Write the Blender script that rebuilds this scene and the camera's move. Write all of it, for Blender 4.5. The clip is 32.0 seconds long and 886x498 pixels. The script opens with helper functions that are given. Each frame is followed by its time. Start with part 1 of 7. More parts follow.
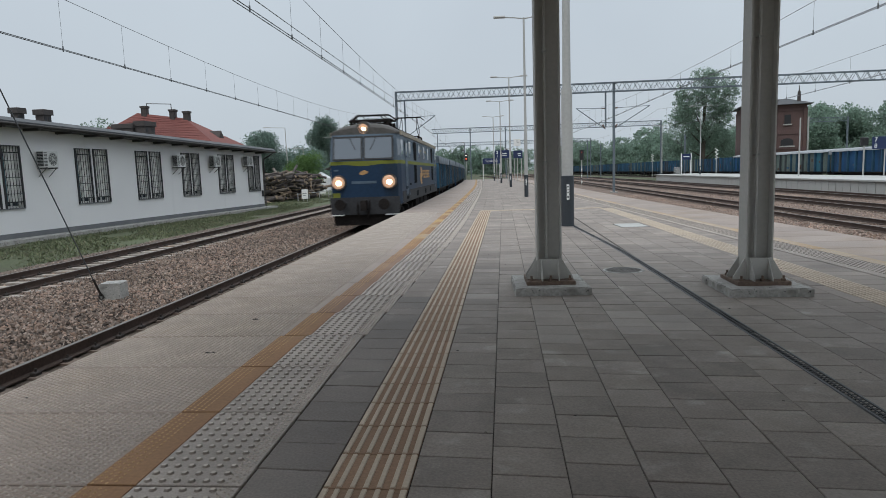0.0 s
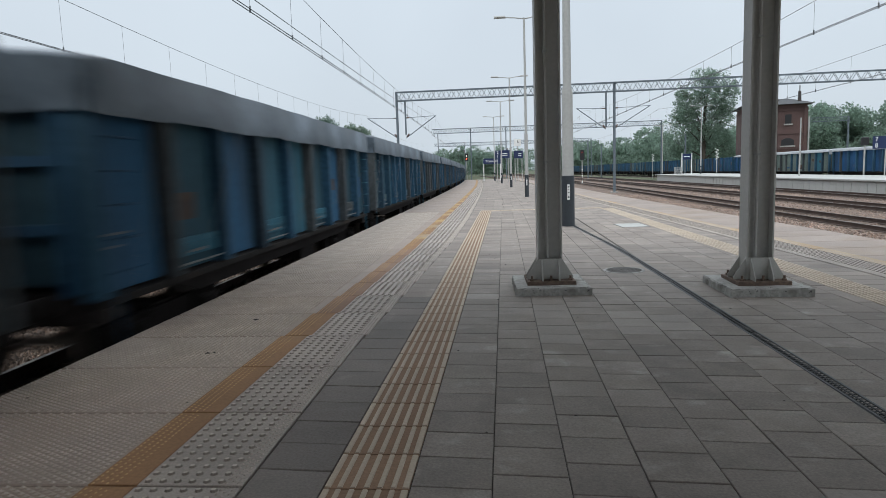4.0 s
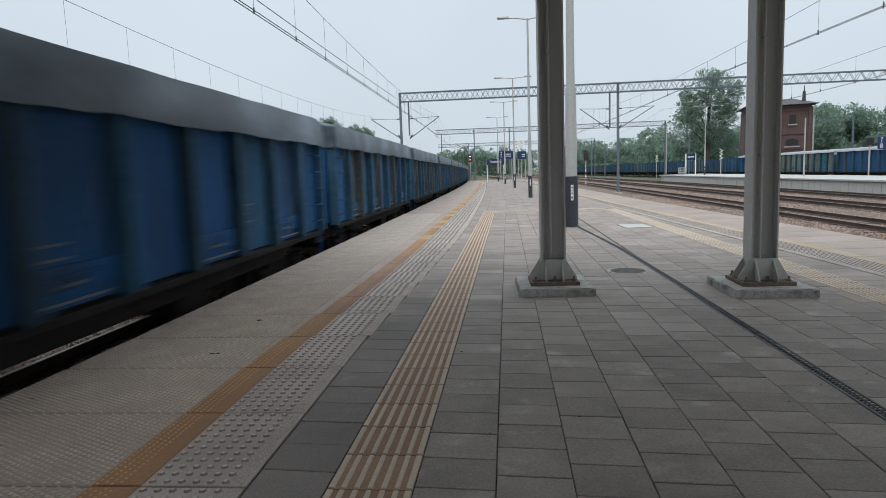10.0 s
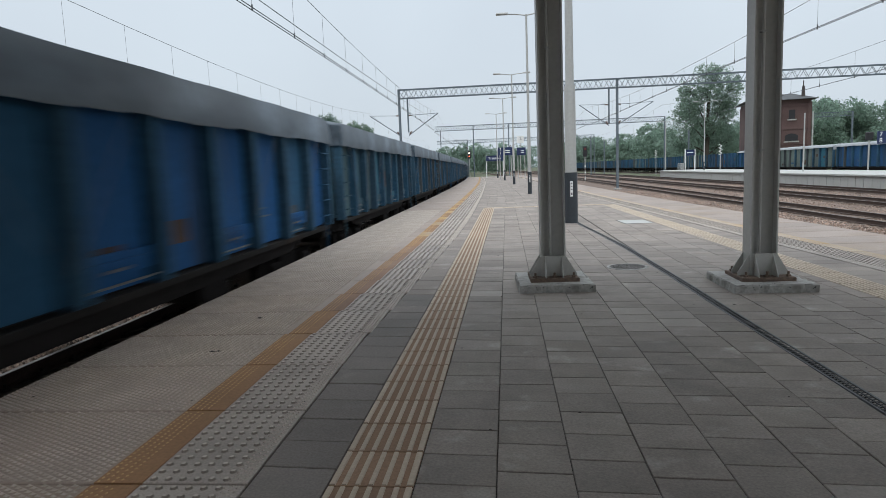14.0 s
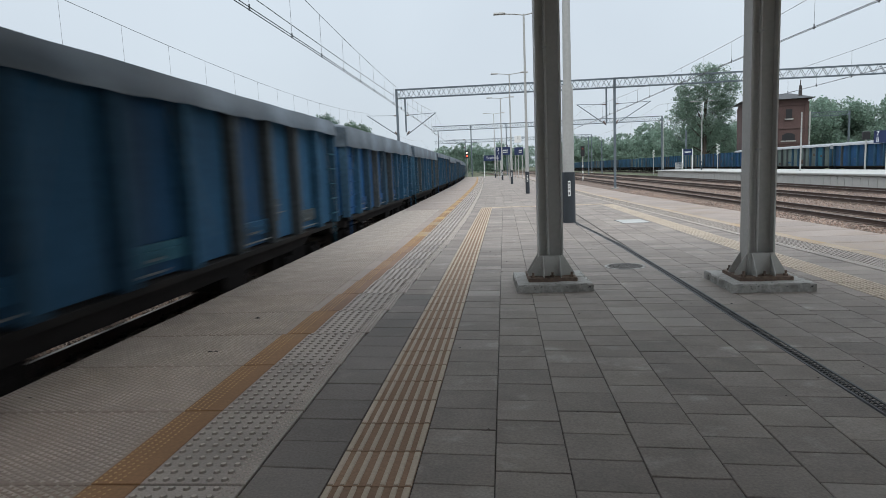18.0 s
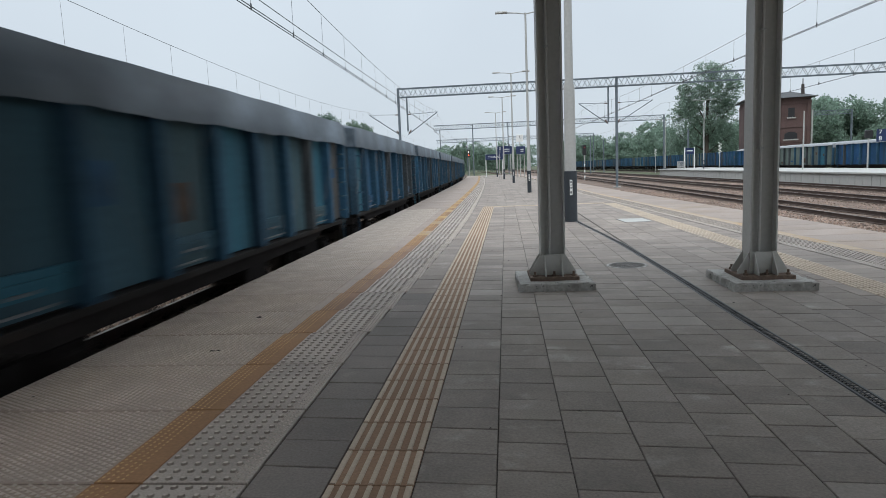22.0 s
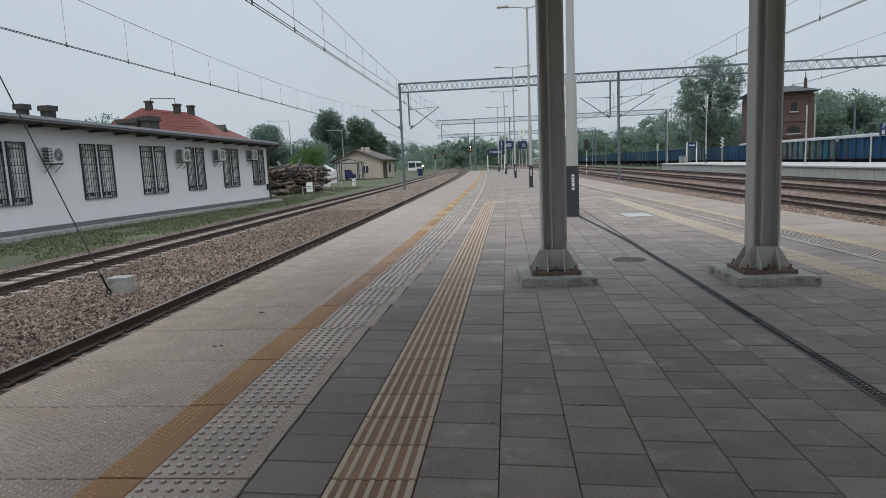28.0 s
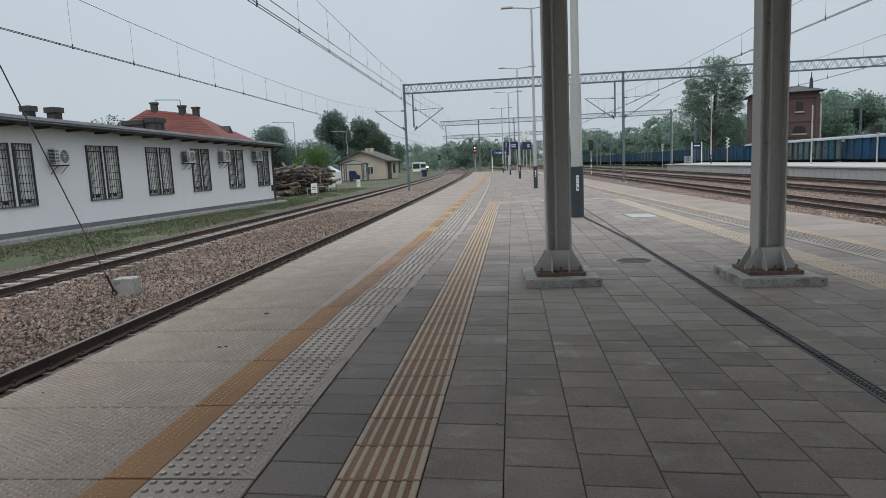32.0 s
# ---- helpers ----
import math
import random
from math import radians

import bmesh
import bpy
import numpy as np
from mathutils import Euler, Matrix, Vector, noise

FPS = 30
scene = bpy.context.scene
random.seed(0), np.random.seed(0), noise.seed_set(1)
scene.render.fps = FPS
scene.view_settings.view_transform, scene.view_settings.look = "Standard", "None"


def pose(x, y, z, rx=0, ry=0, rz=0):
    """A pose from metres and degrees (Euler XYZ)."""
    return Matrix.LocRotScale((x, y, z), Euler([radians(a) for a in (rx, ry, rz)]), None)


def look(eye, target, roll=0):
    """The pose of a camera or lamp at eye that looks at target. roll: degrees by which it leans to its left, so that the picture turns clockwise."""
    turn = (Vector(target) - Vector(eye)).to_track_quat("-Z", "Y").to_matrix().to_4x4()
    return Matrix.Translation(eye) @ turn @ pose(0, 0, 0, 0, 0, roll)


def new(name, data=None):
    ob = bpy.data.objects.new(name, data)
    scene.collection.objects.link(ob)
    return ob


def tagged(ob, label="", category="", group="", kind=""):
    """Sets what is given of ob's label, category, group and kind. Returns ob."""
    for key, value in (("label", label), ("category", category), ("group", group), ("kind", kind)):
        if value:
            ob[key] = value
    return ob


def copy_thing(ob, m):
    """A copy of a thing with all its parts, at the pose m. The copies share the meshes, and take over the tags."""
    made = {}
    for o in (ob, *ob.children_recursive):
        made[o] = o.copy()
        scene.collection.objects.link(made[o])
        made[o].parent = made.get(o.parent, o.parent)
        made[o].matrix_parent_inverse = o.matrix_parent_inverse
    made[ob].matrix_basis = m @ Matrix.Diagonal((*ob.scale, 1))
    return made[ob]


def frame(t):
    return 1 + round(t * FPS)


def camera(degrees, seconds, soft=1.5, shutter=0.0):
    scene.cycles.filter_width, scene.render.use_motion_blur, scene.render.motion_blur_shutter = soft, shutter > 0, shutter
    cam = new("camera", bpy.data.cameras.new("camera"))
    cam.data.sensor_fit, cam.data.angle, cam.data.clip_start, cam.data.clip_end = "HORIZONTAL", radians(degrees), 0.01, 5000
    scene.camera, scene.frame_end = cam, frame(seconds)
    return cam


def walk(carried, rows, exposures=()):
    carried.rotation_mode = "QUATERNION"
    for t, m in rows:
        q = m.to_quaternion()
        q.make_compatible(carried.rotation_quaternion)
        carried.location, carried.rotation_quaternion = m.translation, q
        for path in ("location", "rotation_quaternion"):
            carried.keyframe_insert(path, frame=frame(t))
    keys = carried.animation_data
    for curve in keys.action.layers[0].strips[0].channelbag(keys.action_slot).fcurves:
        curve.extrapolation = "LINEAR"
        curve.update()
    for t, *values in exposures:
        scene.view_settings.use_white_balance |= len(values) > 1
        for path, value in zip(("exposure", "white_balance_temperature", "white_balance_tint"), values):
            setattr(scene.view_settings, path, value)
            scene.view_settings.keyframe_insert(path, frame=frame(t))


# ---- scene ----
EYE = Vector((0.0, 0.0, 1.471))
cam = camera(69.99, 32.0, soft=0.72, shutter=0.5)

# seconds, degrees of tilt down, lean and turn
TURNS = (
    (0, 6.878, 1.872, -5.592),
    (0.5, 6.880, 1.879, -5.608),
    (1, 6.896, 1.891, -5.639),
    (1.5, 6.930, 1.894, -5.610),
    (2, 6.928, 1.928, -5.642),
    (2.5, 6.905, 1.933, -5.688),
    (3, 6.877, 1.908, -5.666),
    (3.5, 6.860, 1.932, -5.634),
    (5.5, 6.876, 1.855, -5.752),
    (6, 6.860, 1.851, -5.835),
    (6.5, 6.812, 1.903, -5.900),
    (7, 6.797, 1.916, -5.947),
    (7.5, 6.781, 1.909, -6.009),
    (8, 6.729, 1.945, -6.030),
    (8.5, 6.733, 1.989, -6.006),
    (9, 6.769, 1.959, -5.984),
    (9.5, 6.769, 1.978, -5.984),
    (10, 6.783, 1.986, -5.956),
    (10.5, 6.822, 2.026, -5.969),
    (11, 6.838, 2.070, -5.937),
    (11.5, 6.869, 2.094, -5.880),
    (12, 6.912, 2.131, -5.849),
    (12.5, 6.963, 2.179, -5.895),
    (13, 7.026, 2.223, -5.921),
    (13.5, 7.076, 2.221, -5.919),
    (14, 7.083, 2.244, -5.936),
    (14.5, 7.092, 2.238, -5.927),
    (16.5, 7.118, 2.287, -5.725),
    (17, 7.107, 2.289, -5.746),
    (17.5, 7.105, 2.284, -5.766),
    (18, 7.109, 2.309, -5.742),
    (18.5, 7.110, 2.341, -5.691),
    (19, 7.104, 2.373, -5.682),
    (19.5, 7.104, 2.383, -5.677),
    (20, 7.110, 2.387, -5.664),
    (20.5, 7.126, 2.390, -5.707),
    (21, 7.142, 2.397, -5.804),
    (21.5, 7.158, 2.361, -5.887),
    (22, 7.182, 2.376, -5.911),
    (22.5, 7.222, 2.393, -5.954),
    (23, 7.254, 2.447, -6.012),
    (23.5, 7.281, 2.458, -6.068),
    (24, 7.307, 2.502, -6.120),
    (24.5, 7.336, 2.548, -6.133),
    (25, 7.391, 2.551, -6.153),
    (25.5, 7.450, 2.565, -6.117),
    (27.5, 7.618, 2.513, -6.042),
    (28, 7.617, 2.511, -6.097),
    (28.5, 7.614, 2.518, -6.168),
    (29, 7.608, 2.503, -6.209),
    (29.5, 7.598, 2.495, -6.251),
    (30, 7.592, 2.479, -6.307),
    (30.5, 7.576, 2.484, -6.374),
    (31, 7.547, 2.541, -6.445),
    (31.5, 7.530, 2.569, -6.475),
    (32, 7.517, 2.595, -6.498),
)


def gaze(tilt, lean, turn):
    p, y = radians(tilt), radians(turn)
    ahead = Vector((math.sin(y) * math.cos(p), math.cos(y) * math.cos(p), -math.sin(p)))
    return look(EYE, EYE + 10 * ahead, -lean)


walk(cam, [(t, gaze(a, b, c)) for t, a, b, c in TURNS],
     exposures=[(0, 0.0), (0.4, 0.02), (1.1, 0.2), (2.0, 0.29), (25.0, 0.29), (26.5, 0.08), (28, 0.0), (32, 0.0)])

# ---- sky and light: a bright overcast ----
world = bpy.data.worlds.new("overcast_sky")
scene.world = world
world.use_nodes = True
wn, wl = world.node_tree.nodes, world.node_tree.links
wn.clear()
SUN_UP, SUN_AZ = radians(52), radians(200)
nishita = wn.new("ShaderNodeTexSky")
nishita.sky_type = "NISHITA"
nishita.sun_disc = False
nishita.sun_elevation, nishita.sun_rotation = SUN_UP, SUN_AZ
nishita.dust_density, nishita.air_density = 4.0, 1.0
sky_scale = wn.new("ShaderNodeMix")
sky_scale.data_type = "RGBA"
sky_scale.blend_type = "MULTIPLY"
sky_scale.inputs[0].default_value = 1.0
sky_scale.inputs[7].default_value = (0.09, 0.09, 0.09, 1)
wl.new(nishita.outputs[0], sky_scale.inputs[6])
# cloud deck: brighter towards the zenith
geo = wn.new("ShaderNodeTexCoord")
sep = wn.new("ShaderNodeSeparateXYZ")
wl.new(geo.outputs["Generated"], sep.inputs[0])
ramp = wn.new("ShaderNodeValToRGB")
ramp.color_ramp.elements[0].position, ramp.color_ramp.elements[0].color = 0.0, (0.537, 0.605, 0.668, 1)
ramp.color_ramp.elements[1].position, ramp.color_ramp.elements[1].color = 0.9, (1.46, 1.60, 1.74, 1)
mid = ramp.color_ramp.elements.new(0.3)
mid.color = (0.585, 0.66, 0.732, 1)
wl.new(sep.outputs[2], ramp.inputs[0])
clouds = wn.new("ShaderNodeTexNoise")
clouds.inputs["Scale"].default_value, clouds.inputs["Detail"].default_value = 2.2, 4
wl.new(geo.outputs["Generated"], clouds.inputs[0])
cramp = wn.new("ShaderNodeValToRGB")
cramp.color_ramp.elements[0].position, cramp.color_ramp.elements[0].color = 0.3, (0.95, 0.95, 0.955, 1)
cramp.color_ramp.elements[1].position, cramp.color_ramp.elements[1].color = 0.7, (1.04, 1.04, 1.035, 1)
wl.new(clouds.outputs[0], cramp.inputs[0])
deck = wn.new("ShaderNodeMix")
deck.data_type, deck.blend_type = "RGBA", "MULTIPLY"
deck.inputs[0].default_value = 1.0
wl.new(ramp.outputs[0], deck.inputs[6])
wl.new(cramp.outputs[0], deck.inputs[7])
both = wn.new("ShaderNodeMix")
both.data_type = "RGBA"
both.inputs[0].default_value = 0.93
wl.new(sky_scale.outputs[2], both.inputs[6])
wl.new(deck.outputs[2], both.inputs[7])
back = wn.new("ShaderNodeBackground")
back.inputs[1].default_value = 1.0
wl.new(both.outputs[2], back.inputs[0])
wout = wn.new("ShaderNodeOutputWorld")
wl.new(back.outputs[0], wout.inputs[0])

sun = new("sun", bpy.data.lights.new("sun", "SUN"))
sun.data.energy, sun.data.angle, sun.data.color = 0.6, radians(30), (1.0, 0.96, 0.9)
sun.matrix_world = look((0, 0, 60), Vector((0, 0, 60)) - Vector((math.sin(SUN_AZ) * math.cos(SUN_UP), math.cos(SUN_AZ) * math.cos(SUN_UP), math.sin(SUN_UP))))


# ---- materials ----
def mat(name, colour, rough=0.8, metal=0.0, vary=0.18, fine=40.0, coarse=1.2, bump=0.0, island=0.0, stain=None, stain_at=(0.55, 0.75), stain_scale=0.8, tint=None, streak=False, obj=0.0, emit=0.0, tread=0.0, spec=0.5, hue=None, scuff=None, scuff_scale=5.0, scuff_at=(0.58, 0.72)):
    """A surface with fine grain, broad blotches, optional stains and a change from piece to piece."""
    m = bpy.data.materials.new(name)
    m.use_nodes = True
    n, l = m.node_tree.nodes, m.node_tree.links
    b = n["Principled BSDF"]
    b.inputs["Roughness"].default_value, b.inputs["Metallic"].default_value = rough, metal
    b.inputs["Specular IOR Level"].default_value = spec
    co = n.new("ShaderNodeTexCoord")
    src = co.outputs["Object"]
    if obj or tint:
        oi0 = n.new("ShaderNodeObjectInfo")
        far_ = n.new("ShaderNodeVectorMath")
        far_.operation = "MULTIPLY_ADD"
        far_.inputs[1].default_value = (71.0, 43.0, 59.0)
        l.new(oi0.outputs["Random"], far_.inputs[0])
        l.new(src, far_.inputs[2])
        src = far_.outputs[0]
    if streak:
        mp = n.new("ShaderNodeMapping")
        mp.inputs["Scale"].default_value = (1, 1, 0.12)
        l.new(src, mp.inputs[0])
        ssrc = mp.outputs[0]
    else:
        ssrc = src

    def noise_at(scale, detail, vec):
        t = n.new("ShaderNodeTexNoise")
        t.inputs["Scale"].default_value, t.inputs["Detail"].default_value = scale, detail
        l.new(vec, t.inputs[0])
        return t.outputs[0]

    def span(value, lo, hi):
        r = n.new("ShaderNodeMapRange")
        r.inputs[1].default_value, r.inputs[2].default_value = 0.25, 0.75
        r.inputs[3].default_value, r.inputs[4].default_value = lo, hi
        l.new(value, r.inputs[0])
        return r.outputs[0]

    def times(a, c):
        t = n.new("ShaderNodeMath")
        t.operation = "MULTIPLY"
        l.new(a, t.inputs[0])
        l.new(c, t.inputs[1])
        return t.outputs[0]

    grain = noise_at(fine, 4, src)
    value = times(span(grain, 1 - vary, 1 + vary), span(noise_at(coarse, 5, src), 1 - vary, 1 + vary))
    if island:
        g = n.new("ShaderNodeNewGeometry")
        r = n.new("ShaderNodeMapRange")
        r.inputs[3].default_value, r.inputs[4].default_value = 1 - island, 1 + island
        l.new(g.outputs["Random Per Island"], r.inputs[0])
        value = times(value, r.outputs[0])
    oi = None
    if obj or tint:
        oi = n.new("ShaderNodeObjectInfo")
    if obj:
        r = n.new("ShaderNodeMapRange")
        r.inputs[3].default_value, r.inputs[4].default_value = 1 - obj, 1 + obj
        l.new(oi.outputs["Random"], r.inputs[0])
        value = times(value, r.outputs[0])
    base = n.new("ShaderNodeRGB")
    base.outputs[0].default_value = (*colour, 1)
    shade = base.outputs[0]
    if tint:
        ramp2 = n.new("ShaderNodeValToRGB")
        ramp2.color_ramp.interpolation = "CONSTANT"
        e = ramp2.color_ramp.elements
        e[0].position, e[0].color = 0, (*colour, 1)
        e[1].position, e[1].color = tint[0][0], (*tint[0][1], 1)
        for at, c in tint[1:]:
            k = e.new(at)
            k.color = (*c, 1)
        l.new(oi.outputs["Random"], ramp2.inputs[0])
        shade = ramp2.outputs[0]
    if stain:
        mix = n.new("ShaderNodeMix")
        mix.data_type = "RGBA"
        r = n.new("ShaderNodeMapRange")
        r.inputs[1].default_value, r.inputs[2].default_value = stain_at
        l.new(noise_at(stain_scale, 7, ssrc), r.inputs[0])
        l.new(r.outputs[0], mix.inputs[0])
        l.new(shade, mix.inputs[6])
        mix.inputs[7].default_value = (*stain, 1)
        shade = mix.outputs[2]
    if hue:
        # a second colour of stone among the pieces
        g2 = n.new("ShaderNodeNewGeometry")
        wrap = n.new("ShaderNodeMath")
        wrap.operation = "MULTIPLY"
        wrap.inputs[1].default_value = 37.7
        l.new(g2.outputs["Random Per Island"], wrap.inputs[0])
        fract = n.new("ShaderNodeMath")
        fract.operation = "FRACT"
        l.new(wrap.outputs[0], fract.inputs[0])
        mixh = n.new("ShaderNodeMix")
        mixh.data_type = "RGBA"
        l.new(fract.outputs[0], mixh.inputs[0])
        l.new(shade, mixh.inputs[6])
        mixh.inputs[7].default_value = (*hue, 1)
        shade = mixh.outputs[2]
    if scuff:
        # small pale or dark scuffs and spots
        mixs = n.new("ShaderNodeMix")
        mixs.data_type = "RGBA"
        r = n.new("ShaderNodeMapRange")
        r.inputs[1].default_value, r.inputs[2].default_value = scuff_at
        l.new(noise_at(scuff_scale, 9, src), r.inputs[0])
        l.new(r.outputs[0], mixs.inputs[0])
        l.new(shade, mixs.inputs[6])
        mixs.inputs[7].default_value = (*scuff, 1)
        shade = mixs.outputs[2]
    mul = n.new("ShaderNodeMix")
    mul.data_type, mul.blend_type = "RGBA", "MULTIPLY"
    mul.inputs[0].default_value = 1
    l.new(shade, mul.inputs[6])
    l.new(value, mul.inputs[7])
    l.new(mul.outputs[2], b.inputs["Base Color"])
    if tread:
        # raised diamond tread, cast into the slab
        mp2 = n.new("ShaderNodeMapping")
        mp2.inputs["Rotation"].default_value = (0, 0, radians(45))
        mp2.inputs["Scale"].default_value = (1 / tread, 1 / tread, 1 / tread)
        l.new(src, mp2.inputs[0])
        ck = n.new("ShaderNodeTexVoronoi")
        ck.inputs["Scale"].default_value, ck.inputs["Randomness"].default_value = 0.6, 0.0
        l.new(mp2.outputs[0], ck.inputs[0])
        b2 = n.new("ShaderNodeBump")
        b2.inputs["Strength"].default_value, b2.inputs["Distance"].default_value = 0.9, 0.006
        b2.invert = True
        l.new(ck.outputs[0], b2.inputs["Height"])
        l.new(b2.outputs[0], b.inputs["Normal"])
    elif bump:
        bp = n.new("ShaderNodeBump")
        bp.inputs["Strength"].default_value, bp.inputs["Distance"].default_value = 0.6, bump
        l.new(grain, bp.inputs["Height"])
        l.new(bp.outputs[0], b.inputs["Normal"])
    if emit:
        b.inputs["Emission Color"].default_value = (*colour, 1)
        b.inputs["Emission Strength"].default_value = emit
    return m


def leaves(name, colour):
    """Leaf surface that lets some daylight through."""
    m = mat(name, colour, 0.6, vary=0.14, fine=2, coarse=0.3, island=0.35)
    n, l = m.node_tree.nodes, m.node_tree.links
    b = n["Principled BSDF"]
    thin = n.new("ShaderNodeBsdfTranslucent")
    l.new(b.inputs["Base Color"].links[0].from_socket, thin.inputs[0])
    mix = n.new("ShaderNodeMixShader")
    mix.inputs[0].default_value = 0.62
    l.new(b.outputs[0], mix.inputs[1])
    l.new(thin.outputs[0], mix.inputs[2])
    l.new(mix.outputs[0], n["Material Output"].inputs[0])
    return m


def glass(name, colour=(0.6, 0.68, 0.7), rough=0.08, spec=0.9):
    m = bpy.data.materials.new(name)
    m.use_nodes = True
    b = m.node_tree.nodes["Principled BSDF"]
    b.inputs["Base Color"].default_value = (*colour, 1)
    b.inputs["Roughness"].default_value = rough
    b.inputs["Specular IOR Level"].default_value = spec
    return m


slab_mat = mat("edge_slab_concrete", (0.288, 0.234, 0.2), 0.7, vary=0.17, fine=90, coarse=0.9, bump=0.003, obj=0.06, stain=(0.27, 0.20, 0.145), stain_at=(0.5, 0.78), stain_scale=0.7)
brown_line = mat("rust_brown_line", (0.225, 0.128, 0.080), 0.8, vary=0.18, fine=50, coarse=1.5, bump=0.002, stain=(0.27, 0.18, 0.12), stain_at=(0.5, 0.8), obj=0.08)
yellow_mat = mat("ochre_warning_line", (0.250, 0.134, 0.062), 0.8, vary=0.16, fine=50, coarse=1.5, bump=0.002, stain=(0.27, 0.165, 0.085), stain_at=(0.5, 0.8), obj=0.06)
yellow_worn = mat("pale_worn_line", (0.40, 0.26, 0.10), 0.8, vary=0.16, fine=50, coarse=1.5, bump=0.002, stain=(0.33, 0.25, 0.17), stain_at=(0.45, 0.7), obj=0.1)
faded_yellow = mat("faded_ochre_line", (0.36, 0.275, 0.19), 0.8, vary=0.16, fine=50, coarse=1.5, bump=0.002, stain=(0.38, 0.23, 0.09), stain_at=(0.5, 0.75), stain_scale=0.5, obj=0.08)
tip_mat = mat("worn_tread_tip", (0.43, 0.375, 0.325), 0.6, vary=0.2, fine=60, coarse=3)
line_tip = mat("worn_line_tip", (0.44, 0.27, 0.12), 0.6, vary=0.2, fine=60, coarse=3)
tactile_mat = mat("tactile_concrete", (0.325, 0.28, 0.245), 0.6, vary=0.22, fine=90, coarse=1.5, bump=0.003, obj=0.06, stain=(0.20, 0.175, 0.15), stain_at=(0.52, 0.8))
paver_mat = mat("grey_paver", (0.230, 0.195, 0.169), 0.72, vary=0.2, fine=70, coarse=3.2, bump=0.004, obj=0.12, scuff=(0.36, 0.325, 0.285), scuff_scale=3.5, scuff_at=(0.60, 0.78), stain=(0.285, 0.245, 0.205), stain_at=(0.52, 0.8), stain_scale=0.9)
paver_far_mat = mat("grey_paver_beyond", (0.238, 0.202, 0.176), 0.8, scuff=(0.36, 0.325, 0.285), scuff_scale=3.5, scuff_at=(0.60, 0.78), vary=0.15, fine=70, coarse=0.9, bump=0.003, island=0.14, stain=(0.285, 0.245, 0.205), stain_at=(0.52, 0.8), stain_scale=0.9)
pale_paver = mat("pale_paver", (0.30, 0.262, 0.232), 0.8, vary=0.13, fine=70, coarse=2.2, bump=0.003, obj=0.10)
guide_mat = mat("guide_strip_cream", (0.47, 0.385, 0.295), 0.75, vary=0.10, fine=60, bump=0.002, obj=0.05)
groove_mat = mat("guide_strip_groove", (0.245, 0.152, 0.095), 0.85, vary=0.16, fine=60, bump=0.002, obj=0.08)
pale_groove = mat("pale_strip_groove", (0.36, 0.29, 0.22), 0.85, vary=0.16, fine=60, bump=0.002, obj=0.08)
# stud sides darkened in colour for the shade round each dome
stud_side = mat("shaded_stud_side", (0.215, 0.183, 0.157), 0.8, vary=0.25, fine=60, coarse=3)
dark_paver = mat("dark_grey_paver", (0.168, 0.145, 0.128), 0.75, vary=0.2, fine=70, coarse=1.2, bump=0.004, island=0.1, scuff=(0.24, 0.215, 0.19), scuff_scale=3.0, scuff_at=(0.6, 0.8))
joint_mat = mat("sandy_joint", (0.062, 0.054, 0.047), 0.95, vary=0.25, fine=60, bump=0.004)
concrete_mat = mat("weathered_concrete", (0.35, 0.338, 0.315), 0.85, scuff=(0.03, 0.03, 0.028), scuff_scale=24.0, scuff_at=(0.645, 0.68), vary=0.22, fine=40, coarse=3, bump=0.006, stain=(0.13, 0.12, 0.105), stain_at=(0.53, 0.75), stain_scale=5)
wall_concrete = mat("platform_face_concrete", (0.42, 0.42, 0.40), 0.85, vary=0.10, fine=20, coarse=0.5, bump=0.003)
ballast_mat = mat("ballast_stone", (0.195, 0.128, 0.095), 0.95, hue=(0.215, 0.175, 0.148), vary=0.25, fine=30, coarse=0.5, bump=0.02, island=0.85, stain=(0.165, 0.118, 0.085), stain_at=(0.42, 0.7), stain_scale=0.35)
ballast_tan = mat("tan_ballast_stone", (0.30, 0.225, 0.18), 0.95, hue=(0.27, 0.235, 0.205), vary=0.2, fine=30, coarse=0.5, bump=0.02, island=0.5)
ballast_brown = mat("brown_ballast_stone", (0.33, 0.225, 0.172), 0.95, hue=(0.29, 0.235, 0.20), vary=0.2, fine=30, coarse=0.5, bump=0.02, island=0.5, stain=(0.19, 0.12, 0.085), stain_at=(0.42, 0.7), stain_scale=0.35)
bed_brown = mat("brown_ballast_bed", (0.17, 0.118, 0.09), 0.95, vary=0.4, fine=14, coarse=0.6, bump=0.05, stain=(0.10, 0.075, 0.06), stain_at=(0.45, 0.75), stain_scale=0.3)
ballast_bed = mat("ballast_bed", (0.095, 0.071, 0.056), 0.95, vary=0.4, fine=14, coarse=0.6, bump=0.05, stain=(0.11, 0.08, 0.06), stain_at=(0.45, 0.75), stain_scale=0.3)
rail_mat = mat("rusty_rail_side", (0.066, 0.043, 0.034), 0.75, metal=0.2, vary=0.3, fine=25, coarse=2, bump=0.003)
rail_head = mat("worn_rail_head", (0.17, 0.15, 0.135), 0.5, metal=0.7, vary=0.12, fine=20)
sleeper_mat = mat("concrete_sleeper", (0.33, 0.29, 0.255), 0.9, vary=0.16, fine=25, coarse=2, bump=0.004, obj=0.1, stain=(0.26, 0.17, 0.11), stain_at=(0.5, 0.75), stain_scale=2)
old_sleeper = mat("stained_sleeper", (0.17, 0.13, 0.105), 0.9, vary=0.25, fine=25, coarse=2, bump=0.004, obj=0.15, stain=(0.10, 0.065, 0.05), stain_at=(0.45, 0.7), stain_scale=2)
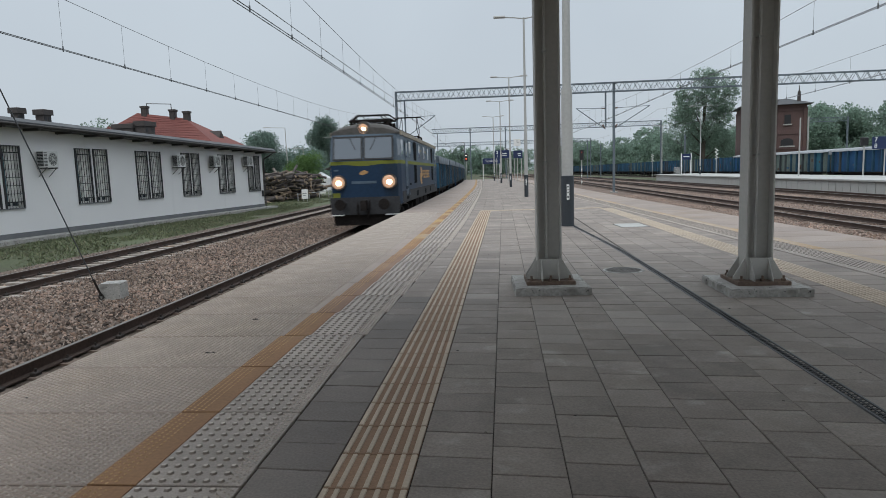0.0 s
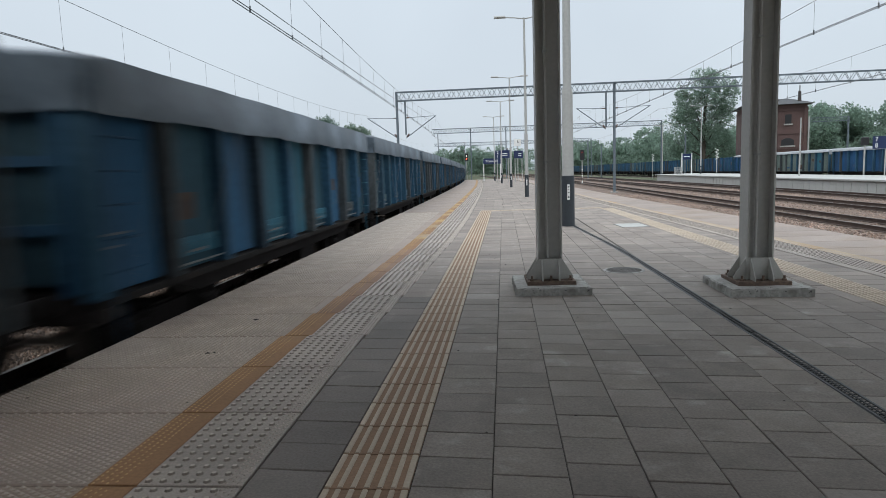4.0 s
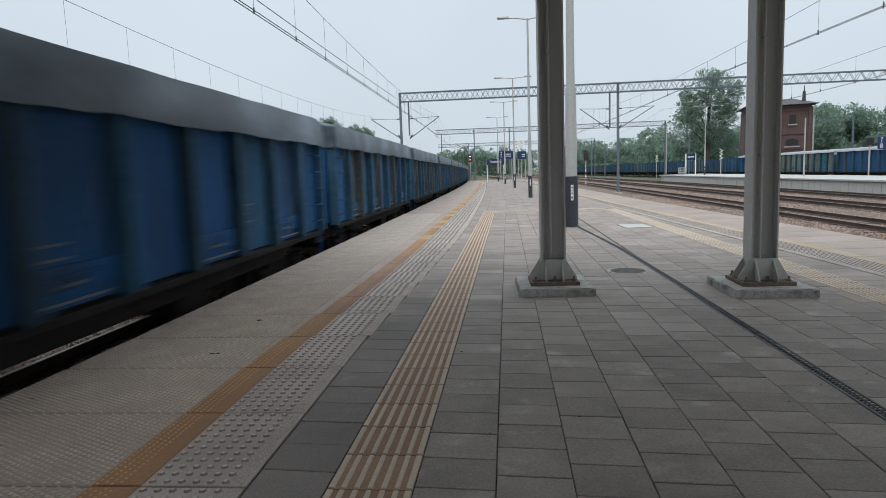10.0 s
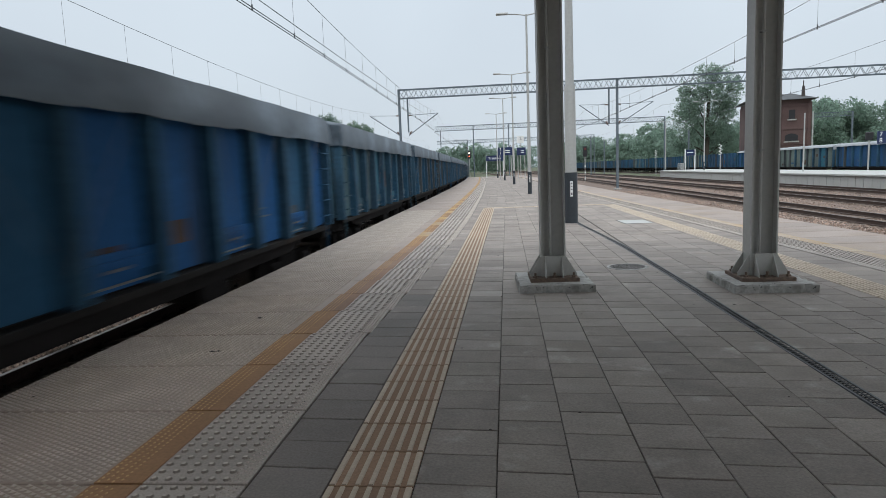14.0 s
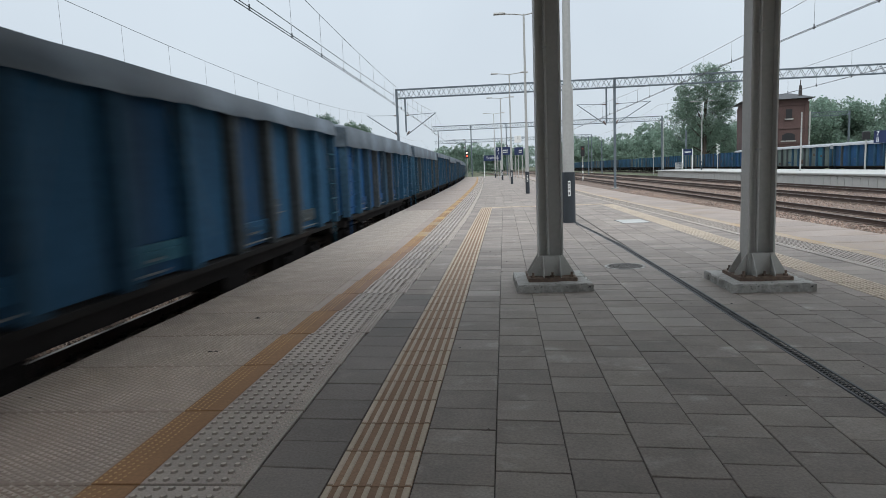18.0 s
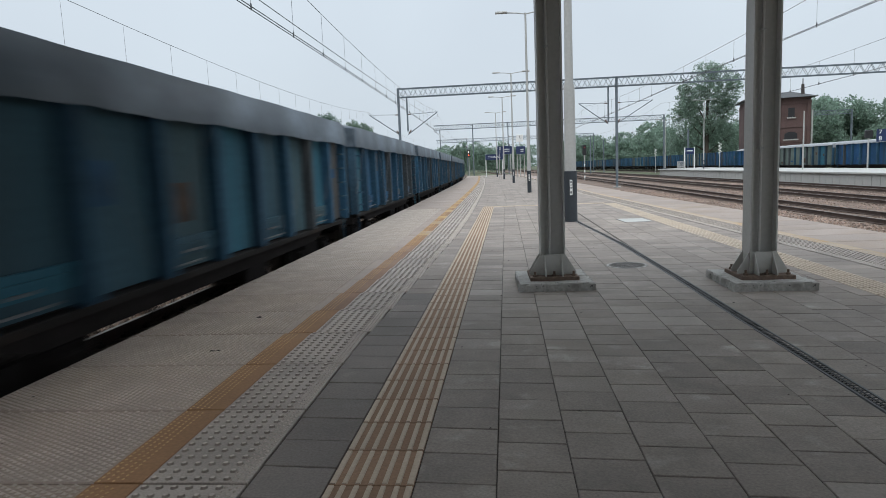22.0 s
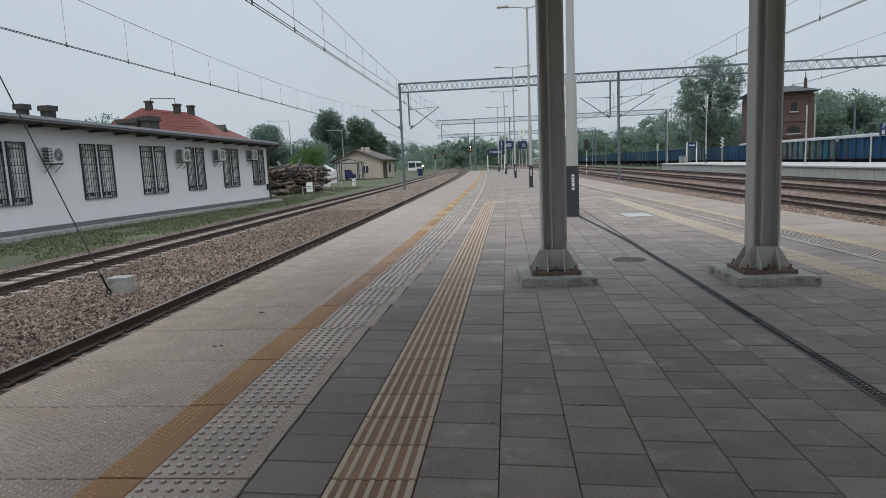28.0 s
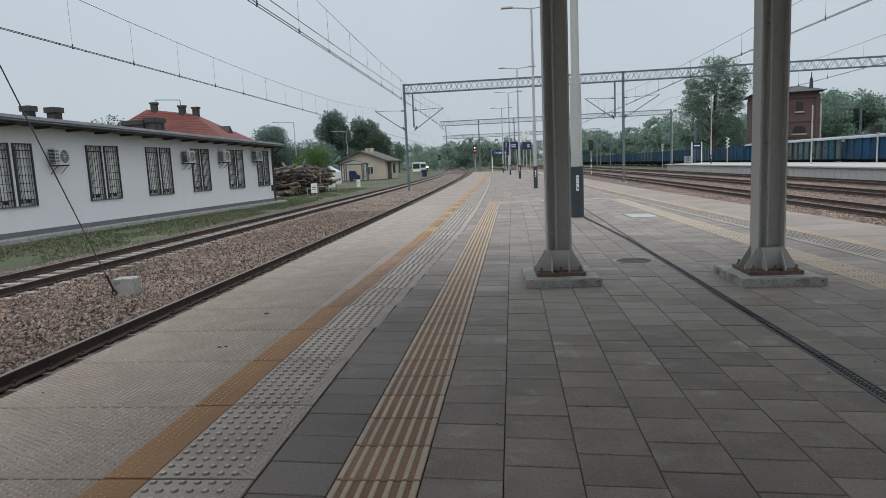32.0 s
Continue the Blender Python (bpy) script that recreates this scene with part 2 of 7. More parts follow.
iron_mat = mat("dark_fastening", (0.05, 0.042, 0.038), 0.7, metal=0.4, vary=0.2)
grass_mat = mat("grass_ground", (0.078, 0.092, 0.046), 0.95, vary=0.4, fine=14, coarse=0.12, bump=0.03, stain=(0.105, 0.085, 0.06), stain_at=(0.5, 0.75), stain_scale=0.3)
blade_mat = mat("grass_blades", (0.085, 0.118, 0.052), 0.8, vary=0.2, hue=(0.15, 0.145, 0.085), fine=3, coarse=0.4, island=0.5)
column_mat = mat("grey_painted_steel", (0.45, 0.44, 0.41), 0.5, vary=0.06, fine=20, coarse=0.8, stain=(0.2, 0.17, 0.13), stain_at=(0.7, 0.9), streak=True, bump=0.001)
rust_mat = mat("rusty_base_plate", (0.15, 0.105, 0.08), 0.85, metal=0.2, vary=0.3, fine=30, coarse=4, bump=0.003)
pole_mat = mat("galvanised_pole", (0.40, 0.40, 0.385), 0.65, metal=0.05, vary=0.08, fine=15, coarse=1)
lamp_base_mat = mat("anthracite_pole_base", (0.030, 0.037, 0.045), 0.5, vary=0.12, fine=20)
white_mat = mat("white_sticker", (0.75, 0.75, 0.73), 0.6, vary=0.05)
gantry_mat = mat("galvanised_gantry_steel", (0.15, 0.18, 0.205), 0.55, metal=0.4, vary=0.12, fine=10, coarse=0.6)
wire_mat = mat("overhead_wire", (0.10, 0.108, 0.115), 0.5, metal=0.6, vary=0.05)
insulator_mat = mat("brown_insulator", (0.10, 0.055, 0.04), 0.3, vary=0.1)
grate_mat = mat("cast_iron_grating", (0.045, 0.045, 0.045), 0.6, metal=0.5, vary=0.2, fine=40)
plaster_mat = mat("white_plaster", (0.745, 0.735, 0.73), 0.9, vary=0.035, fine=25, coarse=0.3, bump=0.002, stain=(0.55, 0.55, 0.53), stain_at=(0.6, 0.9), stain_scale=0.5, streak=True)
plinth_mat = mat("grey_plinth", (0.15, 0.155, 0.16), 0.9, vary=0.12, fine=25)
roof_felt = mat("grey_roof_felt", (0.20, 0.205, 0.215), 0.85, vary=0.12, fine=12, coarse=0.4)
fascia_mat = mat("dark_brown_fascia", (0.045, 0.04, 0.038), 0.6, vary=0.12, fine=10)
frame_mat = mat("white_window_frame", (0.62, 0.62, 0.6), 0.5, vary=0.05)
pane_mat = glass("dark_window_pane", (0.045, 0.055, 0.065), 0.05)
blind_mat = mat("pale_blind", (0.78, 0.77, 0.74), 0.8, vary=0.08)
teal_blind = mat("teal_blind", (0.10, 0.235, 0.275), 0.7, vary=0.1)
bar_mat = mat("black_window_bars", (0.02, 0.02, 0.022), 0.5, vary=0.1)
brick_mat = mat("dark_red_brick", (0.105, 0.065, 0.06), 0.9, vary=0.2, fine=8, coarse=0.6, bump=0.004, stain=(0.10, 0.06, 0.05), stain_at=(0.5, 0.75))
chimney_mat = mat("sooty_brick", (0.062, 0.053, 0.05), 0.9, vary=0.25, fine=12, bump=0.004)
redroof_mat = mat("red_roof_tile", (0.185, 0.062, 0.052), 0.85, vary=0.14, fine=4, coarse=0.3, island=0.12)
beige_mat = mat("beige_plaster", (0.48, 0.42, 0.345), 0.9, vary=0.07, fine=10, coarse=0.4)
log_mat = mat("bark_log", (0.115, 0.098, 0.090), 0.95, tint=((0.3, (0.17, 0.142, 0.12)), (0.52, (0.072, 0.062, 0.06)), (0.82, (0.23, 0.175, 0.13))), vary=0.35, fine=10, coarse=1.5, bump=0.01, obj=0.6)
cut_mat = mat("cut_wood", (0.22, 0.165, 0.115), 0.85, vary=0.25, fine=12, obj=0.45)
bark_mat = mat("tree_bark", (0.075, 0.062, 0.05), 0.95, vary=0.25, fine=12, bump=0.01)
# far foliage paled and blued in its base colour to stand in for haze
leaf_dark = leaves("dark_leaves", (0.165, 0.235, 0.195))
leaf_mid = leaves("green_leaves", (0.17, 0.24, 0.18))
leaf_pale = leaves("haze_paled_leaves", (0.225, 0.31, 0.245))
leaf_fresh = leaves("fresh_green_leaves", (0.125, 0.21, 0.07))
sign_mat = mat("navy_sign", (0.012, 0.026, 0.085), 0.4, vary=0.06)
red_dim = mat("faint_red_lens", (0.25, 0.03, 0.03), 0.4, vary=0.0)
red_glow = mat("red_signal_light", (1.0, 0.12, 0.05), 0.4, vary=0.0, emit=3.5)
white_glow = mat("headlight_glow", (1.0, 0.84, 0.70), 0.4, vary=0.0, emit=4.5)
black_mat = mat("black_paint", (0.014, 0.014, 0.016), 0.5, vary=0.15)


# ---- building blocks ----
def add_box(bm, x0, x1, y0, y1, z0, z1, m=None, bevel=0.0):
    if bevel > 0:
        b = min(bevel, (x1 - x0) / 3, (y1 - y0) / 3, (z1 - z0) / 2)
        lower = [(x0, y0), (x1, y0), (x1, y1), (x0, y1)]
        upper = [(x0 + b, y0 + b), (x1 - b, y0 + b), (x1 - b, y1 - b), (x0 + b, y1 - b)]
        rings = [[(x, y, z0) for x, y in lower], [(x, y, z1 - b) for x, y in lower], [(x, y, z1) for x, y in upper]]
    else:
        lower = [(x0, y0), (x1, y0), (x1, y1), (x0, y1)]
        rings = [[(x, y, z0) for x, y in lower], [(x, y, z1) for x, y in lower]]
    vs = [[bm.verts.new((m @ Vector(p)) if m else p) for p in r] for r in rings]
    bm.faces.new(vs[0][::-1])
    for a, b2 in zip(vs, vs[1:]):
        for i in range(4):
            bm.faces.new((a[i], a[(i + 1) % 4], b2[(i + 1) % 4], b2[i]))
    bm.faces.new(vs[-1])


def add_rod(bm, p0, p1, r0, r1=None, seg=8, caps=True):
    p0, p1 = Vector(p0), Vector(p1)
    r1 = r0 if r1 is None else r1
    q = (p1 - p0).to_track_quat("Z", "Y")
    a = [bm.verts.new(p0 + q @ Vector((r0 * math.cos(k * math.tau / seg), r0 * math.sin(k * math.tau / seg), 0))) for k in range(seg)]
    b = [bm.verts.new(p1 + q @ Vector((r1 * math.cos(k * math.tau / seg), r1 * math.sin(k * math.tau / seg), 0))) for k in range(seg)]
    for k in range(seg):
        f = bm.faces.new((a[k], a[(k + 1) % seg], b[(k + 1) % seg], b[k]))
        f.smooth = seg > 6
    if caps:
        for f in (bm.faces.new(a[::-1]), bm.faces.new(b)):
            for e in f.edges:
                e.smooth = False


def add_path(bm, pts, r, seg=6):
    for a, b in zip(pts, pts[1:]):
        add_rod(bm, a, b, r, r, seg)


def add_tube(bm, pts, r, seg=5):
    """One connected round tube along the points."""
    rings = []
    for i, p in enumerate(pts):
        d = Vector(pts[min(i + 1, len(pts) - 1)]) - Vector(pts[max(i - 1, 0)])
        q = d.to_track_quat("Z", "Y")
        rings.append([bm.verts.new(Vector(p) + q @ Vector((r * math.cos(k * math.tau / seg), r * math.sin(k * math.tau / seg), 0))) for k in range(seg)])
    for a, b in zip(rings, rings[1:]):
        for k in range(seg):
            bm.faces.new((a[k], a[(k + 1) % seg], b[(k + 1) % seg], b[k])).smooth = True
    bm.faces.new(rings[0][::-1])
    bm.faces.new(rings[-1])


def add_prism(bm, poly, p0, along, m=None):
    """poly: 2D points (u, v) in the plane across 'along' ('x', 'y' or 'z'), from p0[0] to p0[1]."""
    def pt(u, v, w):
        p = {"x": (w, u, v), "y": (u, w, v), "z": (u, v, w)}[along]
        return (m @ Vector(p)) if m else Vector(p)
    a = [bm.verts.new(pt(u, v, p0[0])) for u, v in poly]
    b = [bm.verts.new(pt(u, v, p0[1])) for u, v in poly]
    k = len(poly)
    for i in range(k):
        bm.faces.new((a[i], a[(i + 1) % k], b[(i + 1) % k], b[i]))
    bm.faces.new(a[::-1])
    bm.faces.new(b)


def finish(bm, name, *mats):
    bmesh.ops.recalc_face_normals(bm, faces=bm.faces)
    me = bpy.data.meshes.new(name)
    bm.to_mesh(me)
    bm.free()
    for m in mats:
        me.materials.append(m)
    return me


def part(name, bm, material, parent, label="", m=None):
    ob = new(name, finish(bm, name, material))
    ob.parent = parent
    if m is not None:
        ob.matrix_basis = m
    return tagged(ob, label)


def piece(name, me, parent, m):
    ob = new(name, me)
    ob.parent = parent
    ob.matrix_basis = m
    return ob


def thing(name, label, category, group="", kind="", m=None):
    ob = new(name)
    ob.empty_display_size = 0.1
    if m is not None:
        ob.matrix_basis = m
    return tagged(ob, label, category, group, kind)


def solid(name, bm, material, label, category="", group="", kind="", m=None):
    ob = new(name, finish(bm, name, material))
    if m is not None:
        ob.matrix_basis = m
    return tagged(ob, label, category, group, kind)


def mesh_of(verts, faces, name, material):
    me = bpy.data.meshes.new(name)
    me.from_pydata(verts, [], faces)
    me.materials.append(material)
    return me


# ---- plan ----
def bend(y):
    """How far the left side of the station swings to the left, y metres ahead."""
    return -0.012 * y - (1.55e-4 * y * y if y > 0 else 0)


def slope(y):
    return -0.012 - (3.1e-4 * y if y > 0 else 0)


def bend_right(y):
    """The same for the right-hand side of the platform."""
    return -0.045 * min(y, 32) if y < 32 else -1.44 + bend(y) - bend(32)


RAIL = -0.745          # rail tops below the platform
EDGE, EDGE_R = -3.54, 7.35
AXIS, AXIS_FAR = -5.21, -11.65
GROUND = -1.12


def along(off, y, z=0.0):
    return pose(off + bend(y), y, z, 0, 0, -math.degrees(math.atan(slope(y))))


# ---- ground, ballast, tracks ----
bm = bmesh.new()
gx = [-3000, -400, -120, -60, -30, -14.6, 27, 60, 150, 500, 3000]
gy = [-600, -100, -20, 0, 25, 60, 120, 250, 600, 1500, 4000]
gv = [[bm.verts.new((x, y, GROUND)) for x in gx] for y in gy]
for j in range(len(gy) - 1):
    for i in range(len(gx) - 1):
        bm.faces.new((gv[j][i], gv[j][i + 1], gv[j + 1][i + 1], gv[j + 1][i]))
solid("ground", bm, grass_mat, "rough grassy railway land reaching to the horizon", "ground", kind="structure")


def sweep(name, material, profile, y0, y1, step, curve, parent=None, caps=True):
    """A strip with a cross-section (x, z), swept along the line."""
    bm = bmesh.new()
    n = max(1, int(round((y1 - y0) / step)))
    rings = []
    for k in range(n + 1):
        y = y0 + (y1 - y0) * k / n
        rings.append([bm.verts.new((x + curve(y), y, z)) for x, z in profile])
    m = len(profile)
    for a, b in zip(rings, rings[1:]):
        for i in range(m):
            bm.faces.new((a[i], a[(i + 1) % m], b[(i + 1) % m], b[i]))
    if caps:
        bm.faces.new(rings[0][::-1])
        bm.faces.new(rings[-1])
    ob = new(name, finish(bm, name, material))
    ob.parent = parent
    return ob


def bend_tracks(y):
    return -0.008 * y - (0.8e-4 * max(0, y - 60) ** 2)


BED = RAIL - 0.20
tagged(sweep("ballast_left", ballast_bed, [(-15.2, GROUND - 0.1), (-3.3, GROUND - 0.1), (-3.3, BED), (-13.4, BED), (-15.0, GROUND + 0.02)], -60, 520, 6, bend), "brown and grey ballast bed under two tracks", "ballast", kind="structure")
tagged(sweep("ballast_right", bed_brown, [(6.0, GROUND - 0.1), (26, GROUND - 0.1), (26, BED), (6.0, BED)], -60, 420, 6, bend_tracks), "brown and grey ballast bed under four tracks", "ballast", kind="structure")

RAIL_SECTION = [(-0.07, -0.172), (0.07, -0.172), (0.07, -0.155), (0.012, -0.135), (0.012, -0.04), (0.036, -0.03), (0.036, -0.003), (0.028, 0), (-0.028, 0), (-0.036, -0.003), (-0.036, -0.03), (-0.012, -0.04), (-0.012, -0.135), (-0.07, -0.155)]


def sleeper_mesh(m_):
    bm = bmesh.new()
    add_prism(bm, [(-0.14, -0.2), (0.14, -0.2), (0.12, 0), (-0.12, 0)], (-1.25, 1.25), "x")
    return finish(bm, "sleeper", m_)


def fastening_mesh():
    bm = bmesh.new()
    for s in (-1, 1):
        for r in (-1, 1):
            x = s * 0.7535 + r * 0.105
            add_box(bm, x - 0.035, x + 0.035, -0.06, 0.06, 0.0, 0.05, bevel=0.012)
            add_rod(bm, (x, 0, 0.04), (x, 0, 0.09), 0.016, seg=6)
    return finish(bm, "fastening", iron_mat)


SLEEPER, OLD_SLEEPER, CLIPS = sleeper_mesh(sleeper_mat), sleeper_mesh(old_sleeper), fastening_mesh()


def track(label, axis, curve, y0, y1, near0, near1, clips, old=False):
    t = thing("railway_track", label, "railway track", "station tracks", "structure")
    for s in (-0.7535, 0.7535):
        r = sweep("rail", rail_mat, [(axis + s + x, RAIL + z) for x, z in RAIL_SECTION], y0, y1, 5, curve, t)
        r.data.materials.append(rail_head)
        for f in r.data.polygons:
            if f.normal.z > 0.5 and f.center.z > RAIL - 0.005:
                f.material_index = 1
    bmj = bmesh.new()
    k = 0
    y = y0
    while y < min(y1, 260):
        m = pose(axis + curve(y), y, RAIL - 0.172, 0, 0, -math.degrees(math.atan((curve(y + 1) - curve(y)))))
        if near0 <= y <= near1:
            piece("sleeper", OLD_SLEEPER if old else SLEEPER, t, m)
            if clips:
                piece("fastening", CLIPS, t, m)
        else:
            add_box(bmj, -1.25, 1.25, -0.13, 0.13, -0.2, 0.0, m)
        y += 0.611
        k += 1
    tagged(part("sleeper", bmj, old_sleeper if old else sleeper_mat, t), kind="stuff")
    return t


track("track with rusty rails beside the platform edge", AXIS, bend, -30, 480, 2, 40, True, True)
track("track with rusty rails and pale concrete sleepers beside the white building", AXIS_FAR, bend, -30, 480, 6, 75, True)
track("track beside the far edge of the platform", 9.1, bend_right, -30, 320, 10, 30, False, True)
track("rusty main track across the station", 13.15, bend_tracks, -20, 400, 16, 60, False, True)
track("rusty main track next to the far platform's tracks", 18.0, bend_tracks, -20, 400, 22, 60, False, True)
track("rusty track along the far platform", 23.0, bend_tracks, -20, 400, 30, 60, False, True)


# loose stones on the ballast
def stones(name, label, spots, size, seed, material=ballast_mat):
    rng = np.random.RandomState(seed)
    verts, faces = [], []
    base = np.array([(1, 0, 0), (-1, 0, 0), (0, 1, 0), (0, -1, 0), (0, 0, 1), (0, 0, -1)], float)
    tri = [(0, 2, 4), (2, 1, 4), (1, 3, 4), (3, 0, 4), (2, 0, 5), (1, 2, 5), (3, 1, 5), (0, 3, 5)]
    for x, y, z in spots:
        s = size * rng.uniform(0.55, 1.25)
        shape = base * (s * rng.uniform(0.6, 1.3, 3)) * rng.uniform(0.75, 1.2, (6, 1))
        a = rng.uniform(0, 6.28)
        ca, sa = math.cos(a), math.sin(a)
        tip = rng.uniform(-0.7, 0.7)
        ct, st = math.cos(tip), math.sin(tip)
        k = len(verts)
        for u, v, w in shape:
            v, w = v * ct - w * st, v * st + w * ct
            verts.append((x + u * ca - v * sa, y + u * sa + v * ca, z + w))
        faces.extend((i + k, j + k, l + k) for i, j, l in tri)
    ob = new(name, mesh_of(verts, faces, name, material))
    return tagged(ob, label, "ballast", kind="stuff")


rng = np.random.RandomState(5)
spots = []
for k in range(62000):
    y = 6.0 + 40 * rng.rand() ** 1.7
    x = rng.uniform(-10.7, -6.1)
    spots.append((x + bend(y), y, BED + rng.uniform(-0.02, 0.022)))
for k in range(8000):
    y = 8.0 + 45 * rng.rand() ** 1.4
    x = rng.choice([rng.uniform(-15.0, -12.5), rng.uniform(-12.3, -11.0)])
    spots.append((x + bend(y), y, BED - 0.097 * max(0.0, -13.4 - x) + rng.uniform(-0.03, 0.005)))
stones("loose_ballast_left", "loose brown and grey ballast stones between the tracks", spots, 0.035, 3)
spots = []
for k in range(34000):
    y = 36 + 130 * rng.rand() ** 1.5
    x = rng.uniform(-10.7, -6.2)
    spots.append((x + bend(y), y, BED + rng.uniform(-0.015, 0.03)))
stones("loose_ballast_ahead", "loose tan ballast stones farther down the line", spots, 0.05, 6, ballast_tan)
spots = []
for k in range(20000):
    y = 16 + 40 * rng.rand() ** 1.4
    x = rng.uniform(7.2, 12.2)
    spots.append((x + bend_tracks(y), y, BED + rng.uniform(-0.02, 0.022)))
for k in range(12000):
    y = 24 + 40 * rng.rand() ** 1.2
    x = rng.uniform(12.6, 22.5)
    spots.append((x + bend_tracks(y), y, BED + rng.uniform(-0.03, 0.012)))
stones("loose_ballast_right", "loose brown ballast stones beside the platform", spots, 0.045, 4, ballast_brown)

# ---- the island platform ----
P_END = 118.0
LINE0, LINE1, TAC1 = 1.50, 1.752, 2.285     # from the edge: ochre line, studded band
bm = bmesh.new()
rows_p = []
for k in range(37):
    y = -20 + (P_END + 20) * k / 36
    rows_p.append([bm.verts.new(p) for p in ((EDGE + 0.12 + bend(y), y, GROUND - 0.2), (EDGE + 0.12 + bend(y), y, -0.1), (EDGE + TAC1 - 0.02 + bend(y), y, -0.1), (EDGE + TAC1 + bend(y), y, -0.016), (EDGE_R - 0.12 + bend_right(y), y, -0.016), (EDGE_R - 0.12 + bend_right(y), y, GROUND - 0.2))])
for a, b in zip(rows_p, rows_p[1:]):
    for i in range(5):
        bm.faces.new((a[i], a[i + 1], b[i + 1], b[i]))
bm.faces.new(rows_p[0][::-1])
bm.faces.new(rows_p[-1])
platform = solid("platform", bm, joint_mat, "island platform paved with grey slabs and pavers", "platform", kind="structure")

PITCH = 0.952


def drift(y, side=1):
    """The line and the studs run slightly away from the edge."""
    return float(np.interp(y, (5, 8, 12, 24, 32, 63), (0.0, 0.10, 0.18, 0.23, 0.30, 0.49))) if side > 0 else 0.0


def band_end(y):
    """Where the studded band ends, measured from its near width."""
    return float(np.interp(y, (5, 8, 14, 20, 33, 65), (0.0, 0.12, 0.33, 0.42, 0.49, 0.58)))


def slab_mesh(side, tread):
    bm = bmesh.new()
    x0, x1 = sorted((0, side * (LINE0 + (0.6 if side > 0 else 0.22))))
    add_box(bm, x0, x1, -PITCH / 2 + 0.009, PITCH / 2 - 0.009, -0.16, 0, bevel=0.006)
    if tread:
        for i in range(37 if side > 0 else 0):
            for j in range(23):
                x, y = x0 + 0.025 + i * 0.04, -PITCH / 2 + 0.03 + j * 0.04 + 0.02 * (i % 2)
                q = [bm.verts.new((x + a, y + b, 0.0)) for a, b in ((-0.017, -0.005), (0.002, -0.008), (0.017, 0.005), (-0.002, 0.008))]
                top = bm.verts.new((x, y, 0.012))
                for a in range(4):
                    bm.faces.new((q[a], q[(a + 1) % 4], top)).material_index = 1
    return finish(bm, "edge_slab", slab_mat, tip_mat)


def line_mesh(side, paint):
    bm = bmesh.new()
    x0, x1 = sorted((side * LINE0, side * LINE1))
    add_box(bm, x0, x1, -PITCH / 2 + 0.009, PITCH / 2 - 0.009, -0.12, 0.0, bevel=0.002)
    for i in range(4):
        for j in range(24):
            x, y = x0 + 0.02 + i * 0.038, -PITCH / 2 + 0.02 + (j + 0.5 * (i % 2)) * 0.039
            if y > PITCH / 2 - 0.02:
                continue
            q = [bm.verts.new((x + a, y + b, 0.0)) for a, b in ((-0.009, 0), (0, -0.012), (0.009, 0), (0, 0.012))]
            top = bm.verts.new((x, y, 0.005))
            for a in range(4):
                bm.faces.new((q[a], q[(a + 1) % 4], top)).material_index = 1
    return finish(bm, "warning_line", paint, line_tip if side > 0 else tip_mat)


def tactile_mesh(side):
    bm = bmesh.new()
    x0, x1 = sorted((side * (LINE1 + 0.002), side * TAC1))
    add_box(bm, x0, x1, -PITCH / 2 + 0.009, PITCH / 2 - 0.009, -0.12, 0.0, bevel=0.004)
    lo = min(side * (LINE1 + 0.03), side * (TAC1 - 0.13))
    for i in range(6):
        for j in range(12):
            x, y = lo + 0.012 + i * 0.075, -PITCH / 2 + 0.045 + j * 0.0785
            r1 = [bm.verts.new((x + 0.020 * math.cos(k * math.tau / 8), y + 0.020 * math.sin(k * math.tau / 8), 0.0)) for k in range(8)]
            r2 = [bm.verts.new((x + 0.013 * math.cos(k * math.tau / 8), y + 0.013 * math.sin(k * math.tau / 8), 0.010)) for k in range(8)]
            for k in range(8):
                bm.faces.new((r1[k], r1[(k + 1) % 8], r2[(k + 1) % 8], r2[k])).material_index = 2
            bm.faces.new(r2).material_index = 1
    for i in range(3):
        for j in range(23):
            x, y = side * (TAC1 - 0.085 + i * 0.03), -PITCH / 2 + 0.03 + j * 0.04 + 0.02 * (i % 2)
            q = [bm.verts.new((x + a, y + b, 0.0)) for a, b in ((-0.012, -0.004), (0.002, -0.007), (0.012, 0.004), (-0.002, 0.007))]
            top = bm.verts.new((x, y, 0.009))
            for a in range(4):
                bm.faces.new((q[a], q[(a + 1) % 4], top)).material_index = 1
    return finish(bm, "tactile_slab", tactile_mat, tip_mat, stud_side)


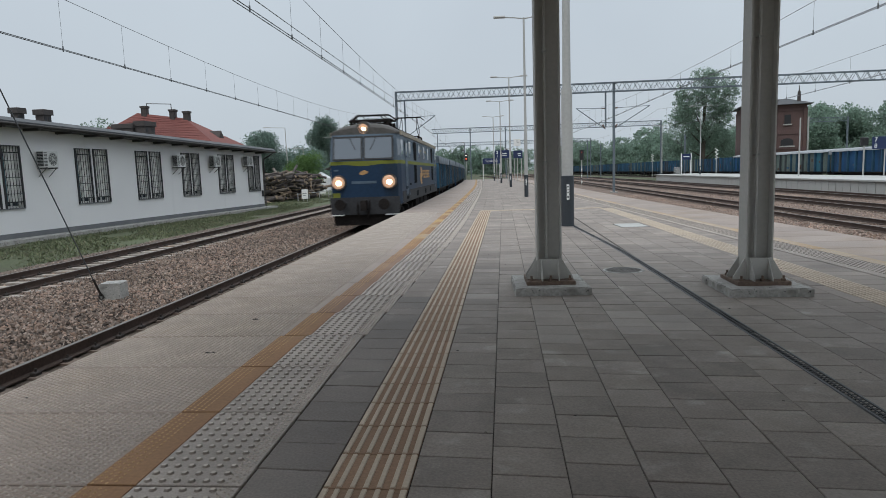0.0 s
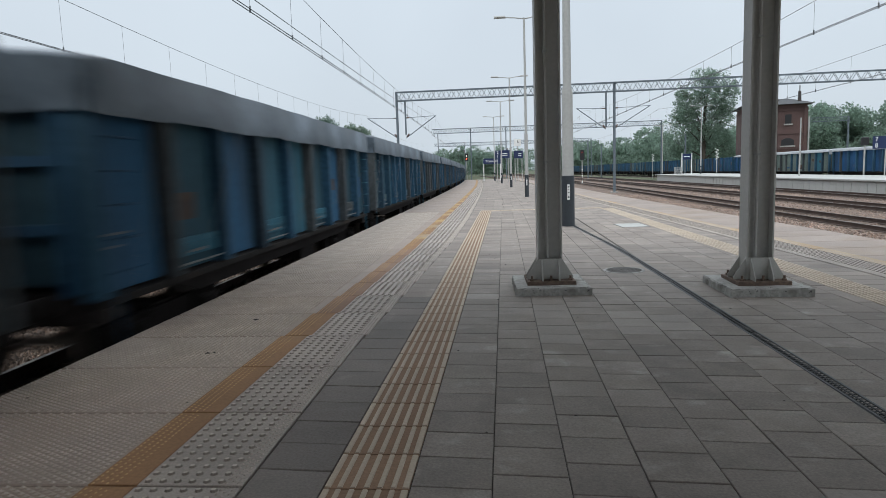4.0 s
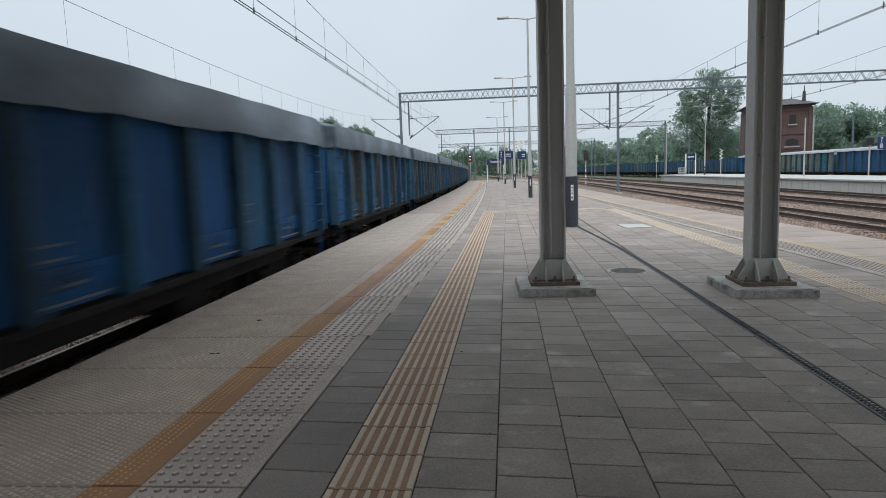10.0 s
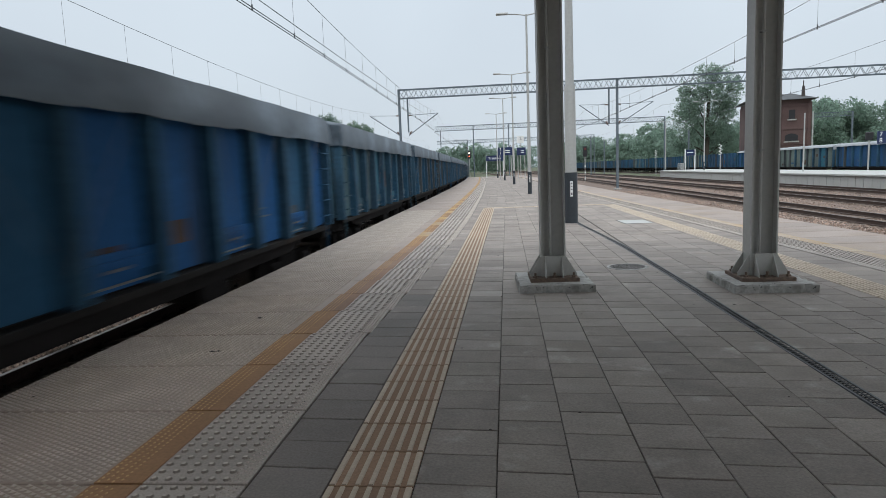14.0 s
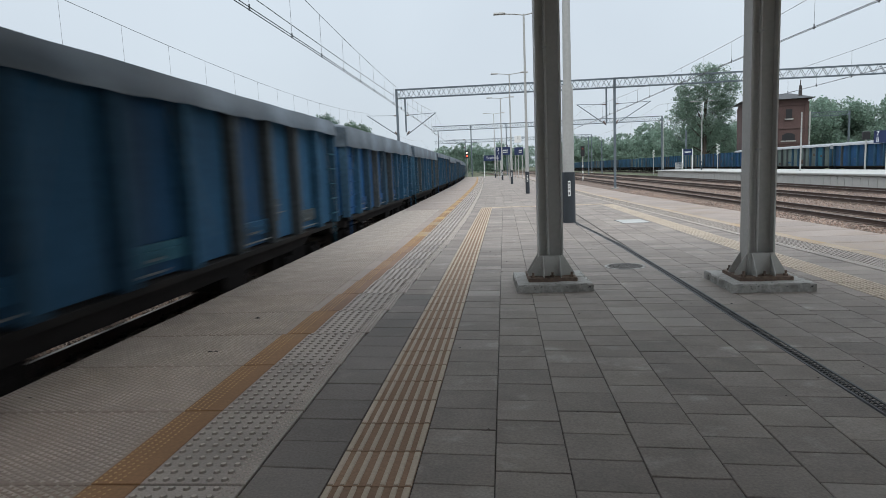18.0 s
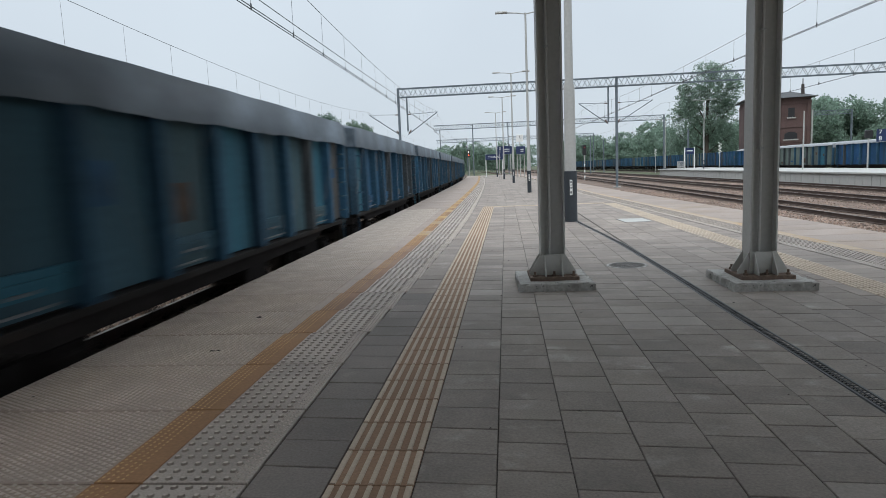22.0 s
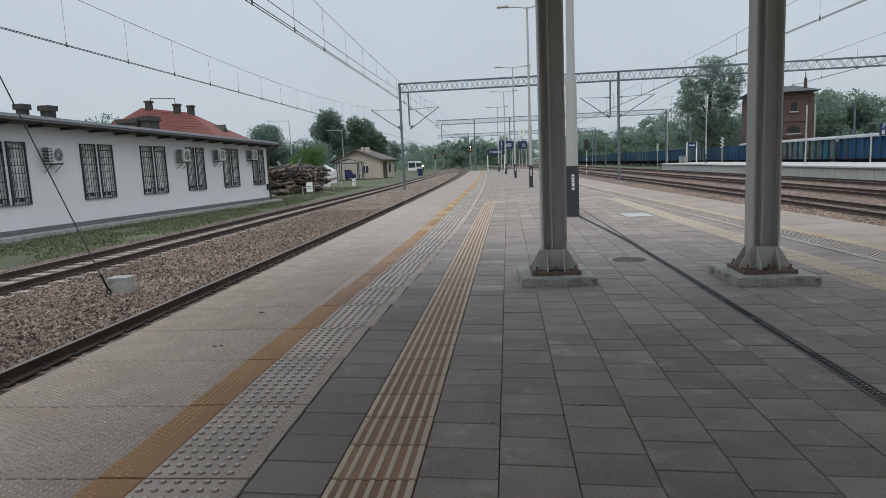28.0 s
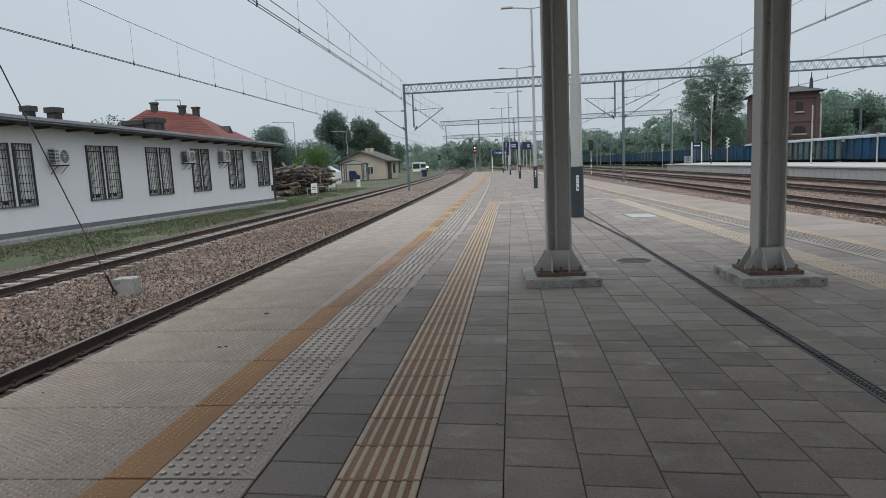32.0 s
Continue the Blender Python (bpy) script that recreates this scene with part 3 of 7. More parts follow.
for side, curve, edge, y0 in ((1, bend, EDGE, 0.37), (-1, bend_right, EDGE_R, 0.2)):
    kinds = (("edge_slab", slab_mesh(side, False)), ("warning_line", line_mesh(side, yellow_mat if side > 0 else faded_yellow)), ("tactile_slab", tactile_mesh(side)))
    treaded, worn, browned = slab_mesh(side, True), line_mesh(side, yellow_worn), line_mesh(side, brown_line)
    k = 0
    y = y0
    while y < P_END:
        turn = -math.degrees(math.atan((curve(y + 0.5) - curve(y - 0.5))))
        for name, me in kinds:
            if name == "tactile_slab" and side > 0:
                k_x = (TAC1 - LINE1 + band_end(y) - drift(y)) / (TAC1 - LINE1)
                piece(name, me, platform, pose(edge + curve(y) + LINE1 + drift(y) - k_x * LINE1, y, 0.004, 0, 0, turn) @ Matrix.Diagonal((k_x, 1, 1, 1)))
                continue
            piece(name, treaded if name == "edge_slab" and y < 24 else browned if name == "warning_line" and side > 0 and 6.2 < y < 12.5 else worn if name == "warning_line" and side > 0 and y > 13 and (k * 7) % 5 < 2 else me, platform, pose(edge + curve(y) + (0 if name == "edge_slab" else drift(y, side)), y, 0 if name == "edge_slab" else 0.004, 0, 0, turn))
        y += PITCH
        k += 1
rear = bmesh.new()
add_box(rear, EDGE, EDGE + TAC1, -20, -0.12, -0.16, 0)
add_box(rear, EDGE_R - TAC1, EDGE_R, -20, -0.3, -0.16, 0)
part("edge_slab", rear, slab_mat, platform, "edge slabs behind the viewpoint")

# pavers: (left line, right line, first joint), with the guide strips left free
GUIDE0, GUIDE1, GUIDE_END = -0.885, -0.475, 23.9
ROW = 0.318
near_paver = {}


SHEAR = -0.06          # the cross joints run slightly askew


def paver_box(bm, x0, x1, y0, y1, z, bevel):
    ys = lambda x: SHEAR * x
    lo = [(x0, y0), (x1, y0), (x1, y1), (x0, y1)]
    hi = [(x0 + bevel, y0 + bevel), (x1 - bevel, y0 + bevel), (x1 - bevel, y1 - bevel), (x0 + bevel, y1 - bevel)]
    a = [bm.verts.new((x, y + ys(x), -0.05)) for x, y in lo]
    b = [bm.verts.new((x, y + ys(x), z - bevel)) for x, y in lo]
    c = [bm.verts.new((x, y + ys(x), z)) for x, y in hi]
    for p, q in ((a, b), (b, c)):
        for i in range(4):
            bm.faces.new((p[i], p[(i + 1) % 4], q[(i + 1) % 4], q[i]))
    bm.faces.new(c)


def paver(x0, x1, y0, y1, bm=None):
    z = ((math.sin(x0 * 91.7 + y0 * 47.3) * 43758.5) % 1) * 0.004 - 0.004
    if bm is None:
        key = (round(x1 - x0, 3), round(y1 - y0, 3))
        if key not in near_paver:
            b = bmesh.new()
            w, h = key[0] / 2 - 0.0025, key[1] / 2 - 0.0045
            paver_box(b, -w, w, -h, h, 0, 0.003)
            near_paver[key] = finish(b, "paver", paver_mat)
            near_paver[key + ("pale",)] = near_paver[key].copy()
            near_paver[key + ("pale",)].materials[0] = pale_paver
        x = (x0 + x1) / 2
        if math.sin(x0 * 33.1 + y0 * 71.7) > 0.985 or (0.2 < x < 0.55 and 5.2 < y0 < 6.9) or (1.2 < x < 1.6 and 5.6 < y0 < 6.3):
            key = key + ("pale",)
        piece("paver", near_paver[key], platform, pose(x, (y0 + y1) / 2 + SHEAR * x, z, math.sin(x0 * 7 + y0 * 13) * 0.25, math.sin(x0 * 17 + y0 * 3) * 0.2, 0))
    else:
        paver_box(bm, x0 + 0.0025, x1 - 0.0025, y0 + 0.0045, y1 - 0.0045, z, 0.004)


COLS = [-0.083 + 0.367 * k for k in range(6)] + [2.10]
COLS_R = [2.135 + 0.367 * k for k in range(5)] + [3.78]
far_bm = bmesh.new()
count = 0
strips = [(GUIDE1 + 0.004, -0.083, 0.21)]
strips += [(a, b, 0.16 * (i % 2) + 0.04) for i, (a, b) in enumerate(zip(COLS, COLS[1:]))]
strips += [(a, b, 0.16 * (i % 2)) for i, (a, b) in enumerate(zip(COLS_R, COLS_R[1:]))]
for a, b, shift in strips:
    y = -6 + shift
    while y < GUIDE_END - 0.2:
        near = 1.6 < y < 9.2 and a < 3.2
        if near and count < 300:
            paver(a, b, y, y + ROW)
            count += 1
        else:
            paver(a, b, y, y + ROW, far_bm)
        y += ROW
# the wedge between band and strip widens with the curve, as do the strips on the far side
y = -6.0
wedge_bm = bmesh.new()
while y < GUIDE_END:
    x0, x1 = EDGE + TAC1 + bend(y + 0.2) + band_end(y) + 0.008, GUIDE0 - 0.004
    n = max(1, round((x1 - x0) / 0.42))
    for k in range(n):
        paver(x0 + (x1 - x0) * k / n, x0 + (x1 - x0) * (k + 1) / n, y + 0.12 * (k % 2), y + ROW + 0.12 * (k % 2), wedge_bm if y < 7.2 else far_bm)
    y += ROW
part("paver", wedge_bm, dark_paver, platform, "row of dark grey pavers")
y = 2.0
while y < GUIDE_END + 2:
    x1 = EDGE_R - TAC1 + bend_right(y + 0.2) - 0.01
    paver(4.17 - 0.018 * (y - 7), x1, y, y + ROW, far_bm)
    y += ROW
# beyond the strip's end: plain pavers right across
y = GUIDE_END + 0.12
i = 0
while y < P_END:
    x0, x1 = EDGE + TAC1 + bend(y) + band_end(y) + 0.01, EDGE_R - TAC1 + bend_right(y) - 0.01
    n = max(1, round((x1 - x0) / (0.4 if y < 60 else 0.8)))
    for k in range(n):
        paver(x0 + (x1 - x0) * k / n, x0 + (x1 - x0) * (k + 1) / n, y + 0.1 * (k % 2), y + 0.1 * (k % 2) + (0.4 if y < 60 else 0.8), far_bm)
    y += 0.4 if y < 60 else 0.8
tagged(part("paver", far_bm, paver_far_mat, platform), kind="stuff")


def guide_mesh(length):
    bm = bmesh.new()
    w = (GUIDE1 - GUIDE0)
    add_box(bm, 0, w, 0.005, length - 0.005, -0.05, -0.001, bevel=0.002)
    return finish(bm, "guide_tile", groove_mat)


def rib_mesh(length):
    bm = bmesh.new()
    w = (GUIDE1 - GUIDE0)
    for k in range(7):
        x = (k + 0.16) * w / 6.32
        half = 0.0145 if 0 < k < 6 else 0.017
        x = min(max(x, half), w - half)
        add_prism(bm, [(x - half, -0.002), (x + half, -0.002), (x + half - 0.004, 0.005), (x - half + 0.004, 0.005)], (0.011, length - 0.011), "y")
    return finish(bm, "guide_rib", guide_mat)


GT = 0.372
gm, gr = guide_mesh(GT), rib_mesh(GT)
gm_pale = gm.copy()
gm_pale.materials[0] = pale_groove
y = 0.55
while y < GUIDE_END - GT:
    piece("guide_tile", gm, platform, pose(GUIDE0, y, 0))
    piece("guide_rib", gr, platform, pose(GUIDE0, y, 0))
    y += GT
y = 0.5
while y < GUIDE_END - GT:
    x = 3.775 - 0.018 * (y - 7)
    piece("guide_tile", gm_pale, platform, pose(x, y, 0, 0, 0, 1.03))
    piece("guide_rib", gr, platform, pose(x, y, 0, 0, 0, 1.03))
    y += GT
# cross strip that joins the two guide strips
x = GUIDE0
while x < 3.5:
    piece("guide_tile", gm, platform, pose(x + GT, GUIDE_END - 0.32, 0, 0, 0, 90))
    piece("guide_rib", gr, platform, pose(x + GT, GUIDE_END - 0.32, 0, 0, 0, 90))
    x += GT

# slotted drain
drain = thing("drain_channel", "narrow drain channel with black iron gratings set in the paving", "drain")


def drain_x(y):
    return float(np.interp(y, (-6, 3.8, 6, 8.2, 11.3, 13.5, 16.3), (2.2, 2.155, 2.125, 2.11, 2.06, 1.95, 1.79)))


# the black strip just under the gratings stands in for the channel's deep shade
for s_, name_, mat_, w0, w1, top in ((-1, "kerb", plinth_mat, 0.038, 0.05, 0.003), (1, "kerb", plinth_mat, 0.038, 0.05, 0.003), (0, "channel_bed", black_mat, -0.04, 0.04, -0.012)):
    a_, b_ = (w0, w1) if s_ >= 0 else (-w1, -w0)
    bm = bmesh.new()
    rings_d = [[bm.verts.new((drain_x(y) + u, y, z)) for u, z in ((a_, -0.12), (b_, -0.12), (b_, top), (a_, top))] for y in [-6 + 0.5 * k for k in range(47)]]
    for p, q in zip(rings_d, rings_d[1:]):
        for k in range(4):
            bm.faces.new((p[k], p[(k + 1) % 4], q[(k + 1) % 4], q[k]))
    bm.faces.new(rings_d[0][::-1])
    bm.faces.new(rings_d[-1])
    part(name_, bm, mat_, drain, "dark concrete channel edge" if s_ else "black strip painted in for the shaded channel depth")
bm = bmesh.new()
for u0, u1 in ((-0.037, -0.030), (0.030, 0.037), (-0.005, 0.005)):
    add_box(bm, u0, u1, 0.004, 0.496, -0.03, 0.004)
for k in range(12):
    add_box(bm, -0.030, 0.030, 0.012 + k * 0.041, 0.028 + k * 0.041, -0.025, 0.002)
grate = finish(bm, "grating", grate_mat)
for k in range(46):
    y = -5.9 + k * 0.5
    piece("grating", grate, drain, pose(drain_x(y), y, 0, 0, 0, math.degrees(math.atan2(drain_x(y) - drain_x(y + 0.5), 0.5))))

# manhole and inspection hatch
hole = thing("manhole_cover", "round cast-iron manhole cover set flush in grey paving", "manhole cover", m=pose(1.69, 9.17, 0))
bm = bmesh.new()
add_rod(bm, (0, 0, -0.06), (0, 0, 0.003), 0.29, seg=28)
part("ring", bm, concrete_mat, hole)
bm = bmesh.new()
add_rod(bm, (0, 0, -0.02), (0, 0, 0.006), 0.25, seg=28)
lid_mat = mat("worn_iron_lid", (0.15, 0.14, 0.13), 0.7, metal=0.3, vary=0.25, fine=40, coarse=4)
lid = part("lid", bm, lid_mat, hole)
for k in range(-4, 5):
    w = math.sqrt(max(0.01, 0.055 - (k * 0.05) ** 2))
    bm = bmesh.new()
    add_box(bm, -w, w, k * 0.05 - 0.012, k * 0.05 + 0.012, 0.002, 0.010)
    part("ridge", bm, lid_mat, lid)
hatch = thing("inspection_hatch", "pale rectangular inspection hatch set in the paving", "hatch", m=pose(3.18, 16.3, 0, 0, 0, 3))
bm = bmesh.new()
add_box(bm, -0.35, 0.35, -0.5, 0.5, -0.05, 0.003, bevel=0.004)
part("frame", bm, grate_mat, hatch)
bm = bmesh.new()
add_box(bm, -0.325, 0.325, -0.475, 0.475, -0.03, 0.006, bevel=0.004)
part("cover", bm, wall_concrete, hatch)


# ---- canopy columns and roof over the viewpoint ----
def canopy_column(x, y, turn):
    c = thing("canopy_column", "grey painted steel column on a chipped concrete footing", "column", "canopy columns", m=pose(x, y, 0, 0, 0, turn))
    bm = bmesh.new()
    rc = random.Random(41)
    rings = []
    for inset, z in ((0.0, -0.04), (0.0, 0.078), (0.014, 0.094)):
        ring = []
        for (xa, ya), (xb, yb) in zip(((-1, -1), (1, -1), (1, 1), (-1, 1)), ((1, -1), (1, 1), (-1, 1), (-1, -1))):
            for k in range(14):
                u = k / 14
                bite = (rc.random() ** 6) * 0.03 if z > 0 else 0
                fx, fy = 0.445 - inset - bite + rc.uniform(-0.004, 0.004), 0.49 - inset - bite + rc.uniform(-0.004, 0.004)
                ring.append(bm.verts.new(((xa + (xb - xa) * u) * fx, (ya + (yb - ya) * u) * fy, z - (bite * 0.4 if z > 0.06 else 0))))
        rings.append(ring)
    for a, b in zip(rings, rings[1:]):
        for k in range(56):
            bm.faces.new((a[k], a[(k + 1) % 56], b[(k + 1) % 56], b[k]))
    bm.faces.new(rings[-1])
    part("footing", bm, concrete_mat, c, "chipped concrete footing")
    bm = bmesh.new()
    add_box(bm, -0.29, 0.29, -0.29, 0.29, 0.088, 0.135, bevel=0.006)
    part("base_plate", bm, rust_mat, c, "rust-stained steel base plate")
    for bx in (-0.23, 0, 0.23):
        for by in (-0.23, 0.23):
            bm = bmesh.new()
            add_rod(bm, (bx, by, 0.13), (bx, by, 0.158), 0.028, seg=6)
            add_rod(bm, (bx, by, 0.15), (bx, by, 0.195), 0.014, seg=8)
            part("bolt", bm, rust_mat, c)
    W, D, TF, TW = 0.148, 0.125, 0.018, 0.03
    bm = bmesh.new()
    for s in (-1, 1):
        x0, x1 = sorted((s * W, s * (W - TF)))
        add_box(bm, x0, x1, -D, D, 0.135, 4.2)
    add_box(bm, -W + TF, W - TF, -TW / 2, TW / 2, 0.135, 4.2)
    part("shaft", bm, column_mat, c)
    for s in (-1, 1):
        bm = bmesh.new()
        add_box(bm, -W + TF, W - TF, s * D - 0.006, s * D + 0.006, 0.135, 0.385)
        part("cover_plate", bm, column_mat, c)
        for t in (-0.1, 0.1):
            bm = bmesh.new()
            add_prism(bm, [(s * D, 0.135), (s * 0.275, 0.135), (s * 0.275, 0.165), (s * D, 0.385)], (t - 0.006, t + 0.006), "x")
            part("gusset", bm, column_mat, c)
            bm = bmesh.new()
            add_prism(bm, [(s * W, 0.135), (s * 0.28, 0.135), (s * 0.28, 0.165), (s * W, 0.385)], (t - 0.006, t + 0.006), "y")
            part("gusset", bm, column_mat, c)
    bm = bmesh.new()
    add_rod(bm, (-0.03, -0.06, 0.39), (-0.03, -0.06, 4.2), 0.017, seg=8)
    part("conduit", bm, column_mat, c, "thin grey conduit pipe")
    for z in (1.55, 2.85, 3.6):
        bm = bmesh.new()
        add_box(bm, -0.055, -0.005, -0.085, -0.015, z, z + 0.02)
        part("clip", bm, pole_mat, c)
    return c


col = canopy_column(0.54, 7.86, 2.0)
copy_thing(col, pose(2.905, 7.62, 0, 0, 0, 0))
copy_thing(col, pose(0.565, -3.4, 0, 0, 0, 2))
copy_thing(col, pose(2.93, -3.6, 0))
canopy = thing("canopy_roof", "grey steel platform canopy overhead", "canopy roof")
bm = bmesh.new()
add_prism(bm, [(-3.42, 4.57), (1.75, 4.38), (6.0, 4.55), (6.0, 4.67), (1.75, 4.5), (-3.42, 4.69)], (-18, 9.2), "y")
part("roof_sheet", bm, column_mat, canopy)
for yy in (7.74, -3.5):
    bm = bmesh.new()
    add_box(bm, -2.9, 5.9, yy - 0.1, yy + 0.1, 4.18, 4.38)
    part("cross_beam", bm, column_mat, canopy)


# ---- platform lamp posts ----
def lamp_post(x, y, r, h, two=True, base=1.3):
    p = thing("platform_lamp", "tall galvanised platform lamp with an anthracite base", "street lamp", "platform lamps", m=pose(x, y, 0))
    bm = bmesh.new()
    add_rod(bm, (0, 0, base - 0.02), (0, 0, h * 0.36), r, r * 0.92, 16)
    add_rod(bm, (0, 0, h * 0.36), (0, 0, h), r * 0.72, r * 0.5, 14)
    part("pole", bm, pole_mat, p)
    bm = bmesh.new()
    add_rod(bm, (0, 0, 0), (0, 0, base), r * 1.12, r * 1.12, 16)
    part("pole_base", bm, lamp_base_mat, p, "anthracite base sleeve")
    bm = bmesh.new()
    add_box(bm, -0.035, 0.03, -r * 1.12 - 0.012, -r * 1.12 + 0.03, base * 0.53, base * 0.83, bevel=0.004)
    notice = part("notice", bm, white_mat, p, "small white notice")
    bm = bmesh.new()
    for k, hgt in ((0.56, 0.06), (0.66, 0.03), (0.72, 0.02), (0.77, 0.04)):
        add_box(bm, -0.024, 0.018, -r * 1.12 - 0.017, -r * 1.12 - 0.0125, base * k, base * k + hgt)
    tagged(part("text_bar", bm, plinth_mat, notice, "dark unreadable print"), kind="stuff")
    for s in ((-1, 1) if two else (-1,)):
        bm = bmesh.new()
        add_path(bm, [(0, 0, h - 0.06), (s * 0.5, 0, h + 0.02), (s * 1.05, 0, h + 0.06)], 0.032, 8)
        arm = part("arm", bm, pole_mat, p)
        bm = bmesh.new()
        add_prism(bm, [(-0.11, 0), (-0.05, -0.05), (0.05, -0.05), (0.11, 0), (0.07, 0.07), (-0.07, 0.07)], (min(s * 0.98, s * 1.6), max(s * 0.98, s * 1.6)), "x", pose(0, 0, h + 0.07))
        part("lamp_head", bm, pole_mat, p)
    return p


lamp_post(1.64, 16.54, 0.148, 9.6, base=1.29)
lp = lamp_post(1.27, 35.3, 0.1, 9.55, base=1.2)
for x, y in ((0.68, 57.0), (-0.2, 76.0), (-1.3, 97.0)):
    copy_thing(lp, pose(x, y, 0))

# small litter on the slabs
litter = thing("litter", "a few dark crumbs and dry leaf scraps on the slabs", "litter", kind="stuff")
rl_ = random.Random(77)
bm = bmesh.new()
for lx, ly, ls in [(-2.62, 6.28, 0.03), (-2.55, 5.05, 0.022), (-2.5, 5.06, 0.018)] + [(rl_.uniform(-3.4, 3.2), rl_.uniform(3, 14), rl_.uniform(0.006, 0.014)) for _ in range(60)]:
    q = [bm.verts.new((lx + ls * a + rl_.uniform(-0.3, 0.3) * ls, ly + ls * b, 0.006 + c * ls)) for a, b, c in ((-1, -0.4, 0), (0.9, -0.6, 0), (1, 0.5, 0), (-0.7, 0.6, 0), (0.1, 0, 0.45))]
    for i in range(4):
        bm.faces.new((q[i], q[(i + 1) % 4], q[4]))
part("crumb", bm, iron_mat, litter)


# ---- overhead line ----
def truss(bm, x0, x1, y, z0, z1, half, step):
    for face, yy in enumerate((y - half, y + half)):
        for z in (z0, z1):
            add_box(bm, x0, x1, yy - 0.04, yy + 0.04, z - 0.04, z + 0.04)
        n = max(2, round((x1 - x0) / step))
        for k in range(n):
            a, b = x0 + (x1 - x0) * k / n, x0 + (x1 - x0) * (k + 1) / n
            m = (a + b) / 2
            lo, hi = (z0, z1) if face else (z1, z0)
            add_rod(bm, (a, yy, lo), (m, yy, hi), 0.026, seg=4, caps=False)
            add_rod(bm, (m, yy, hi), (b, yy, lo), 0.026, seg=4, caps=False)


def lattice_post(bm, x, y, z0, z1, w):
    for s in (-1, 1):
        add_box(bm, x - 0.09, x + 0.09, y + s * w - 0.035, y + s * w + 0.035, z0, z1)
    k = z0
    while k < z1 - 0.6:
        add_rod(bm, (x, y - w, k), (x, y + w, k + 0.6), 0.02, seg=4, caps=False)
        k += 0.6


def gantry(y, posts, z0=8.72, z1=9.52, drops=(), reach=None):
    g = thing("catenary_gantry", "galvanised lattice gantry carrying the overhead line across the tracks", "gantry", "catenary gantries")
    bm = bmesh.new()
    truss(bm, posts[0] if reach is None else reach, posts[-1], y, z0, z1, 0.3, 0.95)
    part("truss_beam", bm, gantry_mat, g)
    for x in posts:
        bm = bmesh.new()
        lattice_post(bm, x, y, BED - 0.1, z1 + 0.05, 0.16)
        part("post", bm, gantry_mat, g)
        bm = bmesh.new()
        add_box(bm, x - 0.3, x + 0.3, y - 0.4, y + 0.4, GROUND - 0.1, BED + 0.12, bevel=0.03)
        part("footing", bm, concrete_mat, g)
    for x in drops:
        bm = bmesh.new()
        add_box(bm, x - 0.07, x + 0.07, y - 0.07, y + 0.07, 5.2, z0)
        part("drop_post", bm, gantry_mat, g)
    return g


def cantilever(g, x0, y, x1, z_low, z_top, z_wire):
    """Slanting tube from a post up to the carrier wire, with a stay and a steady arm."""
    bm = bmesh.new()
    add_rod(bm, (x0, y, z_low), (x1, y, z_top), 0.045, seg=6)
    part("cantilever_tube", bm, gantry_mat, g)
    bm = bmesh.new()
    add_rod(bm, (x0, y, z_top - 0.1), (x1, y, z_top), 0.025, seg=6)
    part("stay", bm, gantry_mat, g)
    d = 0.5 if x1 > x0 else -0.5
    bm = bmesh.new()
    add_rod(bm, (x0 + d * 0.6, y, z_low + 0.4), (x0 + d * 0.15, y, z_low + 0.1), 0.07, seg=8)
    part("insulator", bm, insulator_mat, g, "brown insulator")
    bm = bmesh.new()
    add_rod(bm, (x0 + d * 0.1, y, z_top - 0.1), (x0 + d * 0.7, y, z_top - 0.09), 0.06, seg=8)
    part("insulator", bm, insulator_mat, g, "brown insulator")


G1, G2, G3 = 61.0, 119.0, 178.0
g1 = gantry(G1, (-10.0, 10.35, 35.0), 8.4, 9.2, drops=(-9.2, 9.6))
cantilever(g1, -10.0, G1, -12.9, 4.9, 6.9, 4.9)
cantilever(g1, -9.2, G1, -6.3, 4.9, 6.9, 4.9)
cantilever(g1, 9.6, G1, 6.9, 5.0, 7.0, 4.9)
cantilever(g1, 10.35, G1, 13.6, 5.0, 7.0, 4.9)
g2 = gantry(G2, (-5.9, 0.6, 28.5), drops=(-12.0,), reach=-13.0)
cantilever(g2, -7.0, G2, -9.4, 5.2, 7.0, 4.9)
cantilever(g2, 0.6, G2, 4.4, 5.2, 7.0, 4.9)
gantry(G3, (-10.5, 2.0, 24.0), reach=-19.0)
gantry(125.0, (53.0, 63.4), 8.55, 9.25)
gantry(5.0, (-9.2, 11.4), z0=9.7, z1=10.5)


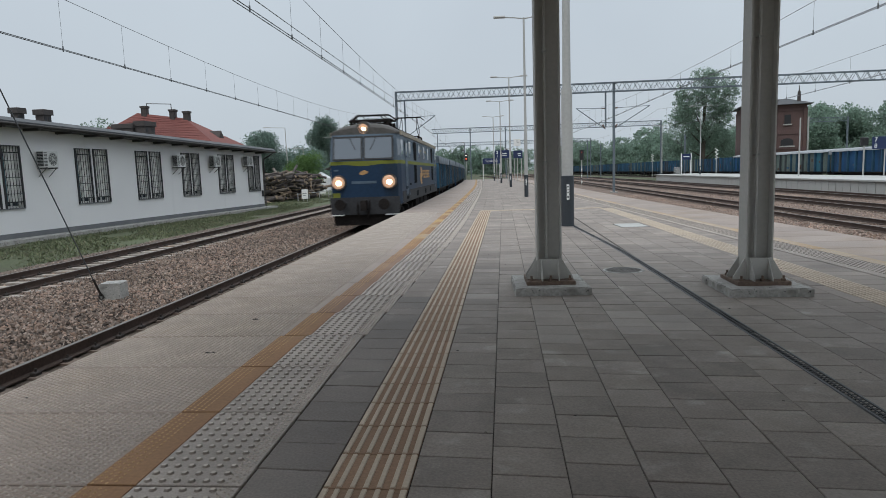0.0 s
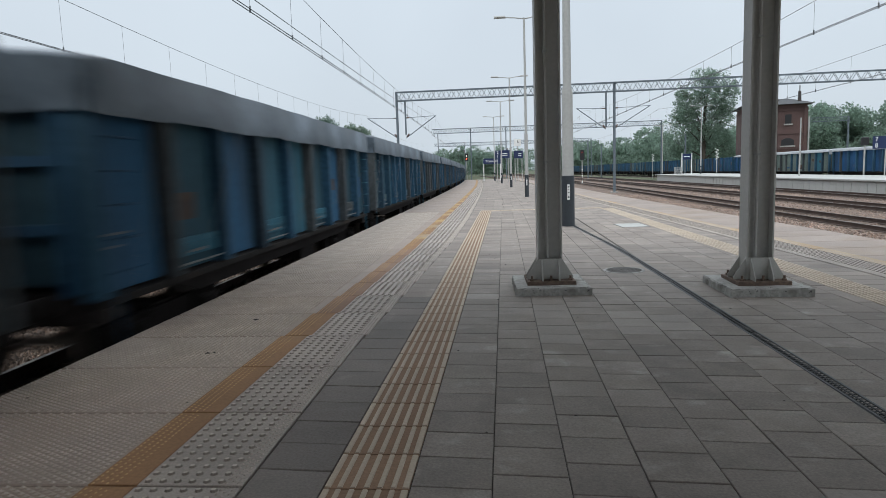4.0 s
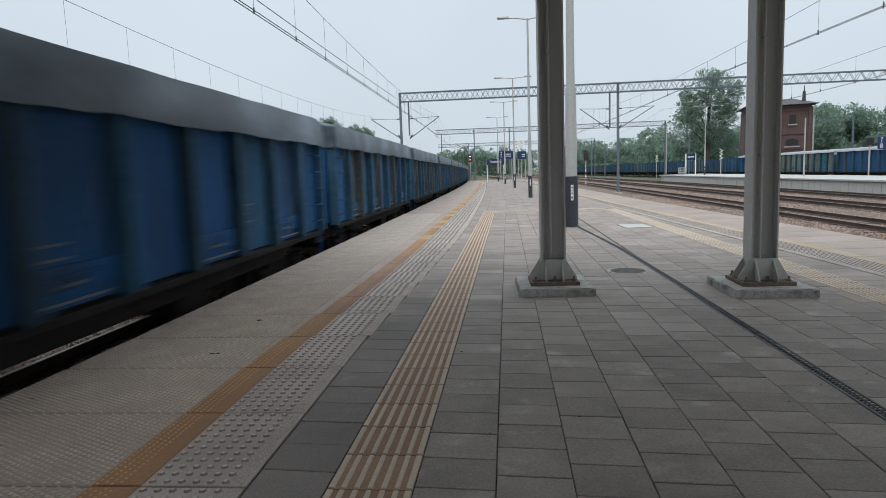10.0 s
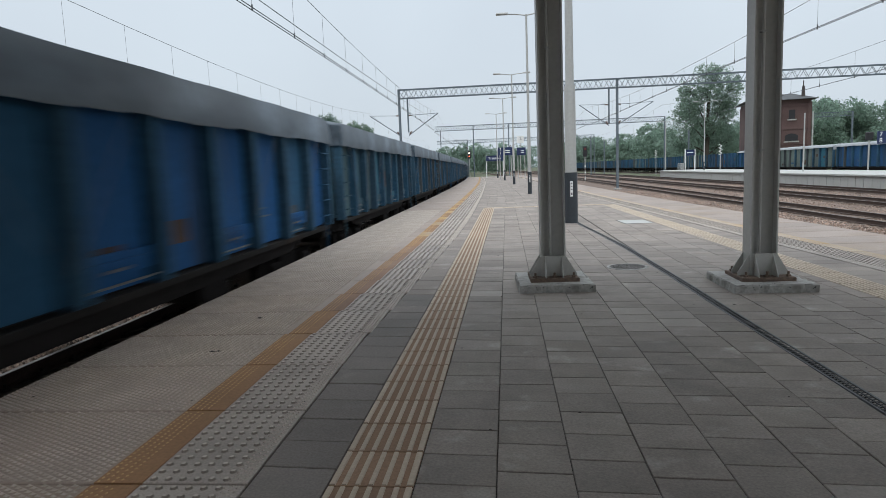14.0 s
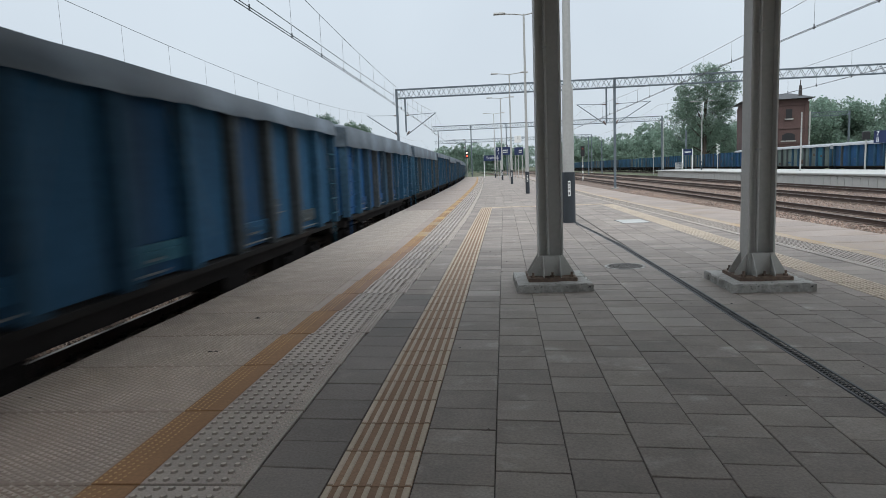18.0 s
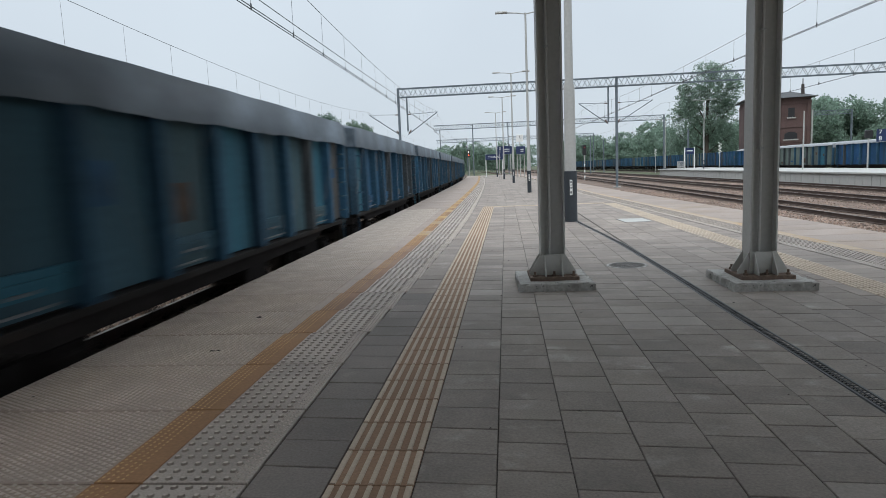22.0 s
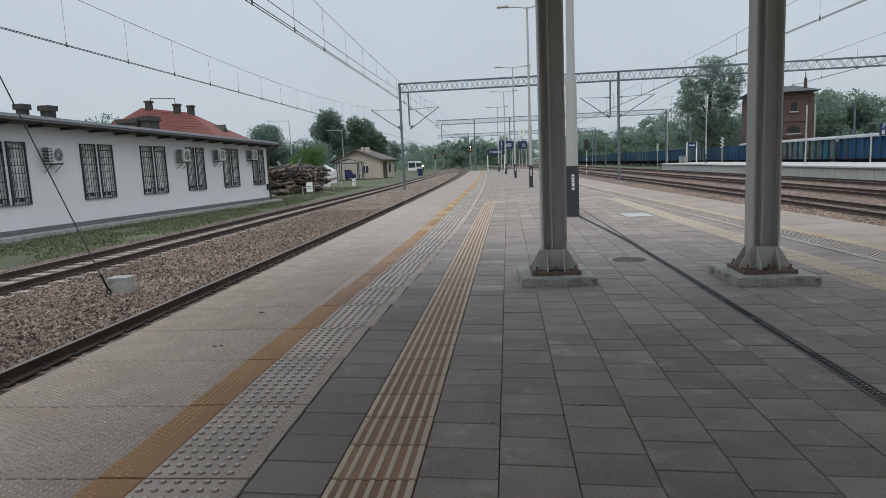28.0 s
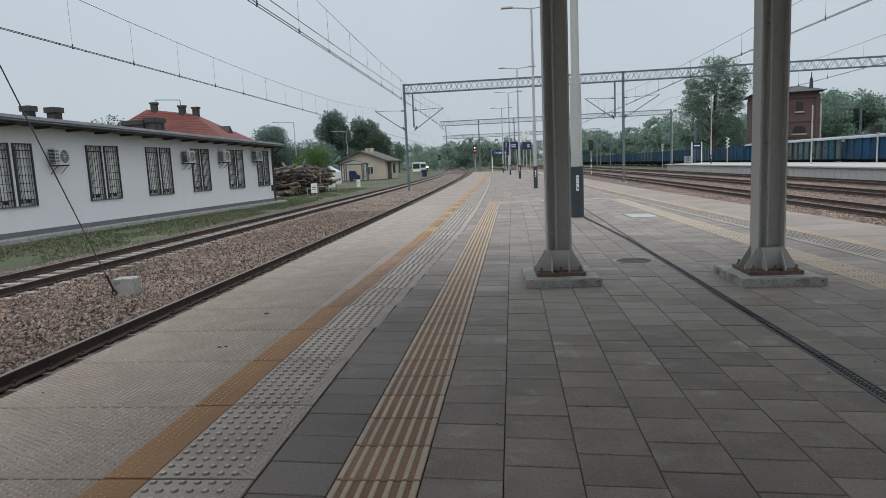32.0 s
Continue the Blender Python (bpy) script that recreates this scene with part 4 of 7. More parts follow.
def overhead(axis, curve, label, spans, low, rise=1.08, thick=0.011):
    w = thing("overhead_wires", label, "overhead wires", "overhead lines")
    for k, (ya, yb) in enumerate(spans):
        n = 19
        zig = 0.22 * (1 if k % 2 else -1) if k else 0.0
        pts_c, pts_m = [], []
        for i in range(n + 1):
            u = i / n
            y = ya + (yb - ya) * u
            x = axis + curve(y) + zig * (2 * u - 1)
            sag = (2 * u - 1) ** 2
            pts_c.append(Vector((x, y, low)))
            pts_m.append(Vector((axis + curve(y), y, low + rise + 0.95 * sag)))
        for s in (-0.045, 0.045):
            bm = bmesh.new()
            add_tube(bm, [p + Vector((s, 0, 0)) for p in pts_c], thick)
            part("contact_wire", bm, wire_mat, w)
        bm = bmesh.new()
        add_tube(bm, pts_m, 0.008)
        part("carrier_wire", bm, wire_mat, w)
        bm = bmesh.new()
        for i in range(1, n, 1 if k == 0 else 3):
            add_rod(bm, pts_c[i], pts_m[i], 0.0045 if k == 0 else 0.004, seg=4, caps=False)
            add_rod(bm, pts_c[i] + Vector((0, 0, -0.05)), pts_c[i] + Vector((0, 0, 0.09)), 0.02, seg=5)
            if k == 0:
                part("dropper", bm, wire_mat, w)
                bm = bmesh.new()
        if k:
            tagged(part("dropper", bm, wire_mat, w), kind="stuff")
        else:
            bm.free()


SPANS = ((5, G1), (G1, G2), (G2, G3), (G3, 236))
overhead(AXIS, bend, "overhead wires of the track beside the platform", SPANS, 5.12, 1.02)
overhead(AXIS_FAR, bend, "overhead wires of the track beside the white building", SPANS, 5.14)
overhead(9.85, bend_right, "overhead wires of the track beyond the platform", SPANS, 5.1, 0.68)
overhead(14.65, lambda y: -0.005 * y - 0.8e-4 * max(0, y - 60) ** 2, "overhead wires of the main track", SPANS, 4.66, 1.02, 0.007)
feeder = thing("overhead_wire", "single tensioned wire above the track beside the platform", "overhead wires", "overhead lines")
bm = bmesh.new()
add_tube(bm, [(AXIS + bend(y), y, 5.42 + 0.00042 * max(0, y - 16) ** 2) for y in range(5, 62, 4)], 0.010)
part("strand", bm, wire_mat, feeder)

# anchor block with its guy wire
anchor = thing("anchor_block", "pale concrete anchor block holding a tensioned guy wire", "anchor block", m=pose(-8.2, 12.4, BED - 0.1, 0, 0, 10))
bm = bmesh.new()
add_prism(bm, [(-0.22, 0), (0.22, 0), (0.21, 0.44), (0.19, 0.46), (-0.19, 0.46), (-0.21, 0.44)], (-0.2, 0.2), "y")
part("block", bm, concrete_mat, anchor)
bm = bmesh.new()
for k in range(8):
    a0, a1 = math.tau * k / 8, math.tau * (k + 1) / 8
    add_rod(bm, (-0.16 + 0.045 * math.cos(a0), -0.235, 0.2 + 0.06 * math.sin(a0)), (-0.16 + 0.045 * math.cos(a1), -0.235, 0.2 + 0.06 * math.sin(a1)), 0.014, seg=6)
add_rod(bm, (-0.16, -0.22, 0.22), (-0.2, -0.42, 0.6), 0.022, seg=6)
part("eye", bm, iron_mat, anchor)
bm = bmesh.new()
add_rod(bm, (-0.2, -0.42, 0.6), (-1.05, -5.1, 9.6), 0.012, seg=6)
part("guy_wire", bm, wire_mat, anchor)


zinc_mat = mat("dull_zinc", (0.065, 0.068, 0.073), 0.6, vary=0.1, fine=10, coarse=0.5, stain=(0.12, 0.12, 0.125), stain_at=(0.5, 0.8))


# ---- white service building ----
def service_building():
    turn = math.degrees(math.atan2(0.075, 1))
    b = thing("service_building", "long white single-storey railway building with barred windows", "building", m=pose(-20.75, 53.6, -1.0, 0, 0, -turn))
    # local: y runs towards the viewpoint (negative), x away from the track (negative)
    L, T, EAVE, FALL = 44.0, 9.0, 4.72, 0.0205
    wins = [(0.7, 2.7), (5.15, 7.4), (10.1, 12.2), (14.64, 17.0), (19.6, 21.95), (25.6, 27.85), (30.7, 33.0)]
    z0, z1 = 1.47, 4.33
    bm = bmesh.new()
    for a, c in zip([0] + [w[1] for w in wins], [w[0] for w in wins] + [L]):
        add_prism(bm, [(-c, 0.3), (-a, 0.3), (-a, EAVE + FALL * a), (-c, EAVE + FALL * c)], (-0.35, 0), "x")
    for w in wins:
        add_box(bm, -0.35, 0, -w[1], -w[0], 0.3, z0)
        add_prism(bm, [(-w[1], z1), (-w[0], z1), (-w[0], EAVE + FALL * w[0]), (-w[1], EAVE + FALL * w[1])], (-0.35, 0), "x")
    add_box(bm, -T, -0.35, -0.35, 0, 0.3, EAVE + 0.3)
    add_box(bm, -T, -0.35, -L, -L + 0.35, 0.3, EAVE + 0.3)
    add_box(bm, -T - 0.35, -T, -L, 0, 0.3, EAVE + 0.3)
    part("wall", bm, plaster_mat, b)
    bm = bmesh.new()
    add_box(bm, -T - 0.38, 0.03, -L, 0.03, -0.2, 0.3)
    part("plinth", bm, plinth_mat, b, "dark grey plinth")
    bm = bmesh.new()
    add_box(bm, 0.03, 0.95, -L, 0.6, -0.2, 0.06)
    part("apron", bm, concrete_mat, b, "concrete strip along the wall")
    tilt = Matrix.Shear("XY", 4, (0, 0))
    tilt[2][1] = -FALL
    bm = bmesh.new()
    add_prism(bm, [(0.92, EAVE - 0.02), (0.92, EAVE + 0.08), (-T - 0.7, EAVE + 0.5), (-T - 0.7, EAVE + 0.4)], (-L - 0.3, 0.75), "y", tilt)
    part("roof", bm, roof_felt, b, "grey felt roof")
    bm = bmesh.new()
    add_box(bm, 0.922, 0.96, -L - 0.3, 0.75, EAVE - 0.08, EAVE + 0.13, tilt)
    add_box(bm, -0.02, 0.9, -L, 0.7, EAVE - 0.06, EAVE - 0.025, tilt)
    part("fascia", bm, fascia_mat, b, "dark eaves board")
    bm = bmesh.new()
    add_prism(bm, [(0.965, EAVE + 0.09), (0.99, EAVE + 0.09), (0.99, EAVE + 0.14), (0.72, EAVE + 0.32), (0.68, EAVE + 0.27)], (-L - 0.3, 0.78), "y", tilt)
    part("flashing", bm, zinc_mat, b, "pale zinc eaves flashing")
    bm = bmesh.new()
    add_rod(bm, (1.02, -L, EAVE + FALL * L + 0.02), (1.02, 0.75, EAVE - 0.02), 0.06, seg=8)
    part("gutter", bm, fascia_mat, b)
    bm = bmesh.new()
    add_path(bm, [(1.0, 0.3, EAVE - 0.03), (0.5, 0.25, EAVE - 0.35), (0.1, 0.1, EAVE - 0.6), (0.1, 0.1, 0.05)], 0.055, 8)
    part("downpipe", bm, fascia_mat, b)
    for k in range(22):
        bm = bmesh.new()
        add_box(bm, 0.0, 0.85, -1.19 - k * 2, -1.05 - k * 2, EAVE - 0.17, EAVE - 0.061, tilt)
        part("rafter_end", bm, fascia_mat, b)
    bm = bmesh.new()
    add_box(bm, 0.0, 0.09, -0.42, -0.12, 0.95, 1.45, bevel=0.01)
    part("meter_box", bm, black_mat, b, "small black meter box")
    for i, (a, c) in enumerate(wins):
        m = (a + c) / 2
        w = part("window", (lambda q: (add_box(q, -0.26, -0.22, -c, -a, z0, z1), q)[1])(bmesh.new()), pane_mat, b)
        bm = bmesh.new()
        for s0, s1 in ((a, m - 0.15), (m + 0.15, c)):
            for u0, u1, v0, v1 in ((s0, s0 + 0.09, z0, z1), (s1 - 0.09, s1, z0, z1), (s0, s1, z0, z0 + 0.1), (s0, s1, z1 - 0.1, z1), ((s0 + s1) / 2 - 0.03, (s0 + s1) / 2 + 0.03, z0, z1)):
                add_box(bm, -0.22, -0.15, -u1, -u0, v0, v1)
        part("frame", bm, frame_mat, w)
        bm = bmesh.new()
        add_box(bm, -0.22, 0.0, -(m + 0.15), -(m - 0.15), z0, z1)
        part("mullion", bm, plaster_mat, w)
        bm = bmesh.new()
        add_box(bm, -0.2, 0.07, -c - 0.05, -a + 0.05, z0 - 0.05, z0)
        part("sill", bm, plinth_mat, w)
        for s0, s1 in ((a + 0.09, m - 0.24), (m + 0.24, c - 0.09)):
            dark = s1 - 0.34 * (s1 - s0)
            bm = bmesh.new()
            add_box(bm, -0.214, -0.2, -dark, -s0, z0 + 0.3, z1 - 0.1)
            part("blind", bm, blind_mat, w, "pale roller blind")
            if i in (4, 5, 6):
                bm = bmesh.new()
                add_box(bm, -0.214, -0.2, -s1, -(dark + 0.04), z0 + 0.15, z1 - 0.45)
                part("curtain", bm, teal_blind, w, "teal curtain")
        for s0, s1 in ((a - 0.03, m - 0.14), (m + 0.14, c + 0.03)):
            bm = bmesh.new()
            for yy in (s0, s1):
                add_box(bm, 0.012, 0.05, -yy - 0.05, -yy + 0.05, z0 - 0.05, z1 + 0.05)
            for zz in (z0 - 0.02, z1 + 0.02, z0 + 0.28, z1 - 0.28):
                add_box(bm, 0.015, 0.042, -s1, -s0, zz - 0.024, zz + 0.024)
            n = 6
            for k in range(1, n):
                yy = s0 + (s1 - s0) * k / n
                add_rod(bm, (0.028, -yy, z0), (0.028, -yy, z1), 0.014, seg=5, caps=False)
            for k in range(1, 6):
                zz = z0 + 0.28 + (z1 - z0 - 0.56) * k / 6
                add_rod(bm, (0.028, -s1, zz), (0.028, -s0, zz), 0.012, seg=4, caps=False)
            part("window_grille", bm, bar_mat, w, "black security bars")
    return b


building = service_building()


def air_conditioner(s, z):
    """s: metres from the building's far corner, z: bottom above its base."""
    m = building.matrix_basis @ pose(0.0, -s, z - 0.05) @ Matrix.Diagonal((1.1, 1.1, 1.3, 1))
    a = thing("air_conditioner", "white outdoor air conditioning unit on wall brackets", "air conditioner", "wall air conditioners", m=m)
    bm = bmesh.new()
    add_box(bm, 0.12, 0.46, -0.42, 0.42, 0, 0.62, bevel=0.02)
    part("casing", bm, frame_mat, a)
    bm = bmesh.new()
    for k in range(10):
        add_box(bm, 0.462, 0.472, -0.40, -0.22, 0.05 + k * 0.053, 0.075 + k * 0.053)
        add_box(bm, 0.14, 0.44, -0.432, -0.421, 0.05 + k * 0.053, 0.085 + k * 0.053)
    part("louvre", bm, black_mat, a)
    bm = bmesh.new()
    add_rod(bm, (0.461, 0.1, 0.31), (0.466, 0.1, 0.31), 0.25, seg=20)
    part("fan_opening", bm, black_mat, a)
    bm = bmesh.new()
    for r in (0.08, 0.15, 0.21, 0.25):
        for k in range(20):
            t0, t1 = math.tau * k / 20, math.tau * (k + 1) / 20
            add_rod(bm, (0.474, 0.1 + r * math.cos(t0), 0.31 + r * math.sin(t0)), (0.474, 0.1 + r * math.cos(t1), 0.31 + r * math.sin(t1)), 0.007, seg=4, caps=False)
    for k in range(10):
        t0 = math.tau * k / 10
        add_rod(bm, (0.474, 0.1, 0.31), (0.474, 0.1 + 0.25 * math.cos(t0), 0.31 + 0.25 * math.sin(t0)), 0.006, seg=4, caps=False)
    part("fan_guard", bm, frame_mat, a)
    for yy in (-0.3, 0.3):
        bm = bmesh.new()
        add_box(bm, -0.01, 0.5, yy - 0.02, yy + 0.02, -0.05, -0.002)
        add_rod(bm, (0.0, yy, -0.35), (0.42, yy, -0.04), 0.014, seg=5)
        part("bracket", bm, fascia_mat, a)
    return a


for s, z in ((3.2, 3.55), (8.4, 3.5), (13.0, 3.45), (24.2, 3.4)):
    air_conditioner(s, z)


def chimney(x, y, z, w, d, h, label="sooty brick chimney with a flat cap"):
    c = thing("chimney", label, "chimney", "roof chimneys", m=pose(x, y, z, 0, 0, -4))
    bm = bmesh.new()
    add_box(bm, -w / 2, w / 2, -d / 2, d / 2, 0, h)
    part("chimney_body", bm, chimney_mat, c)
    bm = bmesh.new()
    add_box(bm, -w / 2 - 0.09, w / 2 + 0.09, -d / 2 - 0.09, d / 2 + 0.09, h * 0.82, h + 0.06, bevel=0.02)
    part("cap", bm, chimney_mat, c)
    bm = bmesh.new()
    for yy in (-d / 4, d / 4):
        add_box(bm, w / 2 - 0.02, w / 2 + 0.012, yy - 0.09, yy + 0.09, h * 0.55, h * 0.75)
    part("flue_opening", bm, black_mat, c)
    return c


chimney(-26.1, 32.6, 4.3, 0.42, 0.46, 1.33)
chimney(-25.6, 33.9, 4.3, 0.52, 0.55, 1.33)
chimney(-26.2, 43.0, 4.1, 1.5, 1.2, 1.4, "low wide brick chimney on the flat roof")
chimney(-25.0, 43.1, 4.1, 0.7, 1.2, 1.55, "square brick chimney beside the wide one")

# ---- red-roofed house behind ----
house = thing("red_roofed_house", "large house with a hipped red tile roof behind the white building", "house", m=pose(-43.0, 82, -1.0, 0, 0, 0))
bm = bmesh.new()
add_box(bm, -10.6, 6.6, -4.6, 4.6, 0, 7.1)
part("wall", bm, beige_mat, house)
bm = bmesh.new()
e, r = [(-11.4, -5.2, 7.0), (7.4, -5.2, 7.0), (7.4, 5.2, 7.0), (-11.4, 5.2, 7.0)], [(-5.5, 0, 11.7), (1.1, 0, 10.75)]
V = [bm.verts.new(p) for p in e + r]
for f in ((0, 1, 5, 4), (1, 2, 5), (2, 3, 4, 5), (3, 0, 4), (3, 2, 1, 0)):
    bm.faces.new([V[i] for i in f])
roof_part = part("roof", bm, redroof_mat, house, "red hipped tile roof")
bm = bmesh.new()
for k in range(1, 16):
    u = k / 16
    add_rod(bm, (-11.4 + 5.9 * u, -5.2 * (1 - u), 7.0 + 4.7 * u), (7.4 - 6.3 * u, -5.2 * (1 - u), 7.0 + 3.75 * u), 0.03, seg=4)
part("tile_course", bm, redroof_mat, roof_part)
for x, h in ((-4.4, 12.5), (-0.5, 11.9), (1.4, 11.6)):
    bm = bmesh.new()
    add_box(bm, x - 0.35, x + 0.35, -0.35, 0.35, 9.0, h)
    add_box(bm, x - 0.45, x + 0.45, -0.45, 0.45, h - 0.2, h + 0.05)
    part("chimney", bm, chimney_mat, roof_part, "dark brick chimney")
bm = bmesh.new()
add_path(bm, [(-4.2, 0.2, 12.5), (-4.2, 0.2, 12.9), (-0.8, 0.2, 12.7), (-0.8, 0.2, 10.6)], 0.05, 5)
part("vent_pipe", bm, fascia_mat, roof_part, "thin dark pipe")
bm = bmesh.new()
add_prism(bm, [(-1.3, 7.3), (1.3, 7.3), (0, 9.0)], (2.4, 5.7), "x", pose(0, 0.6, 0))
part("dormer", bm, chimney_mat, roof_part, "dark dormer gable")
bm = bmesh.new()
add_prism(bm, [(-2.2, 7.0), (2.2, 7.0), (0, 9.6)], (-5.6, -1.5), "y", pose(-6.2, 0, 0))
part("dormer", bm, redroof_mat, roof_part, "red side gable")


# ---- trees, woods, grass ----
def leaf_cloud(name, material, lobes, n, size, parent, seed, label="", flat=0.0):
    """Leaves scattered near the surface of overlapping lobes (x, y, z, rx, ry, rz)."""
    r = np.random.RandomState(seed)
    vol = np.array([l[3] * l[4] + l[4] * l[5] + l[3] * l[5] for l in lobes])
    pick = r.choice(len(lobes), n, p=vol / vol.sum())
    L = np.array(lobes)[pick]
    d = r.normal(size=(n, 3))
    d /= np.linalg.norm(d, axis=1)[:, None]
    rad = r.uniform(0.35, 1.0, n) ** 0.4 * (1 + 0.16 * np.sin(d[:, 0] * 5 + pick * 1.7) * np.sin(d[:, 2] * 6 + d[:, 1] * 4 + pick))
    # the leaves gather round twigs
    twig = r.randint(0, max(1, n // 14), n)
    c = (L[:, :3] + d * L[:, 3:6] * rad[:, None])[twig] + r.normal(size=(n, 3)) * L[twig][:, 3:6] * 0.17
    u = r.normal(size=(n, 3))
    u /= np.linalg.norm(u, axis=1)[:, None]
    w = np.cross(u, r.normal(size=(n, 3)))
    w /= np.linalg.norm(w, axis=1)[:, None]
    s = size * r.uniform(0.5, 1.3, n)[:, None]
    a, b2, c2, d2 = c - u * s, c + w * s * 0.55, c + u * s, c - w * s * 0.55
    verts = np.stack([a, b2, c2, d2], 1).reshape(-1, 3)
    faces = np.arange(n * 4).reshape(-1, 4)
    ob = new(name, mesh_of(verts.tolist(), faces.tolist(), name, material))
    ob.parent = parent
    return tagged(ob, label)


def tree(x, y, z, h, w, label, leaf, n=3500, size=0.28, seed=1, slim=False, category="tree"):
    r = random.Random(seed)
    t = thing("tree", label, category, "trees", m=pose(x, y, z))
    bm = bmesh.new()
    th = h * (0.55 if not slim else 0.8)
    add_rod(bm, (0, 0, -0.2), (0.1, 0, th * 0.5), 0.022 * h, 0.016 * h, 8)
    add_rod(bm, (0.1, 0, th * 0.5), (0, 0.1, th), 0.016 * h, 0.008 * h, 8)
    lobes = []
    k = 9 if not slim else 7
    for i in range(k):
        a = math.tau * i / k + r.uniform(-0.4, 0.4)
        zz = h * (r.uniform(0.33, 0.85) if not slim else 0.2 + 0.7 * i / k)
        rr = w * r.uniform(0.35, 0.62) * ((1 - abs(zz / h - 0.5) * 0.9) if not slim else (1.05 - zz / h))
        p = (rr * math.cos(a), rr * math.sin(a), zz)
        add_rod(bm, (0, 0, zz * 0.62), p, 0.007 * h, 0.003 * h, 6)
        q = w * r.uniform(0.22, 0.36) * (1 if not slim else 0.8)
        lobes.append((*p, q, q, q * r.uniform(0.7, 1.05)))
    lobes.append((0, 0, h * 0.88, w * 0.25, w * 0.25, h * 0.12))
    lobes.append((0, 0, h * 0.62, w * 0.33, w * 0.33, h * 0.2))
    part("trunk", bm, bark_mat, t)
    leaf_cloud("crown", leaf, lobes, n, size, t, seed)
    return t


def woods(name, label, spots, leaf, n, size, seed):
    lobes = []
    r = random.Random(seed)
    for x, y, h, w in spots:
        for k in range(5):
            zz = GROUND + h * (0.25 + 0.15 * k)
            q = w * r.uniform(0.4, 0.6) * (1.05 - 0.11 * k)
            lobes.append((x + r.uniform(-0.3, 0.3) * w, y + r.uniform(-0.3, 0.3) * w, zz, q, q, h * r.uniform(0.13, 0.2)))
    ob = leaf_cloud(name, leaf, lobes, n, size, None, seed)
    return tagged(ob, label, "woods", kind="stuff")


def lobed_tree(x, y, h, label, leaf, masses, n, size, seed, split=13, spread=0.62):
    """A tree whose crown is made of a few large masses (x, y, z, rx, ry, rz), each of many smaller ones."""
    r = random.Random(seed)
    t = thing("tree", label, "tree", "trees", m=pose(x, y, GROUND))
    bm = bmesh.new()
    add_rod(bm, (0, 0, -0.2), (0.15, 0, h * 0.35), 0.024 * h, 0.017 * h, 9)
    add_rod(bm, (0.15, 0, h * 0.35), (0.1, 0, h * 0.8), 0.017 * h, 0.005 * h, 8)
    lobes = []
    for a, b, c, rx, ry, rz in masses:
        fork = Vector((0.12, 0, c * 0.55))
        add_rod(bm, fork, (a, b, c), 0.008 * h, 0.003 * h, 6)
        for k in range(split):
            d = Vector((r.gauss(0, 1), r.gauss(0, 1), r.gauss(0, 1))).normalized()
            p = (a + d.x * rx * spread, b + d.y * ry * spread, c + d.z * rz * spread)
            add_rod(bm, (a, b, c), p, 0.003 * h, 0.0012 * h, 5)
            q = r.uniform(0.34, 0.60)
            lobes.append((*p, rx * q, ry * q, rz * q))
    part("trunk", bm, bark_mat, t)
    leaf_cloud("crown", leaf, lobes, n, size, t, seed)
    return t


# left of the line
lobed_tree(-51.5, 182, 19.5, "tall dark birch behind the small beige house", leaf_dark, [(0.3, 0, 16, 3.6, 3.6, 4.0), (-2.6, 0, 11.5, 3.2, 3.2, 4.0), (2.6, 0, 12.0, 3.2, 3.2, 4.2), (-1.5, 0, 6.5, 4.2, 4, 4.2), (2.5, 0, 6.5, 4, 4, 4)], 42000, 0.24, 11)
lobed_tree(-41.6, 186, 17.5, "broad green tree behind the small beige house", leaf_mid, [(-1.6, 0, 14.2, 3.6, 3.6, 3.6), (-3.6, 0, 9.5, 3.2, 3.2, 4.0), (1.8, 0, 11.4, 3.4, 3.4, 4.0), (4.4, 0, 8.4, 2.8, 3, 3.6), (0, 0, 6, 4.4, 4, 4), (4.5, 0, 4.8, 3.2, 3, 3)], 42000, 0.24, 12)
tree(-43.2, 112, GROUND, 11.0, 10, "dark conifer behind the white building", leaf_dark, 18000, 0.17, 13, slim=True, category="conifer")
tree(-39.0, 118, GROUND, 8.3, 8, "dark tree behind the white building", leaf_dark, 15000, 0.18, 14)
tree(-31.0, 97, GROUND, 6.1, 4.2, "bright green bushy tree beside the log pile", leaf_fresh, 8000, 0.13, 15, category="bush")
tree(-62, 95, GROUND, 12.4, 7, "green tree behind the roof of the white building", leaf_mid, 5000, 0.18, 16)
tree(-53.2, 300, GROUND, 14.6, 8.5, "distant pale green tree", leaf_mid, 5000, 0.3, 17)
rw = random.Random(8)
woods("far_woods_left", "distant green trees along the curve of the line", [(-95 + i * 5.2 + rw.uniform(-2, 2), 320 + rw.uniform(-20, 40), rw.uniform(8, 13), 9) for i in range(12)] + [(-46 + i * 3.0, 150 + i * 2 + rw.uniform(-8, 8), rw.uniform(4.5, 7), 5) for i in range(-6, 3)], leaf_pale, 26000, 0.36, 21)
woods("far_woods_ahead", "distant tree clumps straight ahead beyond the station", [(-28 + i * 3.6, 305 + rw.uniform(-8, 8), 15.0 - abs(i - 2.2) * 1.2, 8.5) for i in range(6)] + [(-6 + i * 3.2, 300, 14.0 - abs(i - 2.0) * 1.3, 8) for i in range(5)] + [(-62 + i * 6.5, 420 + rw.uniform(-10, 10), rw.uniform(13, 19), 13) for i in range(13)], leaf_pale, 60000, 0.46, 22)
